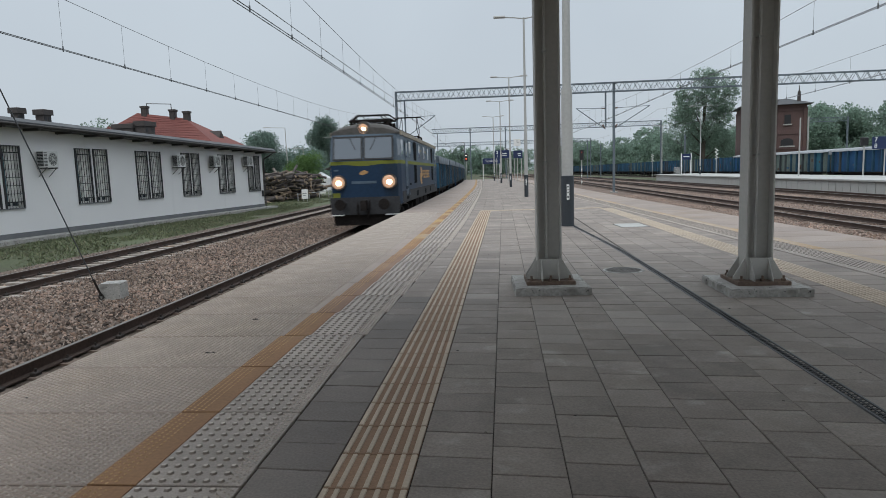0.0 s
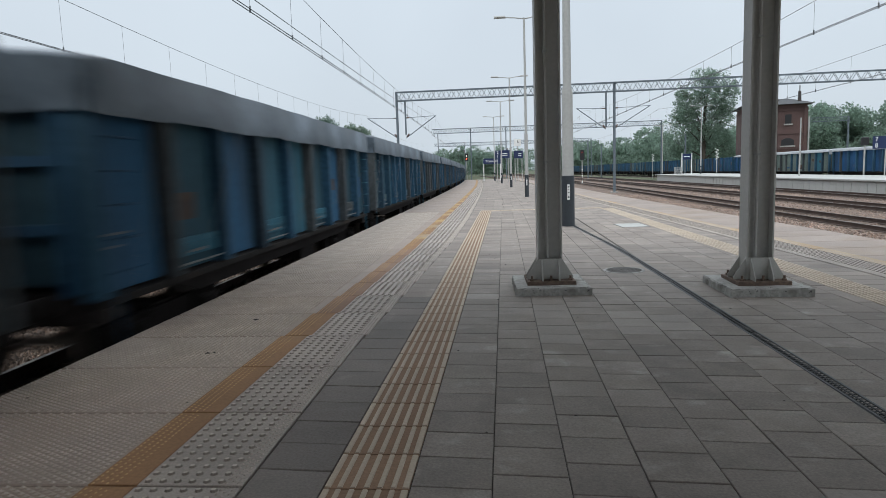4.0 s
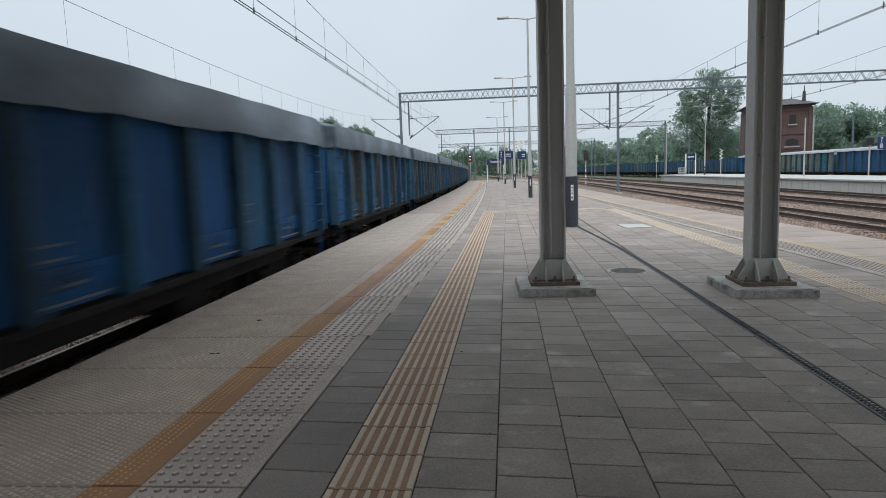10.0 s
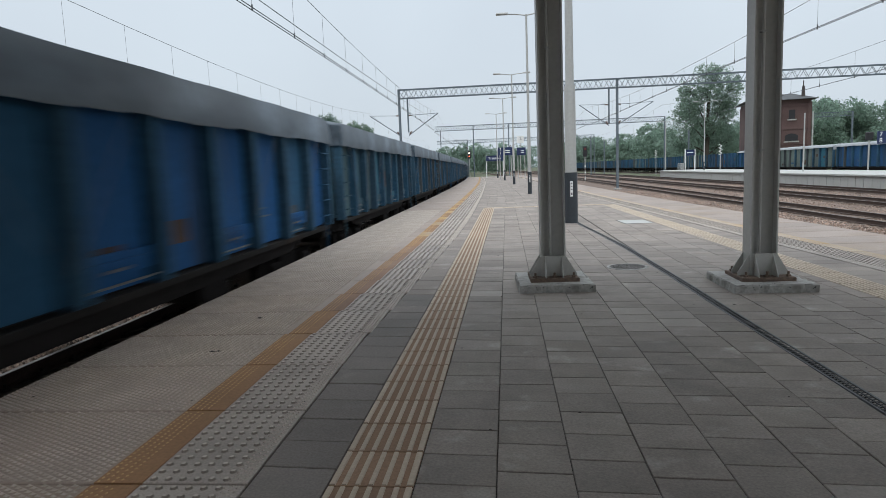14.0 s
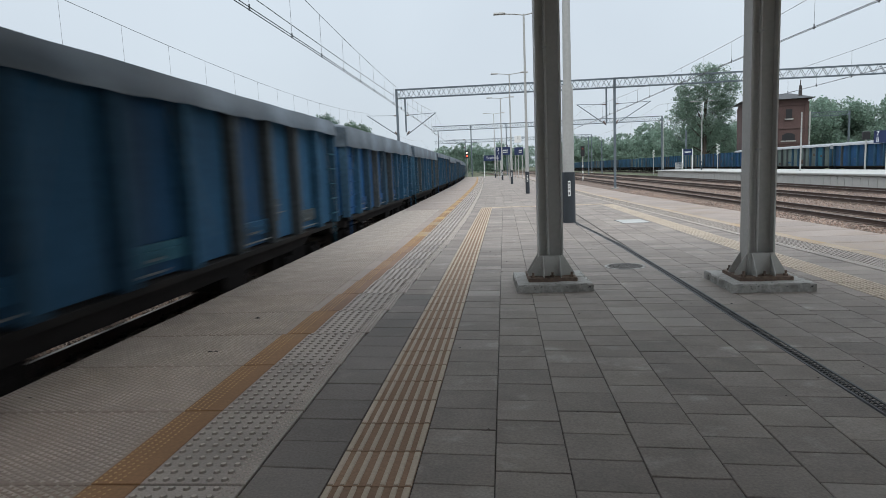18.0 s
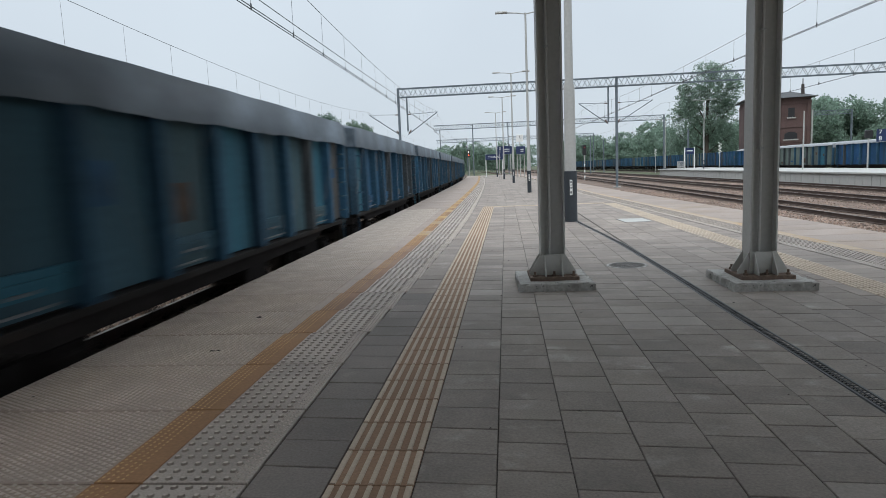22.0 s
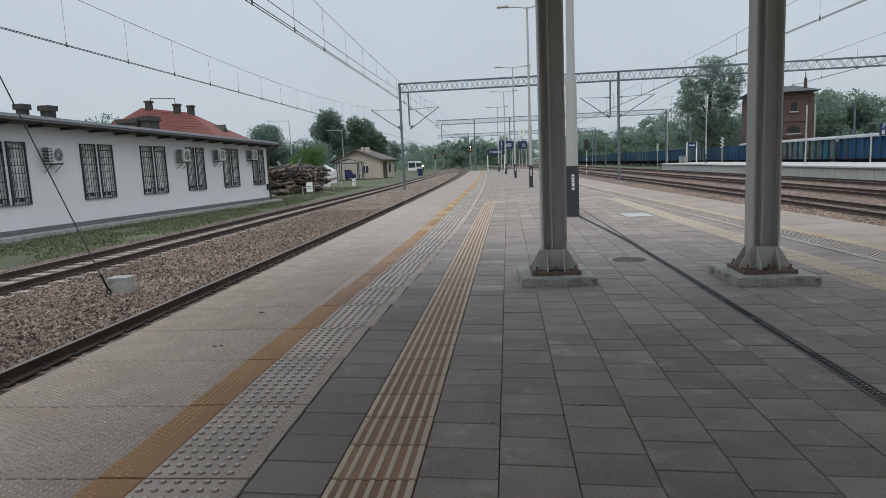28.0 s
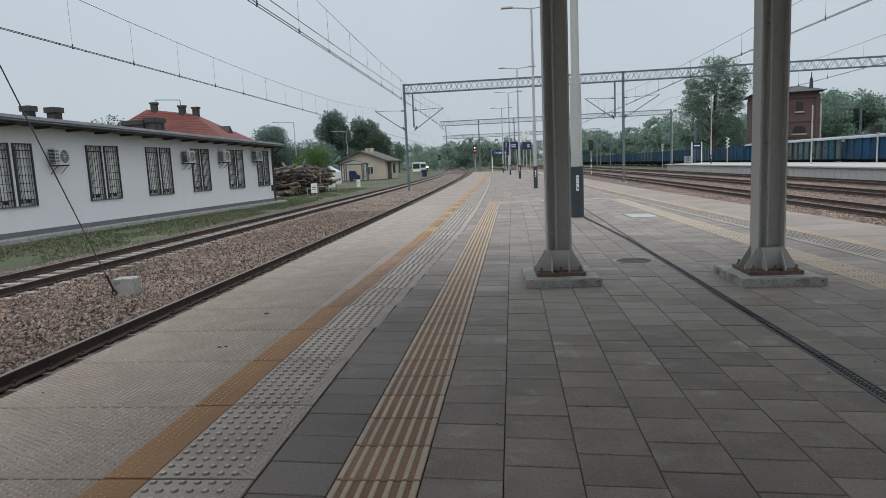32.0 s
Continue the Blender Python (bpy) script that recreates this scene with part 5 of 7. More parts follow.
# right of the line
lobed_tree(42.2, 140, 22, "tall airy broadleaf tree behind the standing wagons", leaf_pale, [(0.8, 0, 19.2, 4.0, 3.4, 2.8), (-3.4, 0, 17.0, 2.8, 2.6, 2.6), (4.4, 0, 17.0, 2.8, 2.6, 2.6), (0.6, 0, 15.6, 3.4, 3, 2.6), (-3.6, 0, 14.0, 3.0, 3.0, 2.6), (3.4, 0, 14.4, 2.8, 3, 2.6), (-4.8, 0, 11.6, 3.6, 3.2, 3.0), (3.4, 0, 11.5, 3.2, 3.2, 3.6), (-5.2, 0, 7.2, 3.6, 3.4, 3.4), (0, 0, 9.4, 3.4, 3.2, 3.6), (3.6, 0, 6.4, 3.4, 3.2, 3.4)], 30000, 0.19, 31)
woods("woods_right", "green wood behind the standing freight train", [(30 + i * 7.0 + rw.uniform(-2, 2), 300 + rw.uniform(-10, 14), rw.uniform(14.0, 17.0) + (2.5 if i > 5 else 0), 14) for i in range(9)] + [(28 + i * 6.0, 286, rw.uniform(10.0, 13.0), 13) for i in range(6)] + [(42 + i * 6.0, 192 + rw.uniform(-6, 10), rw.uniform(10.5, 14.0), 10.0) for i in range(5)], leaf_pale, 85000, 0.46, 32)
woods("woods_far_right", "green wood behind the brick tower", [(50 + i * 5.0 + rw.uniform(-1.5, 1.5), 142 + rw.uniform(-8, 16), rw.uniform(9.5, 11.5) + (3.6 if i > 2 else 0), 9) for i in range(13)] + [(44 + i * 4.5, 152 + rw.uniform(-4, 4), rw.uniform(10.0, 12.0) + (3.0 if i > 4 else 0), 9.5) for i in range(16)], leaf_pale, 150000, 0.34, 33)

# grass beside the far track
r = np.random.RandomState(9)
n = 60000
gy_ = 9 + 78 * r.rand(n) ** 1.35
right_ = np.array([bend(v) for v in gy_]) - 15.0 - 1.1 * np.clip((gy_ - 28) / 30, 0, 1.6)
left_ = np.where(gy_ < 55, -20.75 - 0.0748 * (53.6 - gy_) + 1.0, -27.0)
gx_ = right_ + (left_ - right_) * r.rand(n) ** 0.9
patch = np.sin(gx_ * 1.3 + 2 * np.sin(gy_ * 0.35)) + np.sin(gy_ * 0.8 + gx_) + 0.9 * r.rand(n)
keep = patch > -0.75
gx_, gy_ = gx_[keep], gy_[keep]
n = len(gx_)
ang = r.uniform(0, math.tau, n)
hh, ww = r.uniform(0.03, 0.13, n), r.uniform(0.015, 0.045, n)
lean = r.normal(0, 0.07, (n, 2))
base = np.stack([gx_, gy_, np.full(n, GROUND - 0.01)], 1)
off = np.stack([np.cos(ang) * ww, np.sin(ang) * ww, np.zeros(n)], 1)
tip = base + np.stack([lean[:, 0], lean[:, 1], hh], 1)
gverts = np.stack([base - off, base + off, tip], 1).reshape(-1, 3)
tagged(new("grass", mesh_of(gverts.tolist(), np.arange(n * 3).reshape(-1, 3).tolist(), "grass", blade_mat)), "tufts of rough green grass beside the track", "grass", kind="stuff")

# ---- log pile ----
pile = thing("log_pile", "rough pile of stacked and split timber logs", "log pile", m=pose(-25.6, 74, GROUND))
rl = random.Random(3)
log_meshes = []
for k in range(5):
    bm = bmesh.new()
    R = (0.08, 0.11, 0.15, 0.20, 0.06)[k]
    ln = (2.6, 3.4, 4.2, 3.0, 2.2)[k]
    rings = []
    for j in range(5):
        u = j / 4
        rings.append([bm.verts.new((R * (1 + 0.1 * math.sin(i * 2.1 + j)) * math.cos(i * math.tau / 9), ln * (u - 0.5), R * (1 + 0.1 * math.cos(i * 1.7 + j * 2)) * math.sin(i * math.tau / 9) + 0.05 * math.sin(u * 4 + k))) for i in range(9)])
    for a, b in zip(rings, rings[1:]):
        for i in range(9):
            bm.faces.new((a[i], a[(i + 1) % 9], b[(i + 1) % 9], b[i])).smooth = True
    f0, f1 = bm.faces.new(rings[0][::-1]), bm.faces.new(rings[-1])
    f0.material_index = f1.material_index = 1
    log_meshes.append(finish(bm, "log", log_mat, cut_mat))
for k in range(270):
    layer = k % 9
    y = rl.uniform(-8.5, 6.5)
    piece("log", rl.choice(log_meshes), pile, pose(rl.uniform(-1.6, 1.9), y, 0.2 + 0.33 * layer + rl.uniform(-0.08, 0.08), rl.uniform(-14, 14), 0, rl.gauss(78, 32)))
for k in range(34):
    piece("log", rl.choice(log_meshes[:3]), pile, pose(rl.uniform(-0.6, 2.2), rl.uniform(-8, 6), rl.uniform(0.6, 2.9), rl.uniform(-35, 35), 0, rl.gauss(60, 50)))
for k in range(7):
    piece("log", log_meshes[4], pile, pose(2.0 + 0.12 * k, 0.4 + 0.25 * (k % 4), 0.95, 62 + 7 * (k % 3), 0, 40 * k))
for k in range(14):
    piece("log", log_meshes[3], pile, pose(1.6 + rl.uniform(-0.4, 0.4), 0.5 + 6 * (k / 14), 0.35 + 0.55 * (k % 4), rl.uniform(-6, 6), 0, rl.uniform(-12, 14)))


def white_board(x, y, w, h, turn):
    b = thing("notice_board", "small white board on a low post beside the track", "sign", "trackside boards", m=pose(x, y, GROUND, 0, 0, turn))
    bm = bmesh.new()
    add_box(bm, -w / 2, w / 2, -0.03, 0.03, 0.3, 0.3 + h, bevel=0.01)
    part("board", bm, white_mat, b)
    bm = bmesh.new()
    for s in (-0.3, 0.3):
        add_box(bm, s * w - 0.03, s * w + 0.03, 0.03, 0.08, 0, 0.3 + h)
    part("post", bm, pole_mat, b)
    bm = bmesh.new()
    add_box(bm, -w * 0.35, w * 0.35, -0.036, -0.031, 0.3 + h * 0.55, 0.3 + h * 0.62)
    add_box(bm, -w * 0.3, w * 0.25, -0.036, -0.031, 0.3 + h * 0.35, 0.3 + h * 0.41)
    part("lettering", bm, plinth_mat, b)


white_board(-21.0, 65.8, 0.72, 1.0, -12)
white_board(-24.5, 84.7, 0.9, 0.85, -10)
white_board(-20.2, 82.3, 0.5, 0.95, -10)
rail_ = thing("low_barrier", "low pale barrier rail in front of the log pile", "barrier", m=pose(-22.2, 74, GROUND))
for k in range(5):
    bm = bmesh.new()
    add_box(bm, -0.05, 0.05, -0.05, 0.05, 0, 0.85)
    part("post", bm, pole_mat, rail_, m=pose(0.15 * k - 0.3, -6 + 3.6 * k, 0))
for k in range(4):
    bm = bmesh.new()
    add_rod(bm, (0.15 * k - 0.3, -6 + 3.6 * k, 0.75), (0.15 * k - 0.15, -2.4 + 3.6 * k, 0.75), 0.04, seg=6)
    part("bar", bm, pole_mat, rail_)

# ---- small beige house with a shelter ----
hut_roof = mat("brown_roof_sheet", (0.115, 0.098, 0.088), 0.85, vary=0.15, fine=6)
hut = thing("beige_house", "small beige house with a low grey gable roof", "house", m=pose(-34.0, 143, GROUND + 0.1, 0, 0, -8))
bm = bmesh.new()
add_prism(bm, [(-5.6, 0), (5.6, 0), (5.6, 4.3), (0, 6.4), (-5.6, 4.3)], (0, 9), "y")
part("wall", bm, beige_mat, hut)
for s in (-1, 1):
    bm = bmesh.new()
    add_prism(bm, [(0, 6.45), (s * 6.6, 3.97), (s * 6.6, 4.15), (0, 6.65)], (-0.9, 9.6), "y")
    part("roof", bm, hut_roof, hut, "grey-brown roof slope")
bm = bmesh.new()
add_box(bm, 5.59, 5.66, 1.4, 4.0, 0, 3.7)
part("door", bm, log_mat, hut, "weathered brown double door")
bm = bmesh.new()
add_box(bm, 5.59, 5.65, 5.4, 6.9, 1.3, 3.4)
part("window", bm, pane_mat, hut)
bm = bmesh.new()
add_box(bm, 1.2, 2.6, -0.05, 0.02, 1.3, 2.9)
w_ = part("window", bm, pane_mat, hut)
bm = bmesh.new()
for u0, u1, v0, v1 in ((1.1, 1.2, 1.2, 3.0), (2.6, 2.7, 1.2, 3.0), (1.2, 2.6, 1.2, 1.3), (1.2, 2.6, 2.9, 3.0), (1.85, 1.95, 1.3, 2.9)):
    add_box(bm, u0, u1, -0.09, -0.051, v0, v1)
part("frame", bm, frame_mat, w_)
for x in (0.2, 1.3):
    bm = bmesh.new()
    add_box(bm, x, x + 0.8, 2, 2.9, 5.6, 7.15)
    part("chimney", bm, beige_mat, hut)
shelter = thing("bike_shelter", "blue-grey steel shelter with a small pitched roof", "shelter", m=pose(-33.9, 134, GROUND + 0.1, 0, 0, 9))
sh_mat = mat("blue_grey_steel", (0.07, 0.11, 0.15), 0.5, vary=0.1)
for e_ in (-1, 1):
    bm = bmesh.new()
    add_prism(bm, [(0, 4.42), (e_ * 3.3, 3.62), (e_ * 3.3, 3.72), (0, 4.54)], (-0.4, 4.4), "y")
    part("roof", bm, sh_mat, shelter, "blue-grey roof sheet")
for x in (-2.9, -1.9, 1.9, 2.9):
    for y in (0, 4):
        bm = bmesh.new()
        add_box(bm, x - 0.1, x + 0.1, y - 0.1, y + 0.1, 0, 3.66)
        part("post", bm, sh_mat, shelter)
for y in (0, 4):
    bm = bmesh.new()
    add_box(bm, -3.0, 3.0, y - 0.06, y + 0.06, 3.5, 3.68)
    part("beam", bm, sh_mat, shelter)
for x in (-2.9, 1.9):
    bm = bmesh.new()
    for z in (0.9, 1.9, 2.9):
        add_box(bm, x, x + 1.0, -0.03, 0.03, z, z + 0.08)
    part("side_rail", bm, sh_mat, shelter)
cart = thing("baggage_cart", "small dark covered cart under the shelter", "cart", m=pose(-34.0, 135, GROUND + 0.1, 0, 0, 9))
bm = bmesh.new()
add_prism(bm, [(-1.0, 0.35), (1.3, 0.35), (1.3, 1.2), (0.7, 1.35), (0.3, 2.2), (-1.0, 2.2)], (-0.7, 0.7), "y")
part("body", bm, sign_mat, cart)
bm = bmesh.new()
add_prism(bm, [(0.36, 2.1), (0.74, 1.36), (0.76, 1.38), (0.39, 2.12)], (-0.6, 0.6), "y")
part("windscreen", bm, pane_mat, cart)
for x in (-0.6, 0.8):
    for y in (-0.72, 0.72):
        bm = bmesh.new()
        add_rod(bm, (x, y - 0.06, 0.3), (x, y + 0.06, 0.3), 0.3, seg=14)
        part("wheel", bm, black_mat, cart)
solid("garden_shed", (lambda q: (add_prism(q, [(-2, 0), (2, 0), (2, 2.3), (0, 3.5), (-2, 2.3)], (0, 5), "y"), q)[1])(bmesh.new()), plaster_mat, "small pale gabled shed behind the log pile", "shed", m=pose(-34.6, 116, GROUND, 0, 0, 5))


def street_lamp(x, y, h, reach):
    p = thing("street_lamp", "slim grey street lamp with one bent arm", "street lamp", "street lamps", m=pose(x, y, GROUND))
    bm = bmesh.new()
    add_rod(bm, (0, 0, 0), (-0.15, 0, h), 0.1, 0.06, 8)
    part("pole", bm, pole_mat, p)
    bm = bmesh.new()
    add_rod(bm, (-0.15, 0, h), (-reach, 0, h + 0.15), 0.05, 0.05, 6)
    part("arm", bm, pole_mat, p)
    bm = bmesh.new()
    add_box(bm, -reach - 0.7, -reach + 0.1, -0.12, 0.12, h + 0.1, h + 0.22, bevel=0.03)
    part("lamp_head", bm, pole_mat, p)


street_lamp(-34.4, 100, 10.5, 3.0)
street_lamp(-36.3, 140, 11.0, 2.8)
street_lamp(-31.0, 98, 7.0, 1.0)

# ---- coach on the road, trackside bin ----
bus = thing("coach", "white coach with dark windows on the road beside the line", "bus", m=pose(-34.6, 230, GROUND + 0.4, 0, 0, -2) @ Matrix.Diagonal((1.15, 1.15, 1.15, 1)))
bm = bmesh.new()
add_prism(bm, [(-1.25, 0.35), (1.25, 0.35), (1.28, 2.9), (1.1, 3.25), (-1.1, 3.25), (-1.28, 2.9)], (0, 10), "y")
part("body", bm, white_mat, bus)
bm = bmesh.new()
add_box(bm, -1.1, 1.1, -0.03, 0.0, 1.25, 2.85)
part("windscreen", bm, pane_mat, bus)
for s in (-1, 1):
    bm = bmesh.new()
    side_x = sorted((s * 1.27, s * 1.3))
    add_box(bm, side_x[0], side_x[1], 0.6, 9.6, 1.5, 2.7)
    part("side_window", bm, pane_mat, bus)
    for y in (2.2, 7.6):
        bm = bmesh.new()
        add_rod(bm, (s * 1.0, y, 0.48), (s * 1.27, y, 0.48), 0.48, seg=14)
        part("wheel", bm, black_mat, bus)
bin_ = thing("cable_cabinet", "small blue trackside cabinet", "cabinet", m=pose(-22.0, 160, GROUND))
bm = bmesh.new()
add_box(bm, -0.6, 0.6, -0.4, 0.4, 0, 1.7, bevel=0.04)
part("body", bm, sign_mat, bin_)
bm = bmesh.new()
add_box(bm, -0.65, 0.65, -0.45, 0.45, 1.7, 1.8)
part("lid", bm, pole_mat, bin_)


# ---- signals ----
def signal(x, y, z0, z_head, lights, label, stripes=True, w=0.28, tall=0.75):
    s = thing("railway_signal", label, "signal", "railway signals", m=pose(x, y, z0))
    h = z_head - z0
    bm = bmesh.new()
    add_rod(bm, (0, 0, 0), (0, 0, h), 0.07, seg=8)
    part("mast", bm, pole_mat, s)
    if stripes:
        for k in range(5):
            bm = bmesh.new()
            add_rod(bm, (0, 0, 0.3 + k * 0.45), (0, 0, 0.52 + k * 0.45), 0.085, seg=8)
            part("band", bm, brick_mat if k % 2 else white_mat, s)
    bm = bmesh.new()
    add_box(bm, -w, w, -0.08, 0.12, h - tall, h + tall, bevel=0.06)
    part("head", bm, black_mat, s, "black signal head")
    for dz, m_ in lights:
        bm = bmesh.new()
        add_rod(bm, (0, -0.13, h + dz), (0, -0.10, h + dz), 0.105, seg=14)
        part("light", bm, m_, s, "lit signal lens")
    return s


signal(-7.1, 125, BED, 4.3, ((0.3, white_glow), (-0.3, red_glow)), "tall signal showing two lights at the platform's end", False, 0.3)
signal(-22.6, 200, BED, 4.0, ((0.0, red_glow),), "distant signal showing red", False, 0.4)
signal(-22.2, 222, BED, 5.5, ((0.0, red_glow),), "distant signal showing red", False, 0.3)
signal(11.5, 95, BED, 3.4, ((0.35, red_dim),), "signal with a banded mast showing a faint red", True)
signal(31.9, 60, -0.05, 3.0, ((0.1, black_mat),), "black signal head beside the far platform", False, 0.3, 0.36)
train_lamp = thing("approaching_train_lamp", "bright lamp of a distant train down the line", "train lamp", m=pose(-34.6, 260, RAIL))
bm = bmesh.new()
add_rod(bm, (0, 0, 1.9), (0, 0.4, 1.9), 0.42, seg=14)
part("housing", bm, black_mat, train_lamp)
bm = bmesh.new()
add_rod(bm, (0, -0.04, 1.9), (0, 0, 1.9), 0.4, seg=14)
part("lens", bm, white_glow, train_lamp)
bm = bmesh.new()
add_box(bm, -0.3, 0.3, 0.0, 0.4, 0, 1.5)
part("mount", bm, black_mat, train_lamp)


# ---- platform signs and clock ----
def text_mesh(text, size, material, parent, m):
    cu = bpy.data.curves.new("lettering", "FONT")
    cu.body, cu.size, cu.extrude = text, size, 0.004
    cu.align_x, cu.align_y = "CENTER", "CENTER"
    tmp = bpy.data.objects.new("lettering", cu)
    scene.collection.objects.link(tmp)
    me = bpy.data.meshes.new_from_object(tmp.evaluated_get(bpy.context.evaluated_depsgraph_get()))
    bpy.data.objects.remove(tmp)
    me.materials.append(material)
    ob = new("lettering", me)
    ob.parent = parent
    ob.matrix_basis = m
    return ob


def hanging_sign(x, y, z0, w, h, words, label):
    s = thing("platform_sign", label, "sign", "platform signs", m=pose(x, y, z0))
    bm = bmesh.new()
    add_box(bm, -w / 2, w / 2, -0.05, 0.05, 0, h, bevel=0.01)
    part("panel", bm, sign_mat, s)
    for text, dx, dz, size in words:
        text_mesh(text, size, white_mat, s, pose(dx, -0.056, dz, 90, 0, 0))
    bm = bmesh.new()
    for k in (0.3, 0.55):
        add_box(bm, -w * 0.02, w * 0.32, -0.055, -0.051, h * k, h * (k + 0.09))
    part("text_bar", bm, white_mat, s, "unreadable pale text lines")
    bm = bmesh.new()
    for dx in (-w * 0.38, w * 0.38):
        add_rod(bm, (dx, 0.08, -z0), (dx, 0.08, h), 0.05, seg=8)
    part("post", bm, pole_mat, s)
    return s


hanging_sign(-0.05, 81, 3.05, 1.85, 0.98, (("2", -0.62, 0.7, 0.5), ("1", -0.62, 0.25, 0.5)), "navy platform number sign with white numerals")
hanging_sign(1.95, 82, 3.0, 1.15, 0.95, (), "navy platform sign with pale text")
name_sign = thing("station_name_sign", "navy station name board on white posts", "sign", m=pose(-1.75, 100, 0))
bm = bmesh.new()
add_box(bm, -1.35, 1.35, -0.05, 0.05, 2.6, 3.45, bevel=0.01)
part("panel", bm, sign_mat, name_sign)
text_mesh("Trzebinia", 0.52, white_mat, name_sign, pose(0, -0.056, 3.03, 90, 0, 0))
for dx in (-1.3, 1.3):
    bm = bmesh.new()
    add_rod(bm, (dx, 0.1, 0), (dx, 0.1, 3.5), 0.07, seg=8)
    part("post", bm, white_mat, name_sign)
clock = thing("platform_clock", "white square platform clock on a lamp post", "clock", m=pose(2.2, 97, 0))
bm = bmesh.new()
add_box(bm, -0.52, 0.52, -0.1, 0.1, 5.1, 6.15, bevel=0.03)
part("case", bm, white_mat, clock)
bm = bmesh.new()
add_box(bm, -0.03, 0.03, -0.125, -0.102, 5.6, 6.0)
add_box(bm, -0.02, 0.25, -0.125, -0.102, 5.6, 5.66)
part("hand_pointer", bm, black_mat, clock)
bm = bmesh.new()
add_rod(bm, (0, 0.15, 0), (0, 0.15, 6.0), 0.06, seg=8)
part("post", bm, pole_mat, clock)

# ---- far platform with its furniture ----
far_pf = thing("far_platform", "pale concrete platform across the tracks", "platform", kind="structure")
bm = bmesh.new()
add_box(bm, 25.2, 31.6, 20, 108, GROUND - 0.2, -0.09)
part("wall", bm, wall_concrete, far_pf)
k = 0
bm = bmesh.new()
add_box(bm, 24.95, 31.7, -PITCH, PITCH, -0.09, 0.03, bevel=0.01)
pf_slab = finish(bm, "edge_slab", wall_concrete)
for k in range(46):
    piece("edge_slab", pf_slab, far_pf, pose(0, 21 + k * 1.92, 0))
bm = bmesh.new()
add_box(bm, 25.12, 25.21, -0.50, 0.50, -0.95, -0.2)
pf_face = finish(bm, "face_panel", wall_concrete)
for k in range(80):
    piece("face_panel", pf_face, far_pf, pose(0, 22 + k * 1.05, 0))
for x, y, h in ((28, 94, 9.2), (28, 116, 9.2), (28.5, 42, 9.3)):
    copy_thing(lp, pose(x, y, 0.03 if y < 108 else GROUND, 0, 0, 0))
mast = thing("platform_post", "slim pale post on the far platform", "post", m=pose(28.2, 64, 0.03))
bm = bmesh.new()
add_rod(bm, (0, 0, 0), (0, 0, 5.5), 0.075, 0.06, 10)
part("shaft", bm, pole_mat, mast)
fence = thing("railing", "low grey railing at the end of the far platform", "railing", m=pose(27, 104, 0.03))
for k in range(7):
    bm = bmesh.new()
    add_box(bm, -0.04, 0.04, k * -0.65 - 0.04, k * -0.65 + 0.04, 0, 1.1)
    part("post", bm, pole_mat, fence)
bm = bmesh.new()
for z in (0.35, 0.7, 1.1):
    add_rod(bm, (0, 0, z), (0, -3.9, z), 0.03, seg=6)
part("rail", bm, pole_mat, fence)
fs = thing("station_name_sign", "small navy name board on white posts on the far platform", "sign", m=pose(28, 101, 0.03, 0, 0, 15))
bm = bmesh.new()
add_box(bm, -0.75, 0.75, -0.05, 0.05, 2.2, 3.1)
part("panel", bm, sign_mat, fs)
for dx in (-0.8, 0.8):
    bm = bmesh.new()
    add_rod(bm, (dx, 0, 0), (dx, 0, 3.2), 0.09, seg=8)
    part("post", bm, white_mat, fs)
bm = bmesh.new()
add_box(bm, -0.5, 0.5, -0.056, -0.051, 2.6, 2.75)
part("text_bar", bm, white_mat, fs)
ns = thing("platform_sign", "navy platform number sign with white numerals on the far platform", "sign", "platform signs", m=pose(30.6, 55, 0.03))
bm = bmesh.new()
add_box(bm, -0.75, 0.75, -0.05, 0.05, 2.2, 3.2)
part("panel", bm, sign_mat, ns)
text_mesh("7", 0.5, white_mat, ns, pose(-0.5, -0.056, 2.95, 90, 0, 0))
text_mesh("8", 0.5, white_mat, ns, pose(-0.5, -0.056, 2.45, 90, 0, 0))
bm = bmesh.new()
add_rod(bm, (0.3, 0.09, 0), (0.3, 0.09, 3.2), 0.05, seg=8)
part("post", bm, pole_mat, ns)


def marker(x, y, z):
    w = thing("zigzag_marker", "white zigzag marker board on a thin post", "sign", "zigzag markers", m=pose(x, y, GROUND))
    bm = bmesh.new()
    add_rod(bm, (0, 0, 0), (0, 0, z - GROUND + 0.6), 0.06, seg=6)
    part("post", bm, pole_mat, w)
    bm = bmesh.new()
    for k in range(6):
        a, b = (0.25, -0.25) if k % 2 else (-0.25, 0.25)
        add_rod(bm, (a, -0.08, z - GROUND + 0.7 - k * 0.25), (b, -0.08, z - GROUND + 0.45 - k * 0.25), 0.04, seg=4)
    part("board", bm, white_mat, w)


marker(30.2, 133, 3.1)
marker(30.2, 94, 2.9)

# lattice mast and thin posts behind the standing train
for x, y, h in ((19.5, 150, 9), (24, 160, 8), (36.5, 95, 7), (33, 120, 8)):
    p = thing("catenary_post", "slim grey overhead line post", "post", "far line posts", m=pose(x, y, GROUND))
    bm = bmesh.new()
    add_box(bm, -0.12, 0.12, -0.12, 0.12, 0, h)
    part("shaft", bm, gantry_mat, p)
    bm = bmesh.new()
    add_rod(bm, (0, 0, h - 2.2), (-1.8, 0, h - 1.2), 0.04, seg=6)
    part("bracket", bm, gantry_mat, p)

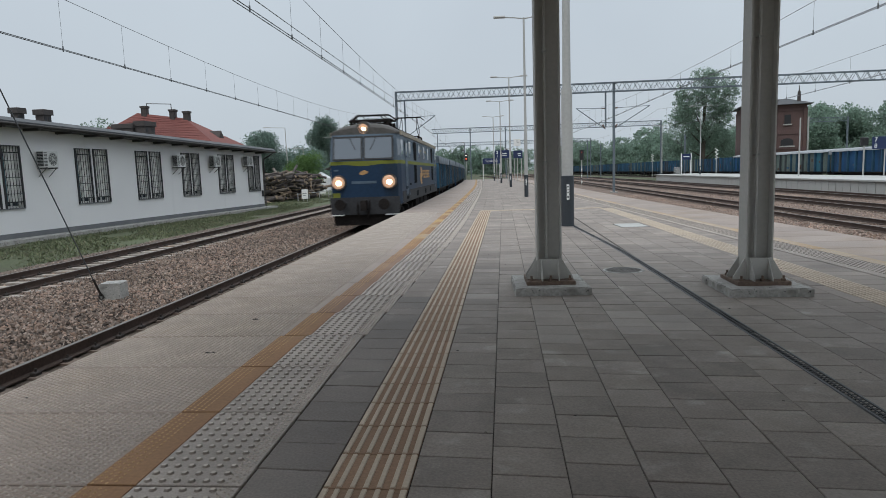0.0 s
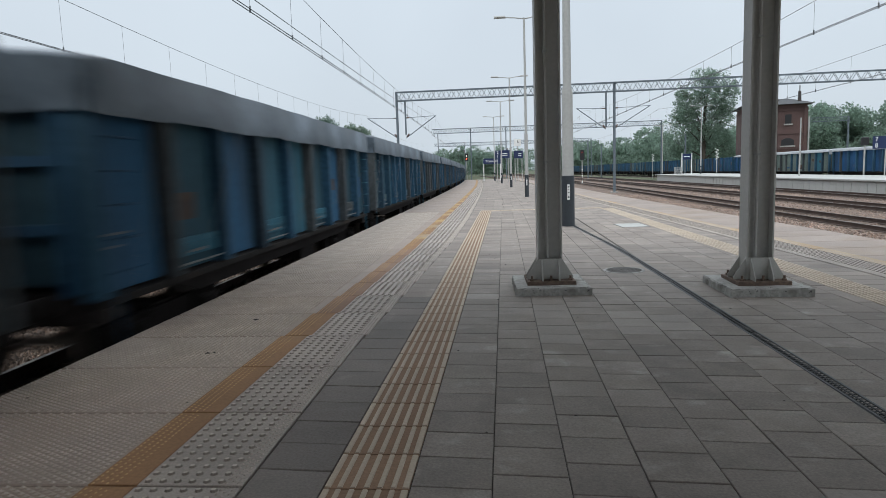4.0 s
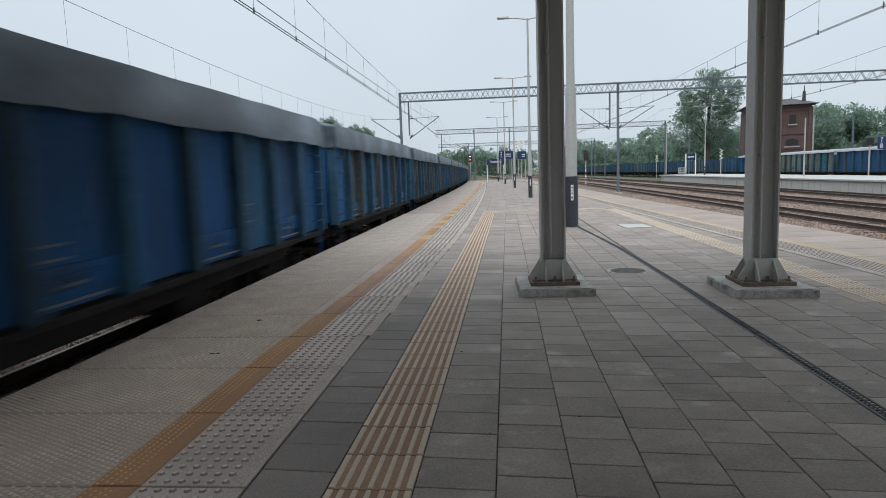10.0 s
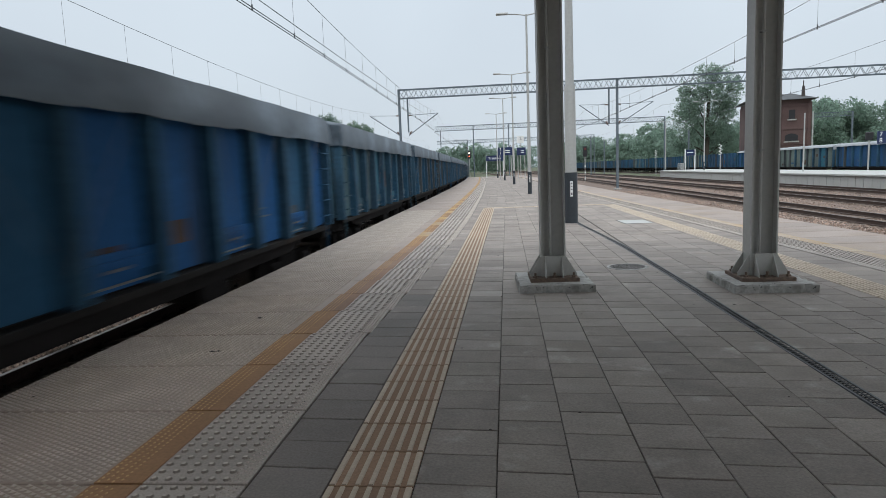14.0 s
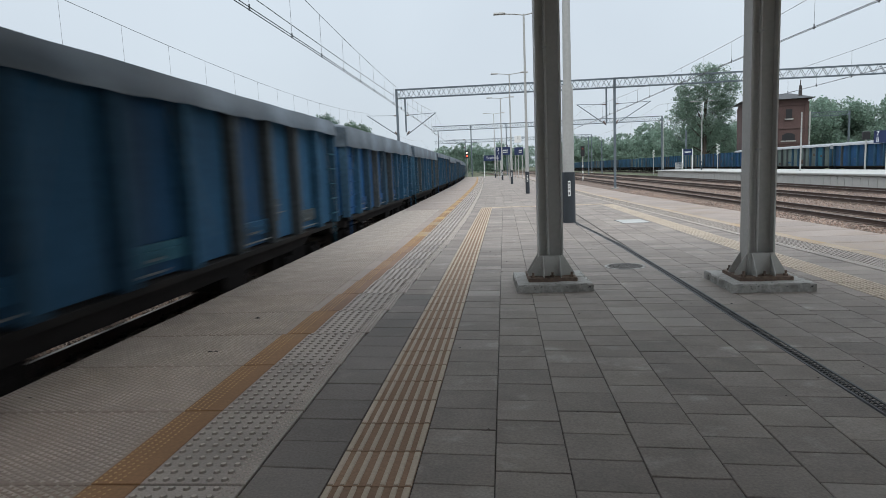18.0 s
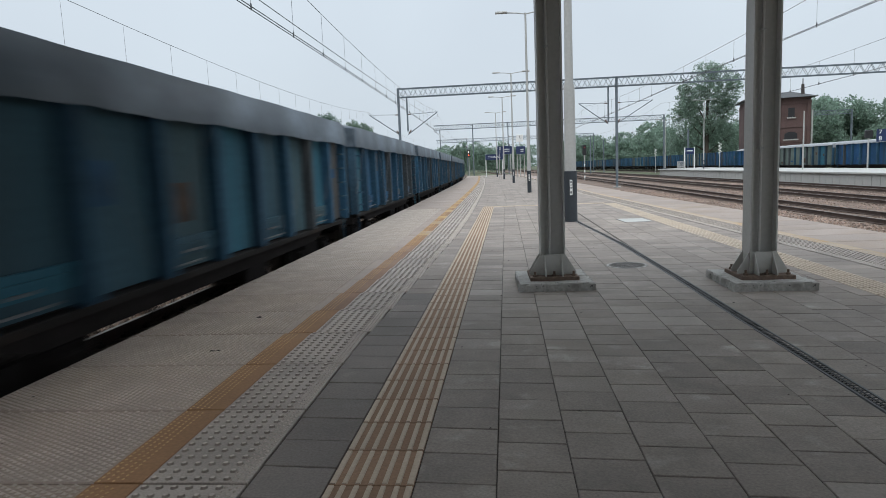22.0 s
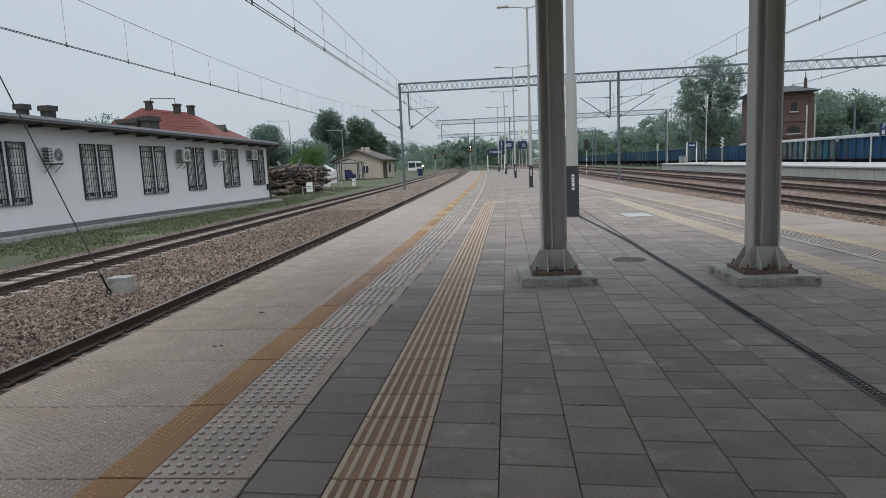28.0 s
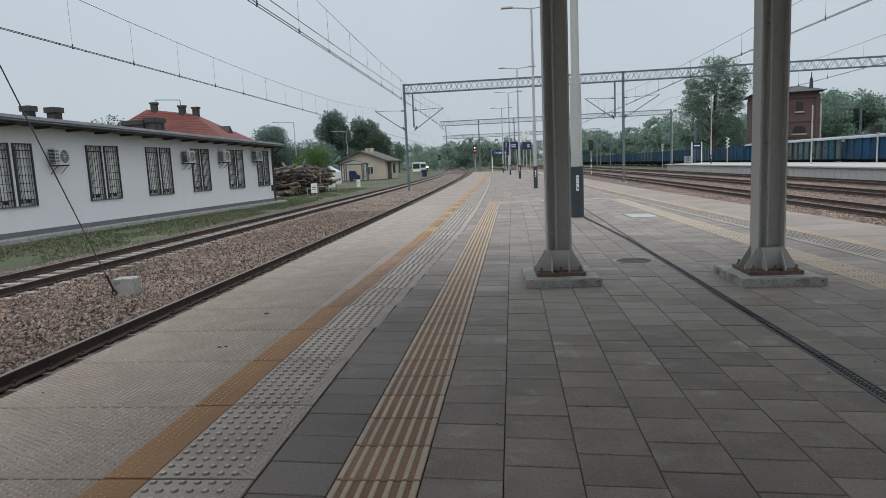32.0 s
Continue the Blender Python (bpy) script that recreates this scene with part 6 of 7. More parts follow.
# ---- brick water tower ----
tower_roof = mat("dark_felt_roof", (0.065, 0.068, 0.072), 0.85, vary=0.2, fine=10, coarse=0.5)
tower = thing("brick_tower", "square dark red brick railway tower with a low grey roof", "tower", m=pose(41.3, 104, GROUND, 0, 0, -12))
bm = bmesh.new()
add_box(bm, -4.2, 4.2, -4, 4, 0, 10.9)
part("wall", bm, brick_mat, tower)
bm = bmesh.new()
for z in (0.9, 3.4, 4.4, 6.6, 10.0):
    add_box(bm, -4.32, 4.32, -4.12, 4.12, z, z + 0.3)
for x in (-4.28, -0.25, 3.78):
    add_box(bm, x, x + 0.5, -4.14, 4.14, 0, 10.5)
part("brick_band", bm, brick_mat, tower)
bm = bmesh.new()
e = [(-5.0, -4.9, 10.9), (5.0, -4.9, 10.9), (5.0, 4.9, 10.9), (-5.0, 4.9, 10.9)]
r_ = [(-2.5, 0, 12.1), (2.5, 0, 12.1)]
V = [bm.verts.new(p) for p in e + r_]
for f in ((0, 1, 5, 4), (1, 2, 5), (2, 3, 4, 5), (3, 0, 4), (3, 2, 1, 0)):
    bm.faces.new([V[i] for i in f])
troof = part("roof", bm, tower_roof, tower, "low dark grey hipped roof")
bm = bmesh.new()
add_rod(bm, (3.4, -2.6, 11.2), (3.4, -2.6, 12.9), 0.28, 0.2, 8)
add_rod(bm, (3.4, -2.6, 12.9), (3.4, -2.6, 13.7), 0.07, seg=6)
part("vent", bm, chimney_mat, troof)
for x, z, w, h, arch in ((1.7, 8.1, 0.85, 1.35, 0.0), (1.7, 4.9, 1.7, 1.1, 0.3), (-2.1, 8.1, 0.85, 1.35, 0.0), (-2.1, 4.9, 1.7, 1.1, 0.3)):
    bm = bmesh.new()
    add_prism(bm, [(x - w / 2, z), (x + w / 2, z), (x + w / 2, z + h * (1 - arch)), (x + w * 0.25, z + h * (1 - arch * 0.2)), (x, z + h), (x - w * 0.25, z + h * (1 - arch * 0.2)), (x - w / 2, z + h * (1 - arch))], (-4.06, -3.98), "y")
    wn_ = part("window", bm, black_mat, tower, "dark window opening")
    bm = bmesh.new()
    add_box(bm, x - w / 2 - 0.15, x + w / 2 + 0.15, -4.2, -4.0, z - 0.2, z)
    part("sill", bm, concrete_mat, wn_)
bm = bmesh.new()
add_rod(bm, (4.4, -4.3, 2.5), (4.4, -4.3, 9.0), 0.1, seg=6)
part("downpipe", bm, pole_mat, tower)
# ---- the freight train ----
V0, ACC = 23.95, 0.0145          # metres per second, and half the gain per second
NOSE, FIRST, WAGON = 26.2, 45.6, 14.04


def run(t):
    return V0 * t + ACC * t * t + 1.35 * math.exp(-((t - 15.0) / 5.2) ** 2 / 2)


train = []          # (vehicle, where its middle is at the start)

loco_blue = mat("faded_navy_paint", (0.012, 0.032, 0.068), 0.5, spec=0.22, vary=0.14, fine=12, coarse=0.8, stain=(0.017, 0.026, 0.036), stain_at=(0.5, 0.85), streak=True)
loco_grey = mat("grey_blue_paint", (0.085, 0.122, 0.162), 0.5, spec=0.3, vary=0.12, fine=12, coarse=0.8, stain=(0.04, 0.048, 0.055), stain_at=(0.5, 0.85), streak=True)
cream_mat = mat("cream_gutter", (0.26, 0.23, 0.175), 0.6, vary=0.15)
skirt_mat = mat("grimy_skirt", (0.042, 0.043, 0.046), 0.75, spec=0.15, vary=0.2, fine=12, coarse=1.0)
loco_roof = mat("grey_brown_roof", (0.078, 0.073, 0.067), 0.8, vary=0.2, fine=10, coarse=0.7)
lime_mat = mat("lime_stripe", (0.165, 0.18, 0.03), 0.6, spec=0.2, vary=0.1, stain=(0.12, 0.12, 0.05), stain_at=(0.55, 0.9))
gold_mat = mat("gold_lettering", (0.42, 0.25, 0.10), 0.6, vary=0.15, fine=8)
under_mat = mat("grimy_running_gear", (0.020, 0.017, 0.016), 0.9, spec=0.1, vary=0.3, fine=15, coarse=2, bump=0.004)
wheel_mat = mat("worn_wheel_steel", (0.10, 0.085, 0.075), 0.5, metal=0.7, vary=0.2)
# pane colour lightened to carry reflected sky as well as the blinds
cab_glass = glass("cab_glass", (0.15, 0.175, 0.205), 0.06, 0.6)
grille_mat = mat("black_grille", (0.009, 0.010, 0.012), 0.95, spec=0.05, vary=0.3, fine=30)
lit_glass = mat("warm_lamp_glass", (0.72, 0.42, 0.26), 0.3, vary=0.0, emit=0.28)
bulb_mat = mat("lamp_bulb", (1.0, 0.80, 0.52), 0.3, vary=0.0, emit=4.5)
lens_mat = mat("lamp_rim", (0.14, 0.10, 0.075), 0.4, metal=0.5, vary=0.1)


def bogie(parent, y, axles, wb, low):
    g = part("bogie", (lambda q: ([add_box(q, s * 1.02 - 0.05, s * 1.02 + 0.05, y - wb - 0.55, y + wb + 0.55, 0.42, 0.72) for s in (-1, 1)], add_box(q, -1.0, 1.0, y - 0.3, y + 0.3, 0.45, 0.75), q)[2])(bmesh.new()), under_mat, parent)
    for a in axles:
        bm = bmesh.new()
        for s in (-0.7535, 0.7535):
            add_rod(bm, (s - 0.065, y + a, low), (s + 0.065, y + a, low), low, seg=24)
            add_rod(bm, (s + math.copysign(0.065, -s), y + a, low), (s + math.copysign(0.085, -s), y + a, low), low + 0.025, seg=24)
        add_rod(bm, (-1.0, y + a, low), (1.0, y + a, low), 0.08, seg=8)
        part("wheelset", bm, wheel_mat, g)
        for s in (-1, 1):
            bm = bmesh.new()
            add_box(bm, s * 1.08 - 0.12, s * 1.08 + 0.12, y + a - 0.17, y + a + 0.17, low - 0.14, low + 0.2, bevel=0.03)
            for k in (-0.3, 0.3):
                add_rod(bm, (s * 1.1, y + a + k * 0.75, 0.42), (s * 1.1, y + a + k * 0.75, 0.74), 0.08, seg=8)
            part("axle_box", bm, under_mat, g)
    return g


def buffers(parent, y, out, z=1.05):
    for s in (-0.875, 0.875):
        bm = bmesh.new()
        add_rod(bm, (s, y, z), (s, y + out * 0.4, z), 0.11, seg=10)
        add_rod(bm, (s, y + out * 0.4, z), (s, y + out * 0.58, z), 0.08, seg=10)
        add_rod(bm, (s, y + out * 0.58, z), (s, y + out * 0.62, z), 0.22, seg=14)
        part("buffer", bm, under_mat, parent)


def side_panel(bm, x, y0, y1, z0, z1, t=0.02):
    x0, x1 = sorted((x, x + math.copysign(t, x)))
    add_box(bm, x0, x1, y0, y1, z0, z1)


def locomotive():
    """Origin on the rails below the middle, front towards -y."""
    c = thing("electric_locomotive", "navy and grey electric locomotive with a lime stripe and lit headlights", "locomotive")
    H = 9.0                      # half body length
    W = 1.46
    def shell(z_lo, z_hi, w_lo, w_hi, mat_, name, label="", front=0.0):
        bm = bmesh.new()
        def ring(z, w, lean):
            return [(-w, -H + 0.5 + lean), (-w * 0.93, -H + 0.12 + lean), (-w * 0.55, -H + lean), (w * 0.55, -H + lean), (w * 0.93, -H + 0.12 + lean), (w, -H + 0.5 + lean),
                    (w, H - 0.5 - lean), (w * 0.93, H - 0.12 - lean), (w * 0.55, H - lean), (-w * 0.55, H - lean), (-w * 0.93, H - 0.12 - lean), (-w, H - 0.5 - lean)]
        a = [bm.verts.new((x, y, z_lo)) for x, y in ring(z_lo, w_lo, 0)]
        b = [bm.verts.new((x, y, z_hi)) for x, y in ring(z_hi, w_hi, front)]
        for i in range(12):
            bm.faces.new((a[i], a[(i + 1) % 12], b[(i + 1) % 12], b[i]))
        bm.faces.new(a[::-1])
        bm.faces.new(b)
        return part(name, bm, mat_, c, label)
    shell(1.0, 2.62, W, W, loco_blue, "lower_body", "navy lower body")
    shell(2.62, 2.76, W + 0.006, W + 0.006, lime_mat, "stripe", "lime waist stripe")
    upper = shell(2.76, 3.82, W, W - 0.05, loco_grey, "upper_body", "grey-blue upper body", 0.22)
    # grey skirt along the sides
    for s in (-1, 1):
        bm = bmesh.new()
        side_panel(bm, s * W, -H + 0.6, H - 0.6, 1.0, 1.5, 0.012)
        part("skirt", bm, skirt_mat, c, "grimy dark lower skirt")
        bm = bmesh.new()
        side_panel(bm, s * (W - 0.05), -H + 0.7, H - 0.7, 3.79, 3.95, 0.06)
        part("gutter", bm, cream_mat, c, "cream roof gutter")
    # roof
    bm = bmesh.new()
    prof = [(-W + 0.04, 3.82), (-W + 0.16, 4.02), (-0.9, 4.22), (-0.4, 4.31), (0.4, 4.31), (0.9, 4.22), (W - 0.16, 4.02), (W - 0.04, 3.82)]
    ys = [(-H + 0.3, 0.55, 0.0), (-H + 0.55, 0.86, 0.0), (-H + 1.2, 1, 0.0), (H - 1.2, 1, 0), (H - 0.55, 0.86, 0), (H - 0.3, 0.55, 0)]
    rings = [[bm.verts.new((x * (0.9 + 0.1 * k), y, 3.82 + (z - 3.82) * k)) for x, z in prof] for y, k, _ in ys]
    for a, b in zip(rings, rings[1:]):
        for i in range(7):
            bm.faces.new((a[i], a[i + 1], b[i + 1], b[i])).smooth = True
        bm.faces.new((a[7], a[0], b[0], b[7]))
    bm.faces.new(rings[0])
    bm.faces.new(rings[-1][::-1])
    roof = part("roof", bm, loco_roof, c, "dusty beige rounded roof")
    for e in (-1, 1):
        y = e * H
        # windscreens, cab side windows, doors, lamps
        for s in (-1, 1):
            bm = bmesh.new()
            add_box(bm, -0.54, 0.54, -0.02, 0.02, -0.42, 0.42, pose(s * 0.62, y - e * 0.09, 3.27, e * 11.7, 0, 0), bevel=0.01)
            w = part("windscreen", bm, cab_glass, c)
            bm = bmesh.new()
            for u0, u1, v0, v1 in ((-0.6, -0.54, -0.48, 0.48), (0.54, 0.6, -0.48, 0.48), (-0.54, 0.54, -0.48, -0.42), (-0.54, 0.54, 0.42, 0.48)):
                add_box(bm, u0, u1, -0.03, 0.03, v0, v1, pose(s * 0.62, y - e * 0.09, 3.27, e * 11.7, 0, 0))
            part("rubber_seal", bm, black_mat, w)
            bm = bmesh.new()
            add_rod(bm, (s * 0.55, y + e * 0.03 - e * 0.17, 3.72), (s * 0.3, y + e * 0.02 - e * 0.07, 3.2), 0.012, seg=5)
            part("wiper", bm, black_mat, w)
            bm = bmesh.new()
            side_panel(bm, s * (W - 0.03), min(y - e * 0.62, y - e * 1.25), max(y - e * 0.62, y - e * 1.25), 2.9, 3.6, 0.02)
            part("cab_side_window", bm, cab_glass, c)
            bm = bmesh.new()
            corner = []
            for z in (2.95, 3.62):
                back = (z - 2.76) / 1.06 * 0.22
                wide = W - (z - 2.76) / 1.06 * 0.05
                for fx, fy in ((0.945, 0.17), (0.995, 0.44)):
                    corner.append((s * (wide * fx + 0.008), y - e * (fy + back - 0.012), z))
            inner = [(x_ - s * 0.03, y_ - e * 0.02, z_) for x_, y_, z_ in corner]
            V_ = [bm.verts.new(p) for p in corner + inner]
            for f in ((0, 1, 3, 2), (4, 6, 7, 5), (0, 4, 5, 1), (2, 3, 7, 6), (0, 2, 6, 4), (1, 5, 7, 3)):
                bm.faces.new([V_[q] for q in f])
            part("corner_window", bm, cab_glass, c)
            bm = bmesh.new()
            a, b2 = sorted((y - e * 1.75, y - e * 2.35))
            side_panel(bm, s * W, a, b2, 1.3, 3.62, 0.022)
            d = part("cab_door", bm, loco_grey, c)
            bm = bmesh.new()
            side_panel(bm, s * (W + 0.022), a + 0.1, b2 - 0.1, 2.9, 3.5, 0.01)
            part("door_window", bm, cab_glass, d)
            for yy in (a - 0.06, b2 + 0.06):
                bm = bmesh.new()
                add_tube(bm, [(s * W, yy, 1.25), (s * (W + 0.07), yy, 1.27), (s * (W + 0.07), yy, 2.48), (s * W, yy, 2.5)], 0.016, 6)
                part("handrail", bm, loco_grey, d)
            bm = bmesh.new()
            a, b2 = (-4.12, -3.16) if e < 0 else (4.75, 5.6)
            side_panel(bm, s * (W - 0.01), a, b2, 2.82, 3.68, 0.02)
            part("air_grille", bm, grille_mat, c, "black ventilation grille")
            bm = bmesh.new()
            side_panel(bm, s * W, a - 0.04, b2 - 0.04, 1.75, 2.6, 0.016)
            part("air_grille", bm, grille_mat, c, "black ventilation grille")
            bm = bmesh.new()
            add_rod(bm, (s * 1.02, y - e * 0.06, 1.92), (s * 1.02, y + e * 0.1, 1.92), 0.31, 0.285, seg=24)
            h = part("headlight", bm, lens_mat, c, "large round headlight")
            bm = bmesh.new()
            add_rod(bm, (s * 1.02, y + e * 0.1, 1.92), (s * 1.02, y + e * 0.115, 1.92), 0.25, 0.21, seg=24)
            part("lamp_glass", bm, lit_glass if e < 0 else cab_glass, h, "glowing lens" if e < 0 else "")
            if e < 0:
                bm = bmesh.new()
                add_rod(bm, (s * 1.02 + 0.02, y + e * 0.115, 1.9), (s * 1.02 + 0.02, y + e * 0.125, 1.9), 0.11, seg=14)
                part("bulb", bm, bulb_mat, h, "bright bulb")
        bm = bmesh.new()
        add_rod(bm, (0, y - e * 0.85, 4.04), (0, y - e * 0.32, 4.04), 0.33, 0.31, seg=20)
        h = part("headlight", bm, loco_roof, c, "round roof headlight")
        bm = bmesh.new()
        add_rod(bm, (0, y - e * 0.32, 4.04), (0, y - e * 0.3, 4.04), 0.2, seg=18)
        part("lamp_glass", bm, lit_glass if e < 0 else cab_glass, h)
        if e < 0:
            bm = bmesh.new()
            add_rod(bm, (0.02, y - e * 0.3, 4.04), (0.02, y - e * 0.29, 4.04), 0.08, seg=14)
            part("bulb", bm, bulb_mat, h, "bright bulb")
        bm = bmesh.new()
        add_prism(bm, [(-1.38, 0.62), (1.38, 0.62), (1.42, 1.32), (-1.42, 1.32)], tuple(sorted((y - e * 0.1, y + e * 0.02))), "y")
        part("front_apron", bm, skirt_mat, c, "grimy front apron")
        # buffer beam, plough, coupler, steps
        bm = bmesh.new()
        add_box(bm, -1.4, 1.4, min(y, y - e * 0.35), max(y, y - e * 0.35), 0.82, 1.14, bevel=0.02)
        part("buffer_beam", bm, under_mat, c)
        buffers(c, y, e)
        bm = bmesh.new()
        add_prism(bm, [(-1.3, 0.18), (1.3, 0.18), (1.35, 0.8), (-1.35, 0.8)], tuple(sorted((y - e * 0.15, y - e * 0.2))), "y")
        part("plough", bm, under_mat, c)
        bm = bmesh.new()
        add_box(bm, -0.12, 0.12, min(y, y + e * 0.35), max(y, y + e * 0.35), 0.8, 1.2, bevel=0.03)
        add_path(bm, [(0.2, y, 1.2), (0.2, y + e * 0.15, 0.8), (0.1, y + e * 0.12, 0.5)], 0.03, 6)
        add_path(bm, [(-0.3, y, 1.1), (-0.3, y + e * 0.15, 0.75), (-0.2, y + e * 0.12, 0.5)], 0.03, 6)
        part("coupler", bm, under_mat, c)
        bm = bmesh.new()
        for s in (-1, 1):
            add_box(bm, s * 1.1 - 0.25, s * 1.1 + 0.25, min(y, y + e * 0.2), max(y, y + e * 0.2), 0.6, 0.63)
        part("step", bm, frame_mat, c, "pale edged foot step")
        # front markings: bars and a plain emblem
        bm = bmesh.new()
        add_box(bm, -0.5, 0.5, *sorted((y, y + e * 0.012)), 1.86, 1.96)
        add_box(bm, -1.2, -0.75, *sorted((y - e * 0.08, y - e * 0.05)), 2.38, 2.44)
        part("lettering", bm, loco_grey, c, "pale front lettering strip")
        bm = bmesh.new()
        add_box(bm, -1.3, -1.0, *sorted((y - e * 0.12, y - e * 0.03)), 1.3, 1.5)
        part("marker_plate", bm, lime_mat, c, "small yellow plate")
        bm = bmesh.new()
        add_prism(bm, [(-0.2, 2.24), (-0.04, 2.2), (0.16, 2.27), (0.2, 2.33), (0.02, 2.4), (-0.1, 2.34)], tuple(sorted((y, y + e * 0.012))), "y")
        part("emblem", bm, gold_mat, c, "gold emblem")
        bm = bmesh.new()
        add_prism(bm, [(-0.8, 2.63), (-0.15, 2.56), (0.15, 2.56), (0.8, 2.63)], tuple(sorted((y, y + e * 0.008))), "y")
        part("stripe_point", bm, lime_mat, c)
    # side windows, lettering
    for s in (-1, 1):
        for yy in (-5.55, -1.77, 0.53, 2.81):
            bm = bmesh.new()
            side_panel(bm, s * (W - 0.03), yy - 0.42, yy + 0.42, 2.95, 3.62, 0.022)
            w = part("engine_room_window", bm, cab_glass, c)
            bm = bmesh.new()
            for u0, u1, v0, v1 in ((-0.48, -0.42, 2.9, 3.67), (0.42, 0.48, 2.9, 3.67), (-0.42, 0.42, 2.9, 2.95), (-0.42, 0.42, 3.62, 3.67)):
                side_panel(bm, s * (W - 0.03), yy + u0, yy + u1, v0, v1, 0.03)
            part("frame", bm, loco_grey, w)
        bm = bmesh.new()
        for k in range(8):
            y0 = -0.45 + k * 0.46 + (0.15 if k > 2 else 0)
            for z_a, z_b, u_a, u_b in ((1.95, 2.38, 0, 0.09), (2.29, 2.38, 0.09, 0.34), (2.12, 2.2, 0.09, 0.3), (1.95, 2.03, 0.09, 0.34 if k % 3 else 0.1)):
                side_panel(bm, s * W, y0 + u_a, y0 + u_b, z_a, z_b, 0.014)
        part("lettering", bm, gold_mat, c, "row of gold letter blocks")
        bm = bmesh.new()
        add_prism(bm, [(-1.7, 1.9), (-1.35, 1.66), (-0.85, 1.68), (-1.05, 1.95), (-0.55, 2.1), (-0.75, 2.3), (-1.05, 2.52), (-1.5, 2.5), (-1.3, 2.22), (-1.68, 2.2)], tuple(sorted((s * W, s * (W + 0.014)))), "x")
        part("emblem", bm, gold_mat, c, "gold emblem")
        bm = bmesh.new()
        for k, (a, b2) in enumerate(((-1.75, -0.55), (0.9, 1.8))):
            side_panel(bm, s * (W - 0.02), a, b2, 3.3, 3.42, 0.014)
        part("lettering", bm, cream_mat, c, "short pale lettering")
        bm = bmesh.new()
        for yy in (-1.8, 0.2, 2.2):
            add_box(bm, *sorted((s * 0.9, s * 1.3)), yy - 0.8, yy + 0.8, 0.45, 0.98)
        part("equipment_box", bm, under_mat, c)
        for yy, zz, hh in ((-7.3, 1.56, 0.1), (-7.15, 1.12, 0.2), (-6.2, 1.7, 0.08), (3.2, 1.15, 0.25), (-3.4, 1.12, 0.25), (0.4, 1.12, 0.25)):
            bm = bmesh.new()
            side_panel(bm, s * (W + 0.012), yy, yy + 0.62, zz, zz + hh, 0.012)
            part("access_hatch", bm, grille_mat, c, "dark recessed access hatch")
    for y in (-4.9, 4.9):
        bogie(c, y, (-1.75, 0, 1.75), 2.3, 0.6)
    # roof gear
    def pantograph(y, raised):
        bm = bmesh.new()
        for s in (-0.65, 0.65):
            add_rod(bm, (s, y - 0.9, 4.5), (s, y + 0.9, 4.5), 0.035, seg=6)
            for k in (-0.8, 0.8):
                add_rod(bm, (s, y + k, 4.22), (s, y + k, 4.5), 0.06, seg=8)
        for k in (-0.9, 0.9):
            add_rod(bm, (-0.65, y + k, 4.5), (0.65, y + k, 4.5), 0.035, seg=6)
        p = part("pantograph_base", bm, under_mat, roof)
        top = 5.72 if raised else 4.75
        knee = 0.5 if raised else 0.12
        bm = bmesh.new()
        for s in (-0.6, 0.6):
            add_rod(bm, (s, y, 4.5), (s * 0.9, y + (0.75 if raised else 1.3), 4.5 + knee), 0.025, seg=6)
            add_rod(bm, (s, y, 4.5), (s * 0.9, y - (0.75 if raised else 1.3), 4.5 + knee), 0.025, seg=6)
            add_rod(bm, (s * 0.9, y + (0.75 if raised else 1.3), 4.5 + knee), (s * 0.8, y + 0.1, top), 0.02, seg=6)
            add_rod(bm, (s * 0.9, y - (0.75 if raised else 1.3), 4.5 + knee), (s * 0.8, y - 0.1, top), 0.02, seg=6)
        part("pantograph_arm", bm, under_mat, roof)
        bm = bmesh.new()
        for k in (-0.15, 0.15):
            add_path(bm, [(-0.95, y + k, top - 0.16), (-0.7, y + k, top + 0.03), (0.7, y + k, top + 0.03), (0.95, y + k, top - 0.16)], 0.03, 6)
        part("pantograph_head", bm, under_mat, roof)
    pantograph(-6.3, False)
    bm = bmesh.new()
    for k in (-7.3, -5.2):
        for s in (-0.75, 0.75):
            add_rod(bm, (s, k, 4.15), (s, k, 4.5), 0.09, 0.06, seg=8)
    add_box(bm, -0.85, 0.85, -7.4, -7.2, 4.42, 4.5)
    add_box(bm, -0.55, 0.55, -5.1, -4.2, 4.2, 4.56, bevel=0.04)
    add_box(bm, -0.9, 0.9, -7.0, -5.6, 4.52, 4.56)
    part("roof_gear", bm, under_mat, roof, "dark roof insulators and switchgear")
    pantograph(6.3, True)
    bm = bmesh.new()
    for k in range(-4, 5):
        add_rod(bm, (0.35, k * 1.0, 4.28), (0.35, k * 1.0, 4.5), 0.05, seg=8)
    add_rod(bm, (0.35, -5, 4.52), (0.35, 5, 4.52), 0.02, seg=6)
    add_box(bm, -0.7, 0.1, -2.2, -0.8, 4.25, 4.45)
    add_box(bm, -0.7, 0.1, 0.9, 2.2, 4.25, 4.42)
    part("roof_gear", bm, under_mat, roof)
    return c


loco = locomotive()
for o in loco.children_recursive:
    o.data.transform(Matrix.Diagonal((1.01, 1.04, 1.01, 1)))
train.append((loco, NOSE + 8.5))

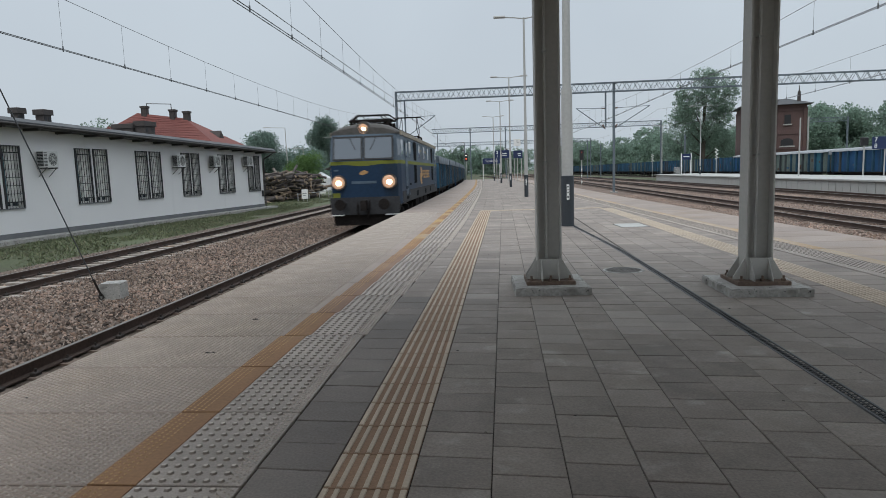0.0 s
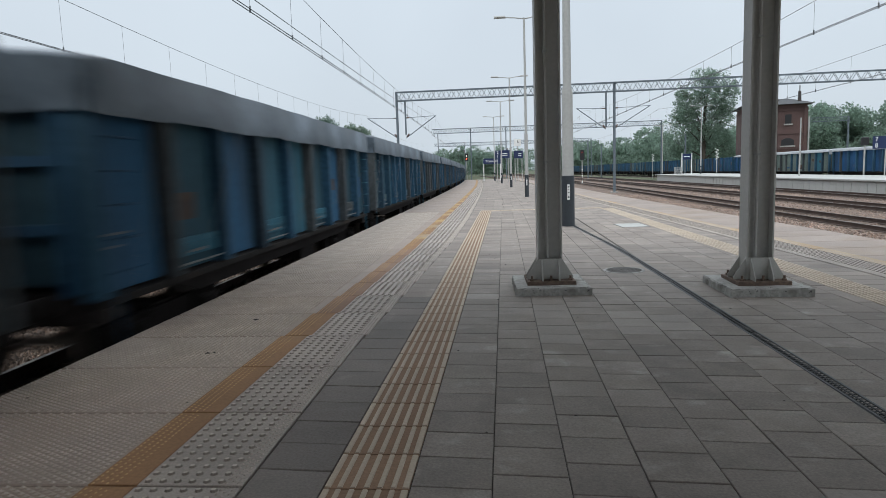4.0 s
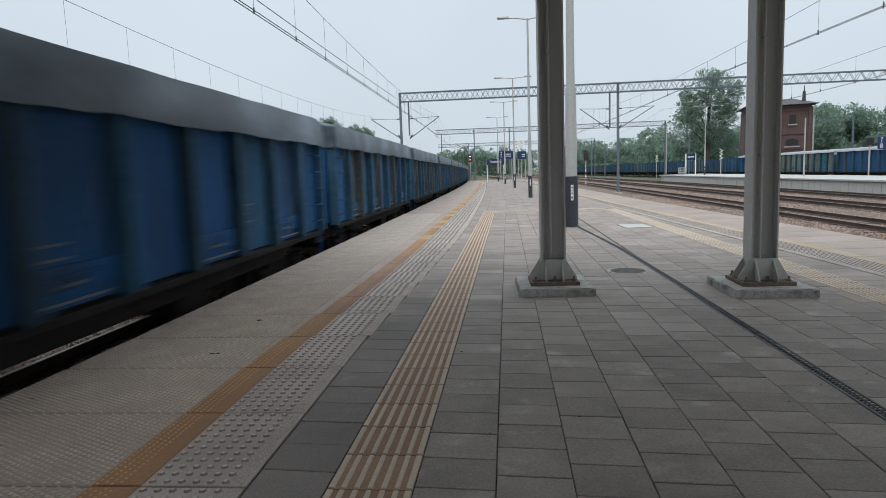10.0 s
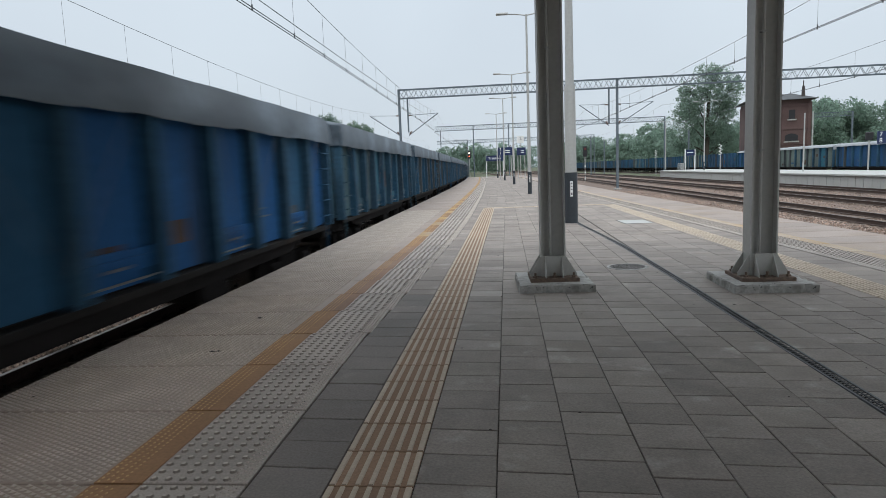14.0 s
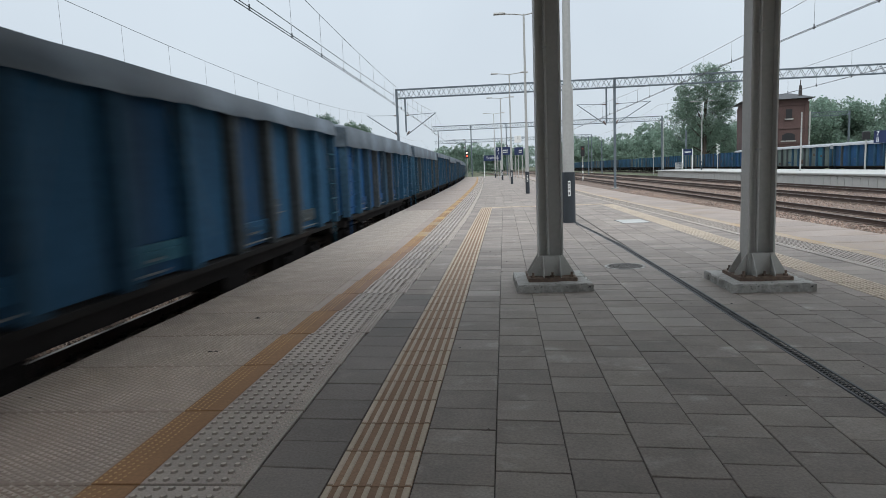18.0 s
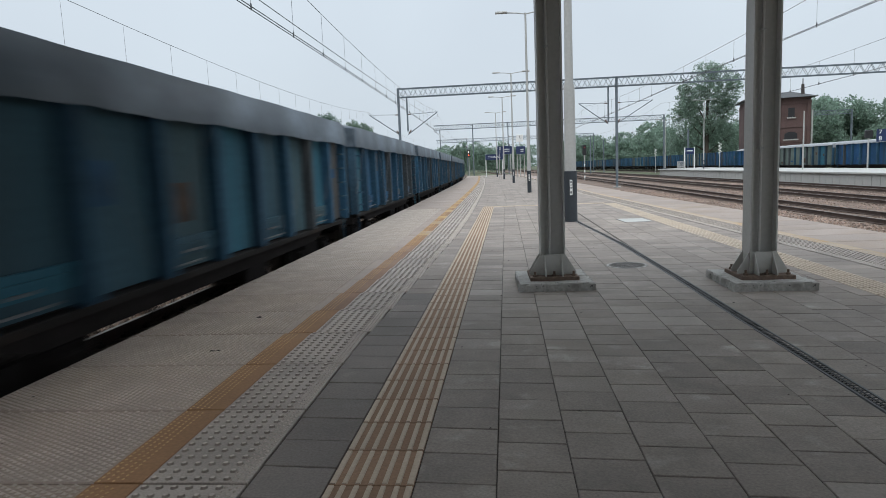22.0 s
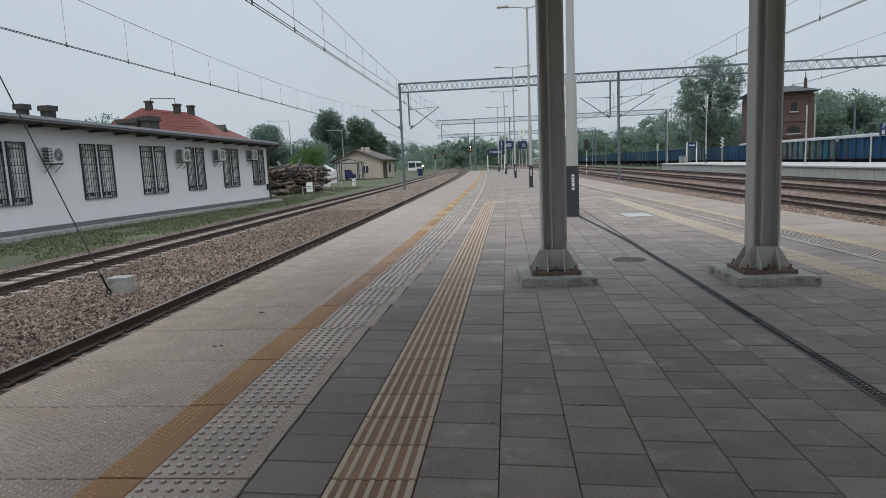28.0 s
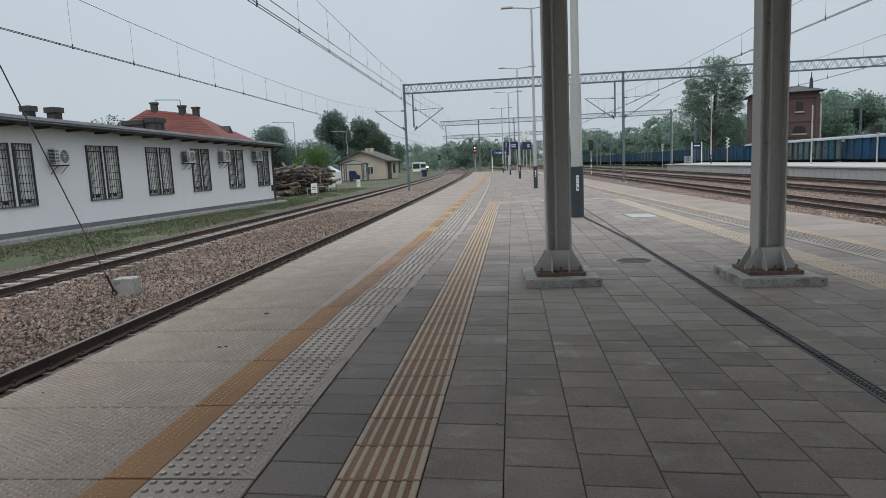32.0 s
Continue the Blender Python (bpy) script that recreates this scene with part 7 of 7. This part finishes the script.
RUST = (0.078, 0.075, 0.071)
NAVY, TEAL = (0.022, 0.084, 0.158), (0.030, 0.108, 0.150)
BRIGHT, GREYG = (0.012, 0.074, 0.195), (0.064, 0.078, 0.082)
tarp_mat = mat("dark_grey_tarpaulin", (0.050, 0.068, 0.086), 0.5, spec=0.35, vary=0.3, fine=6, coarse=0.8, stain=(0.105, 0.132, 0.158), stain_at=(0.46, 0.74), stain_scale=0.8, bump=0.006)


rope_mat = mat("pale_rope", (0.15, 0.155, 0.16), 0.8, vary=0.2)
# rib tones kept apart from the panels to paint in shade bands, plus streaks
rib_mat = mat("shade_toned_rib_paint", (0.034, 0.084, 0.130), 0.75, spec=0.12, vary=0.25, fine=12, coarse=0.9, tint=((0.4, (0.034, 0.092, 0.150)), (0.72, (0.070, 0.080, 0.084))), stain=(0.04, 0.046, 0.052), stain_at=(0.5, 0.8), streak=True)
flap_mat = mat("rusty_flap", (0.016, 0.014, 0.013), 0.85, spec=0.15, vary=0.3, fine=12, coarse=1.2, stain=(0.06, 0.036, 0.022), stain_at=(0.55, 0.8))
patch_rust = mat("rust_patch", (0.095, 0.062, 0.045), 0.85, spec=0.15, vary=0.3, fine=12, coarse=2.0, stain=(0.04, 0.035, 0.035), stain_at=(0.45, 0.65), stain_scale=3.0)
patch_grey = mat("grey_primer_patch", (0.10, 0.105, 0.11), 0.8, spec=0.15, vary=0.3, fine=12, coarse=2.0, stain=(0.03, 0.05, 0.07), stain_at=(0.45, 0.65), stain_scale=3.0)
patch_blue = mat("fresh_blue_patch", (0.02, 0.075, 0.155), 0.7, spec=0.15, vary=0.3, fine=12, coarse=2.0, stain=(0.02, 0.05, 0.09), stain_at=(0.45, 0.65), stain_scale=3.0)
letter_mat = mat("faded_lettering", (0.105, 0.11, 0.115), 0.8, vary=0.25, fine=20)


def wagon_paint(name, base, others):
    return mat(name, base, 0.7, spec=0.15, vary=0.2, fine=12, coarse=0.9, tint=others, stain=(0.028, 0.032, 0.036), stain_at=(0.5, 0.8), stain_scale=1.1, streak=True)


PAINTS = {
    "navy blue": wagon_paint("navy_wagon_paint", NAVY, ((0.55, (0.012, 0.058, 0.125)), (0.74, TEAL), (0.93, GREYG))),
    "bright blue": wagon_paint("bright_blue_wagon_paint", BRIGHT, ((0.5, (0.013, 0.078, 0.205)), (0.72, NAVY), (0.92, (0.045, 0.055, 0.06)))),
    "teal blue": wagon_paint("teal_wagon_paint", TEAL, ((0.5, (0.022, 0.062, 0.085)), (0.72, NAVY), (0.9, GREYG))),
    "dark brown-grey": wagon_paint("brown_wagon_paint", RUST, ((0.5, (0.088, 0.069, 0.054)), (0.74, (0.052, 0.052, 0.052)), (0.94, NAVY))),
    "faded grey-blue": wagon_paint("grey_green_wagon_paint", (0.036, 0.080, 0.105), ((0.5, (0.048, 0.088, 0.102)), (0.7, TEAL), (0.88, RUST))),
}


def open_wagon(colour, paint, seed, cover=tarp_mat, cover_label="dark grey tarpaulin cover", text="under a grey tarpaulin", group="freight train wagons", lift=0.44, hem=0.25):
    """Origin on the rails below the middle. Half body 6.4 m, walls from 1.15 to 2.86 m."""
    r = random.Random(seed)
    c = thing("freight_wagon", f"{colour} high-sided open freight wagon {text}", "freight wagon", group)
    HB, W, Z0, Z1 = 6.4, 1.31, 1.17, 3.2
    OUT = 0.195
    bm = bmesh.new()
    add_box(bm, -1.3, 1.3, -HB, HB, Z0 - 0.06, Z0)
    for s in (-1, 1):
        add_prism(bm, [(-5.6, Z0), (-4.2, 0.8), (4.2, 0.8), (5.6, Z0)], tuple(sorted((s * 1.18, s * 1.28))), "x")
    add_box(bm, -0.2, 0.2, -HB - 0.1, HB + 0.1, 0.9, Z0 - 0.06)
    part("underframe", bm, under_mat, c)
    for s in (-1, 1):
        bm = bmesh.new()
        add_box(bm, *sorted((s * (W - 0.02), s * (W + 0.14))), -HB, HB, Z0 - 0.14, Z0 - 0.06, bevel=0.01)
        part("bottom_rail", bm, flap_mat, c, "grimy dark bottom rail")
        if s > 0:
            for k in range(1, 8, 2):
                a = -HB + k * 2 * HB / 9 + 0.14
                bm = bmesh.new()
                add_box(bm, W + 0.03, W + 0.075, a, a + 1.14, Z0 + 0.13, Z0 + 0.36, bevel=0.012)
                add_box(bm, W + 0.075, W + 0.1, a + 0.1, a + 1.04, Z0 + 0.25, Z0 + 0.28)
                hatch_ = part("lower_flap", bm, paint, c, "")
                bm = bmesh.new()
                add_rod(bm, (W + 0.16, a - 0.05, Z0 + 0.05), (W + 0.16, a + r.uniform(0.5, 1.1), Z0 + 0.05), 0.014, seg=5)
                add_box(bm, W + 0.1, W + 0.115, a + 0.3, a + 0.3 + r.uniform(0.2, 0.5), Z0 + 0.17, Z0 + 0.2)
                part("latch_rod", bm, letter_mat, hatch_, "worn bright latch rod")
        n = 9
        step = 2 * HB / n
        if (s < 0) == (group == "freight train wagons"):
            bm = bmesh.new()
            side_panel(bm, s * W, -HB, HB, Z0 - 0.03, Z1, 0.03)
            for k in range(n + 1):
                add_box(bm, *sorted((s * (W + 0.03), s * (W + OUT))), -HB + k * step - 0.08, -HB + k * step + 0.08, Z0 - 0.05, Z1)
            part("side_wall", bm, paint, c)
            continue
        for k in range(n):
            bm = bmesh.new()
            a = -HB + k * step
            side_panel(bm, s * W, a + 0.12, a + step - 0.15, Z0 - 0.03, Z1, 0.03)
            panel = part("side_panel", bm, paint, c)
            if r.random() < 0.4:
                bm = bmesh.new()
                u0 = a + r.uniform(0.2, 0.6)
                v0 = Z0 + r.uniform(0.1, 1.1)
                side_panel(bm, s * (W + 0.03), u0, u0 + r.uniform(0.3, 0.7), v0, v0 + r.uniform(0.15, 0.6), 0.003)
                part("paint_patch", bm, r.choice((patch_rust, patch_grey, patch_blue)), panel, "touched-up patch of another colour")
            if k in (0, 6) or r.random() < 0.12:
                bm = bmesh.new()
                yy = a + 0.25
                for q in range(r.choice((2, 3))):
                    side_panel(bm, s * (W + 0.03), yy, yy + r.uniform(0.25, 0.7), Z0 + 0.4 + q * 0.13, Z0 + 0.425 + q * 0.13, 0.004)
                part("lettering", bm, letter_mat, panel, "rows of small pale lettering")
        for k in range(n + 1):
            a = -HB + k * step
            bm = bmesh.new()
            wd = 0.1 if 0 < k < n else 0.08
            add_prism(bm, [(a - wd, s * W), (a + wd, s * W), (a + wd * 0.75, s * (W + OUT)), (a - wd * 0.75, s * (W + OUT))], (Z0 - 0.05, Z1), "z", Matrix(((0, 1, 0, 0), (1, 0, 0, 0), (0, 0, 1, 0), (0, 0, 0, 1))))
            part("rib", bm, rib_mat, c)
    for e in (-1, 1):
        bm = bmesh.new()
        y0, y1 = sorted((e * (HB - 0.03), e * (HB + 0.0)))
        add_box(bm, -W, W, y0, y1, Z0 + 0.1, Z1)
        ends = part("end_wall", bm, paint, c)
        bm = bmesh.new()
        for x in (-1.2, -0.45, 0.45, 1.2):
            add_box(bm, x - 0.07, x + 0.07, *sorted((e * HB, e * (HB + 0.09))), Z0, Z1)
        for z in (1.75, 2.4):
            add_box(bm, -W, W, *sorted((e * HB, e * (HB + 0.06))), z, z + 0.1)
        part("end_rib", bm, paint, ends)
        bm = bmesh.new()
        add_box(bm, -1.35, 1.35, *sorted((e * HB, e * (HB - 0.25))), 0.85, Z0)
        part("headstock", bm, under_mat, c)
        buffers(c, e * HB, e)
        bm = bmesh.new()
        for s in (-1, 1):
            for k in range(5):
                z = 1.35 + k * 0.33
                add_path(bm, [(s * 1.43, e * (HB - 0.25), z), (s * 1.53, e * (HB - 0.25), z), (s * 1.53, e * (HB - 0.6), z), (s * 1.43, e * (HB - 0.6), z)], 0.013, 5)
            add_box(bm, *sorted((s * 1.25, s * 1.5)), *sorted((e * (HB - 0.2), e * (HB - 0.6))), 0.5, 0.53)
            add_rod(bm, (s * 1.45, e * (HB - 0.25), 0.5), (s * 1.45, e * (HB - 0.25), Z0), 0.016, seg=5)
        tagged(part("ladder", bm, paint, c), kind="stuff")
        bogie(c, e * 4.5, (-0.9, 0.9), 0.9, 0.46)
    bm = bmesh.new()
    add_rod(bm, (0, -1.4, 0.75), (0, 0.2, 0.75), 0.2, seg=10)
    add_box(bm, 0.5, 1.2, 0.6, 1.5, 0.55, 0.95)
    add_rod(bm, (-1.2, -2.0, 0.7), (1.2, -2.0, 0.7), 0.03, seg=6)
    part("brake_gear", bm, under_mat, c)
    if cover is None:
        return c
    # tarpaulin with a humped, wavy top and a drooping hem
    bm = bmesh.new()
    ny = 64
    prof = [(-1.0, None), (-0.99, lift), (-0.72, lift + 0.09), (-0.3, lift + 0.16), (0.3, lift + 0.16), (0.72, lift + 0.09), (0.99, lift), (1.0, None)]
    rings = []
    for j in range(ny + 1):
        u = j / ny
        y = -HB - 0.1 + (2 * HB + 0.2) * u
        endk = 1 - max(0, 1 - min(u, 1 - u) / 0.03) * 0.3
        ring = []
        for i, (px, pz) in enumerate(prof):
            sway = 0.8 if pz is None else 0.3      # taut along the ridge, looser at the hem
            out = (W + 0.215 + sway * (0.014 * math.sin(y * 5.1 + i + seed) + 0.013 * math.sin(y * 13.7 + 0.5 * i + seed))) * px
            if pz is None:
                z = Z1 - hem - 0.03 * abs(math.sin(y * 1.1 + 0.4 * seed)) - 0.008 * math.sin(y * 7.3 + i * 2 + seed)
                out *= 1.012
            else:
                bowl = 0.006 * math.sin(y * 0.6 + seed * 1.7) + 0.004 * math.sin(y * 3.1 + seed + i)
                z = Z1 + (pz - 0.22 + bowl) * endk
            ring.append(bm.verts.new((out, y, z)))
        rings.append(ring)
    for a, b in zip(rings, rings[1:]):
        for i in range(7):
            bm.faces.new((a[i], a[i + 1], b[i + 1], b[i])).smooth = True
    for ring, e in ((rings[0], -1), (rings[-1], 1)):
        low = [bm.verts.new((v.co.x, v.co.y + e * 0.015, min(v.co.z, Z1 - 0.3))) for v in ring]
        for i in range(1, 6):
            bm.faces.new((ring[i], ring[i + 1], low[i + 1], low[i]))
    cloth = part("tarpaulin", bm, cover, c, cover_label)
    # ties from the hem down to the frame
    for k in range(6):
        y = -HB + 0.9 + k * 2.15 + r.uniform(-0.3, 0.3)
        bm = bmesh.new()
        add_rod(bm, (W + 0.235, y, Z1 - hem - 0.04), (W + 0.215, y + r.choice((-1.1, -0.6, 0.5, 1.0)), Z0 + r.uniform(-0.05, 0.5)), 0.006, seg=4)
        part("tie_rope", bm, rope_mat, cloth, "thin pale tie rope")
    return c


KINDS = list(PAINTS)
# colours of the wagons in train order
ORDER = (4, 0, 1, 3, 2, 4, 0, 3, 1, 2, 1, 2, 0, 4, 1, 1, 0, 4, 3, 0, 3, 1, 4, 2, 0, 1, 3, 3, 0, 1, 2, 1, 0, 4, 0, 4, 0, 4, 4, 2, 4, 2)
# wagons whose cover hangs only a hand below the edge, or far down
SHALLOW, DEEP = (28, 31, 33), (9,)
made = {}
for i, k in enumerate(ORDER):
    trim_kind = 2 if i in SHALLOW else 3 if i in DEEP else i % 2
    key = (k, trim_kind)
    middle = FIRST + 6.4 + WAGON * i
    if key not in made:
        made[key] = open_wagon(KINDS[k], PAINTS[KINDS[k]], 10 * k + trim_kind, hem=(0.30, 0.28, 0.07, 0.40)[trim_kind])
        w = made[key]
    else:
        w = copy_thing(made[key], pose(0, 0, 0))
    train.append((w, middle))

# ---- standing freight train across the station ----
pale_tarp = mat("pale_grey_tarpaulin", (0.30, 0.315, 0.33), 0.7, vary=0.12, fine=6, coarse=0.8)
STAND_PAINT = {
    0: wagon_paint("standing_navy_paint", (0.02, 0.06, 0.12), ((0.8, (0.02, 0.07, 0.15)), (0.95, NAVY))),
    1: wagon_paint("standing_bright_blue_paint", (0.02, 0.075, 0.17), ((0.9, (0.02, 0.065, 0.14)), (0.97, NAVY))),
    2: wagon_paint("standing_teal_paint", (0.03, 0.075, 0.11), ((0.7, NAVY), (0.85, GREYG))),
    3: wagon_paint("standing_brown_paint", (0.085, 0.07, 0.06), ((0.6, RUST), (0.9, NAVY))),
    4: wagon_paint("standing_grey_green_paint", (0.12, 0.15, 0.135), ((0.8, (0.10, 0.12, 0.115)), (0.95, TEAL))),
}
STAND = (1, 4, 1, 0, 4, 0, 2, 4, 0, 2, 0, 4, 0, 2, 3, 0)
stand_made = {}
for i, k in enumerate(STAND):
    y = 63.4 + 13.6 * i
    m = pose(36.2 - 0.010 * y - 1.1e-4 * max(0, y - 60) ** 2, y, RAIL - 0.12, 0, 0, math.degrees(0.010 + 2.2e-4 * max(0, y - 60)))
    covered = i < 3
    key = (k, covered)
    if key not in stand_made:
        stand_made[key] = open_wagon(("navy blue", "bright blue", "teal blue", "rusty brown", "grey-green")[k], STAND_PAINT[k], 100 + k, pale_tarp if covered else None, "pale grey tarpaulin", "standing under a pale cover" if covered else "standing uncovered", "standing wagons", 0.36, 0.03)
        stand_made[key].matrix_basis = m
    else:
        copy_thing(stand_made[key], m)
tr = track("track under the standing freight train", 36.4, lambda y: -0.010 * y - 1.1e-4 * max(0, y - 60) ** 2, 20, 300, 0, 0, False)
tr.location.z = -0.12
# ---- what moves: the passing train ----
def motions():
    for vehicle, start in train:
        rows = []
        for k in range(33):
            y = start - run(k)
            rows.append((float(k), along(AXIS, y, RAIL)))
        walk(vehicle, rows)


motions()
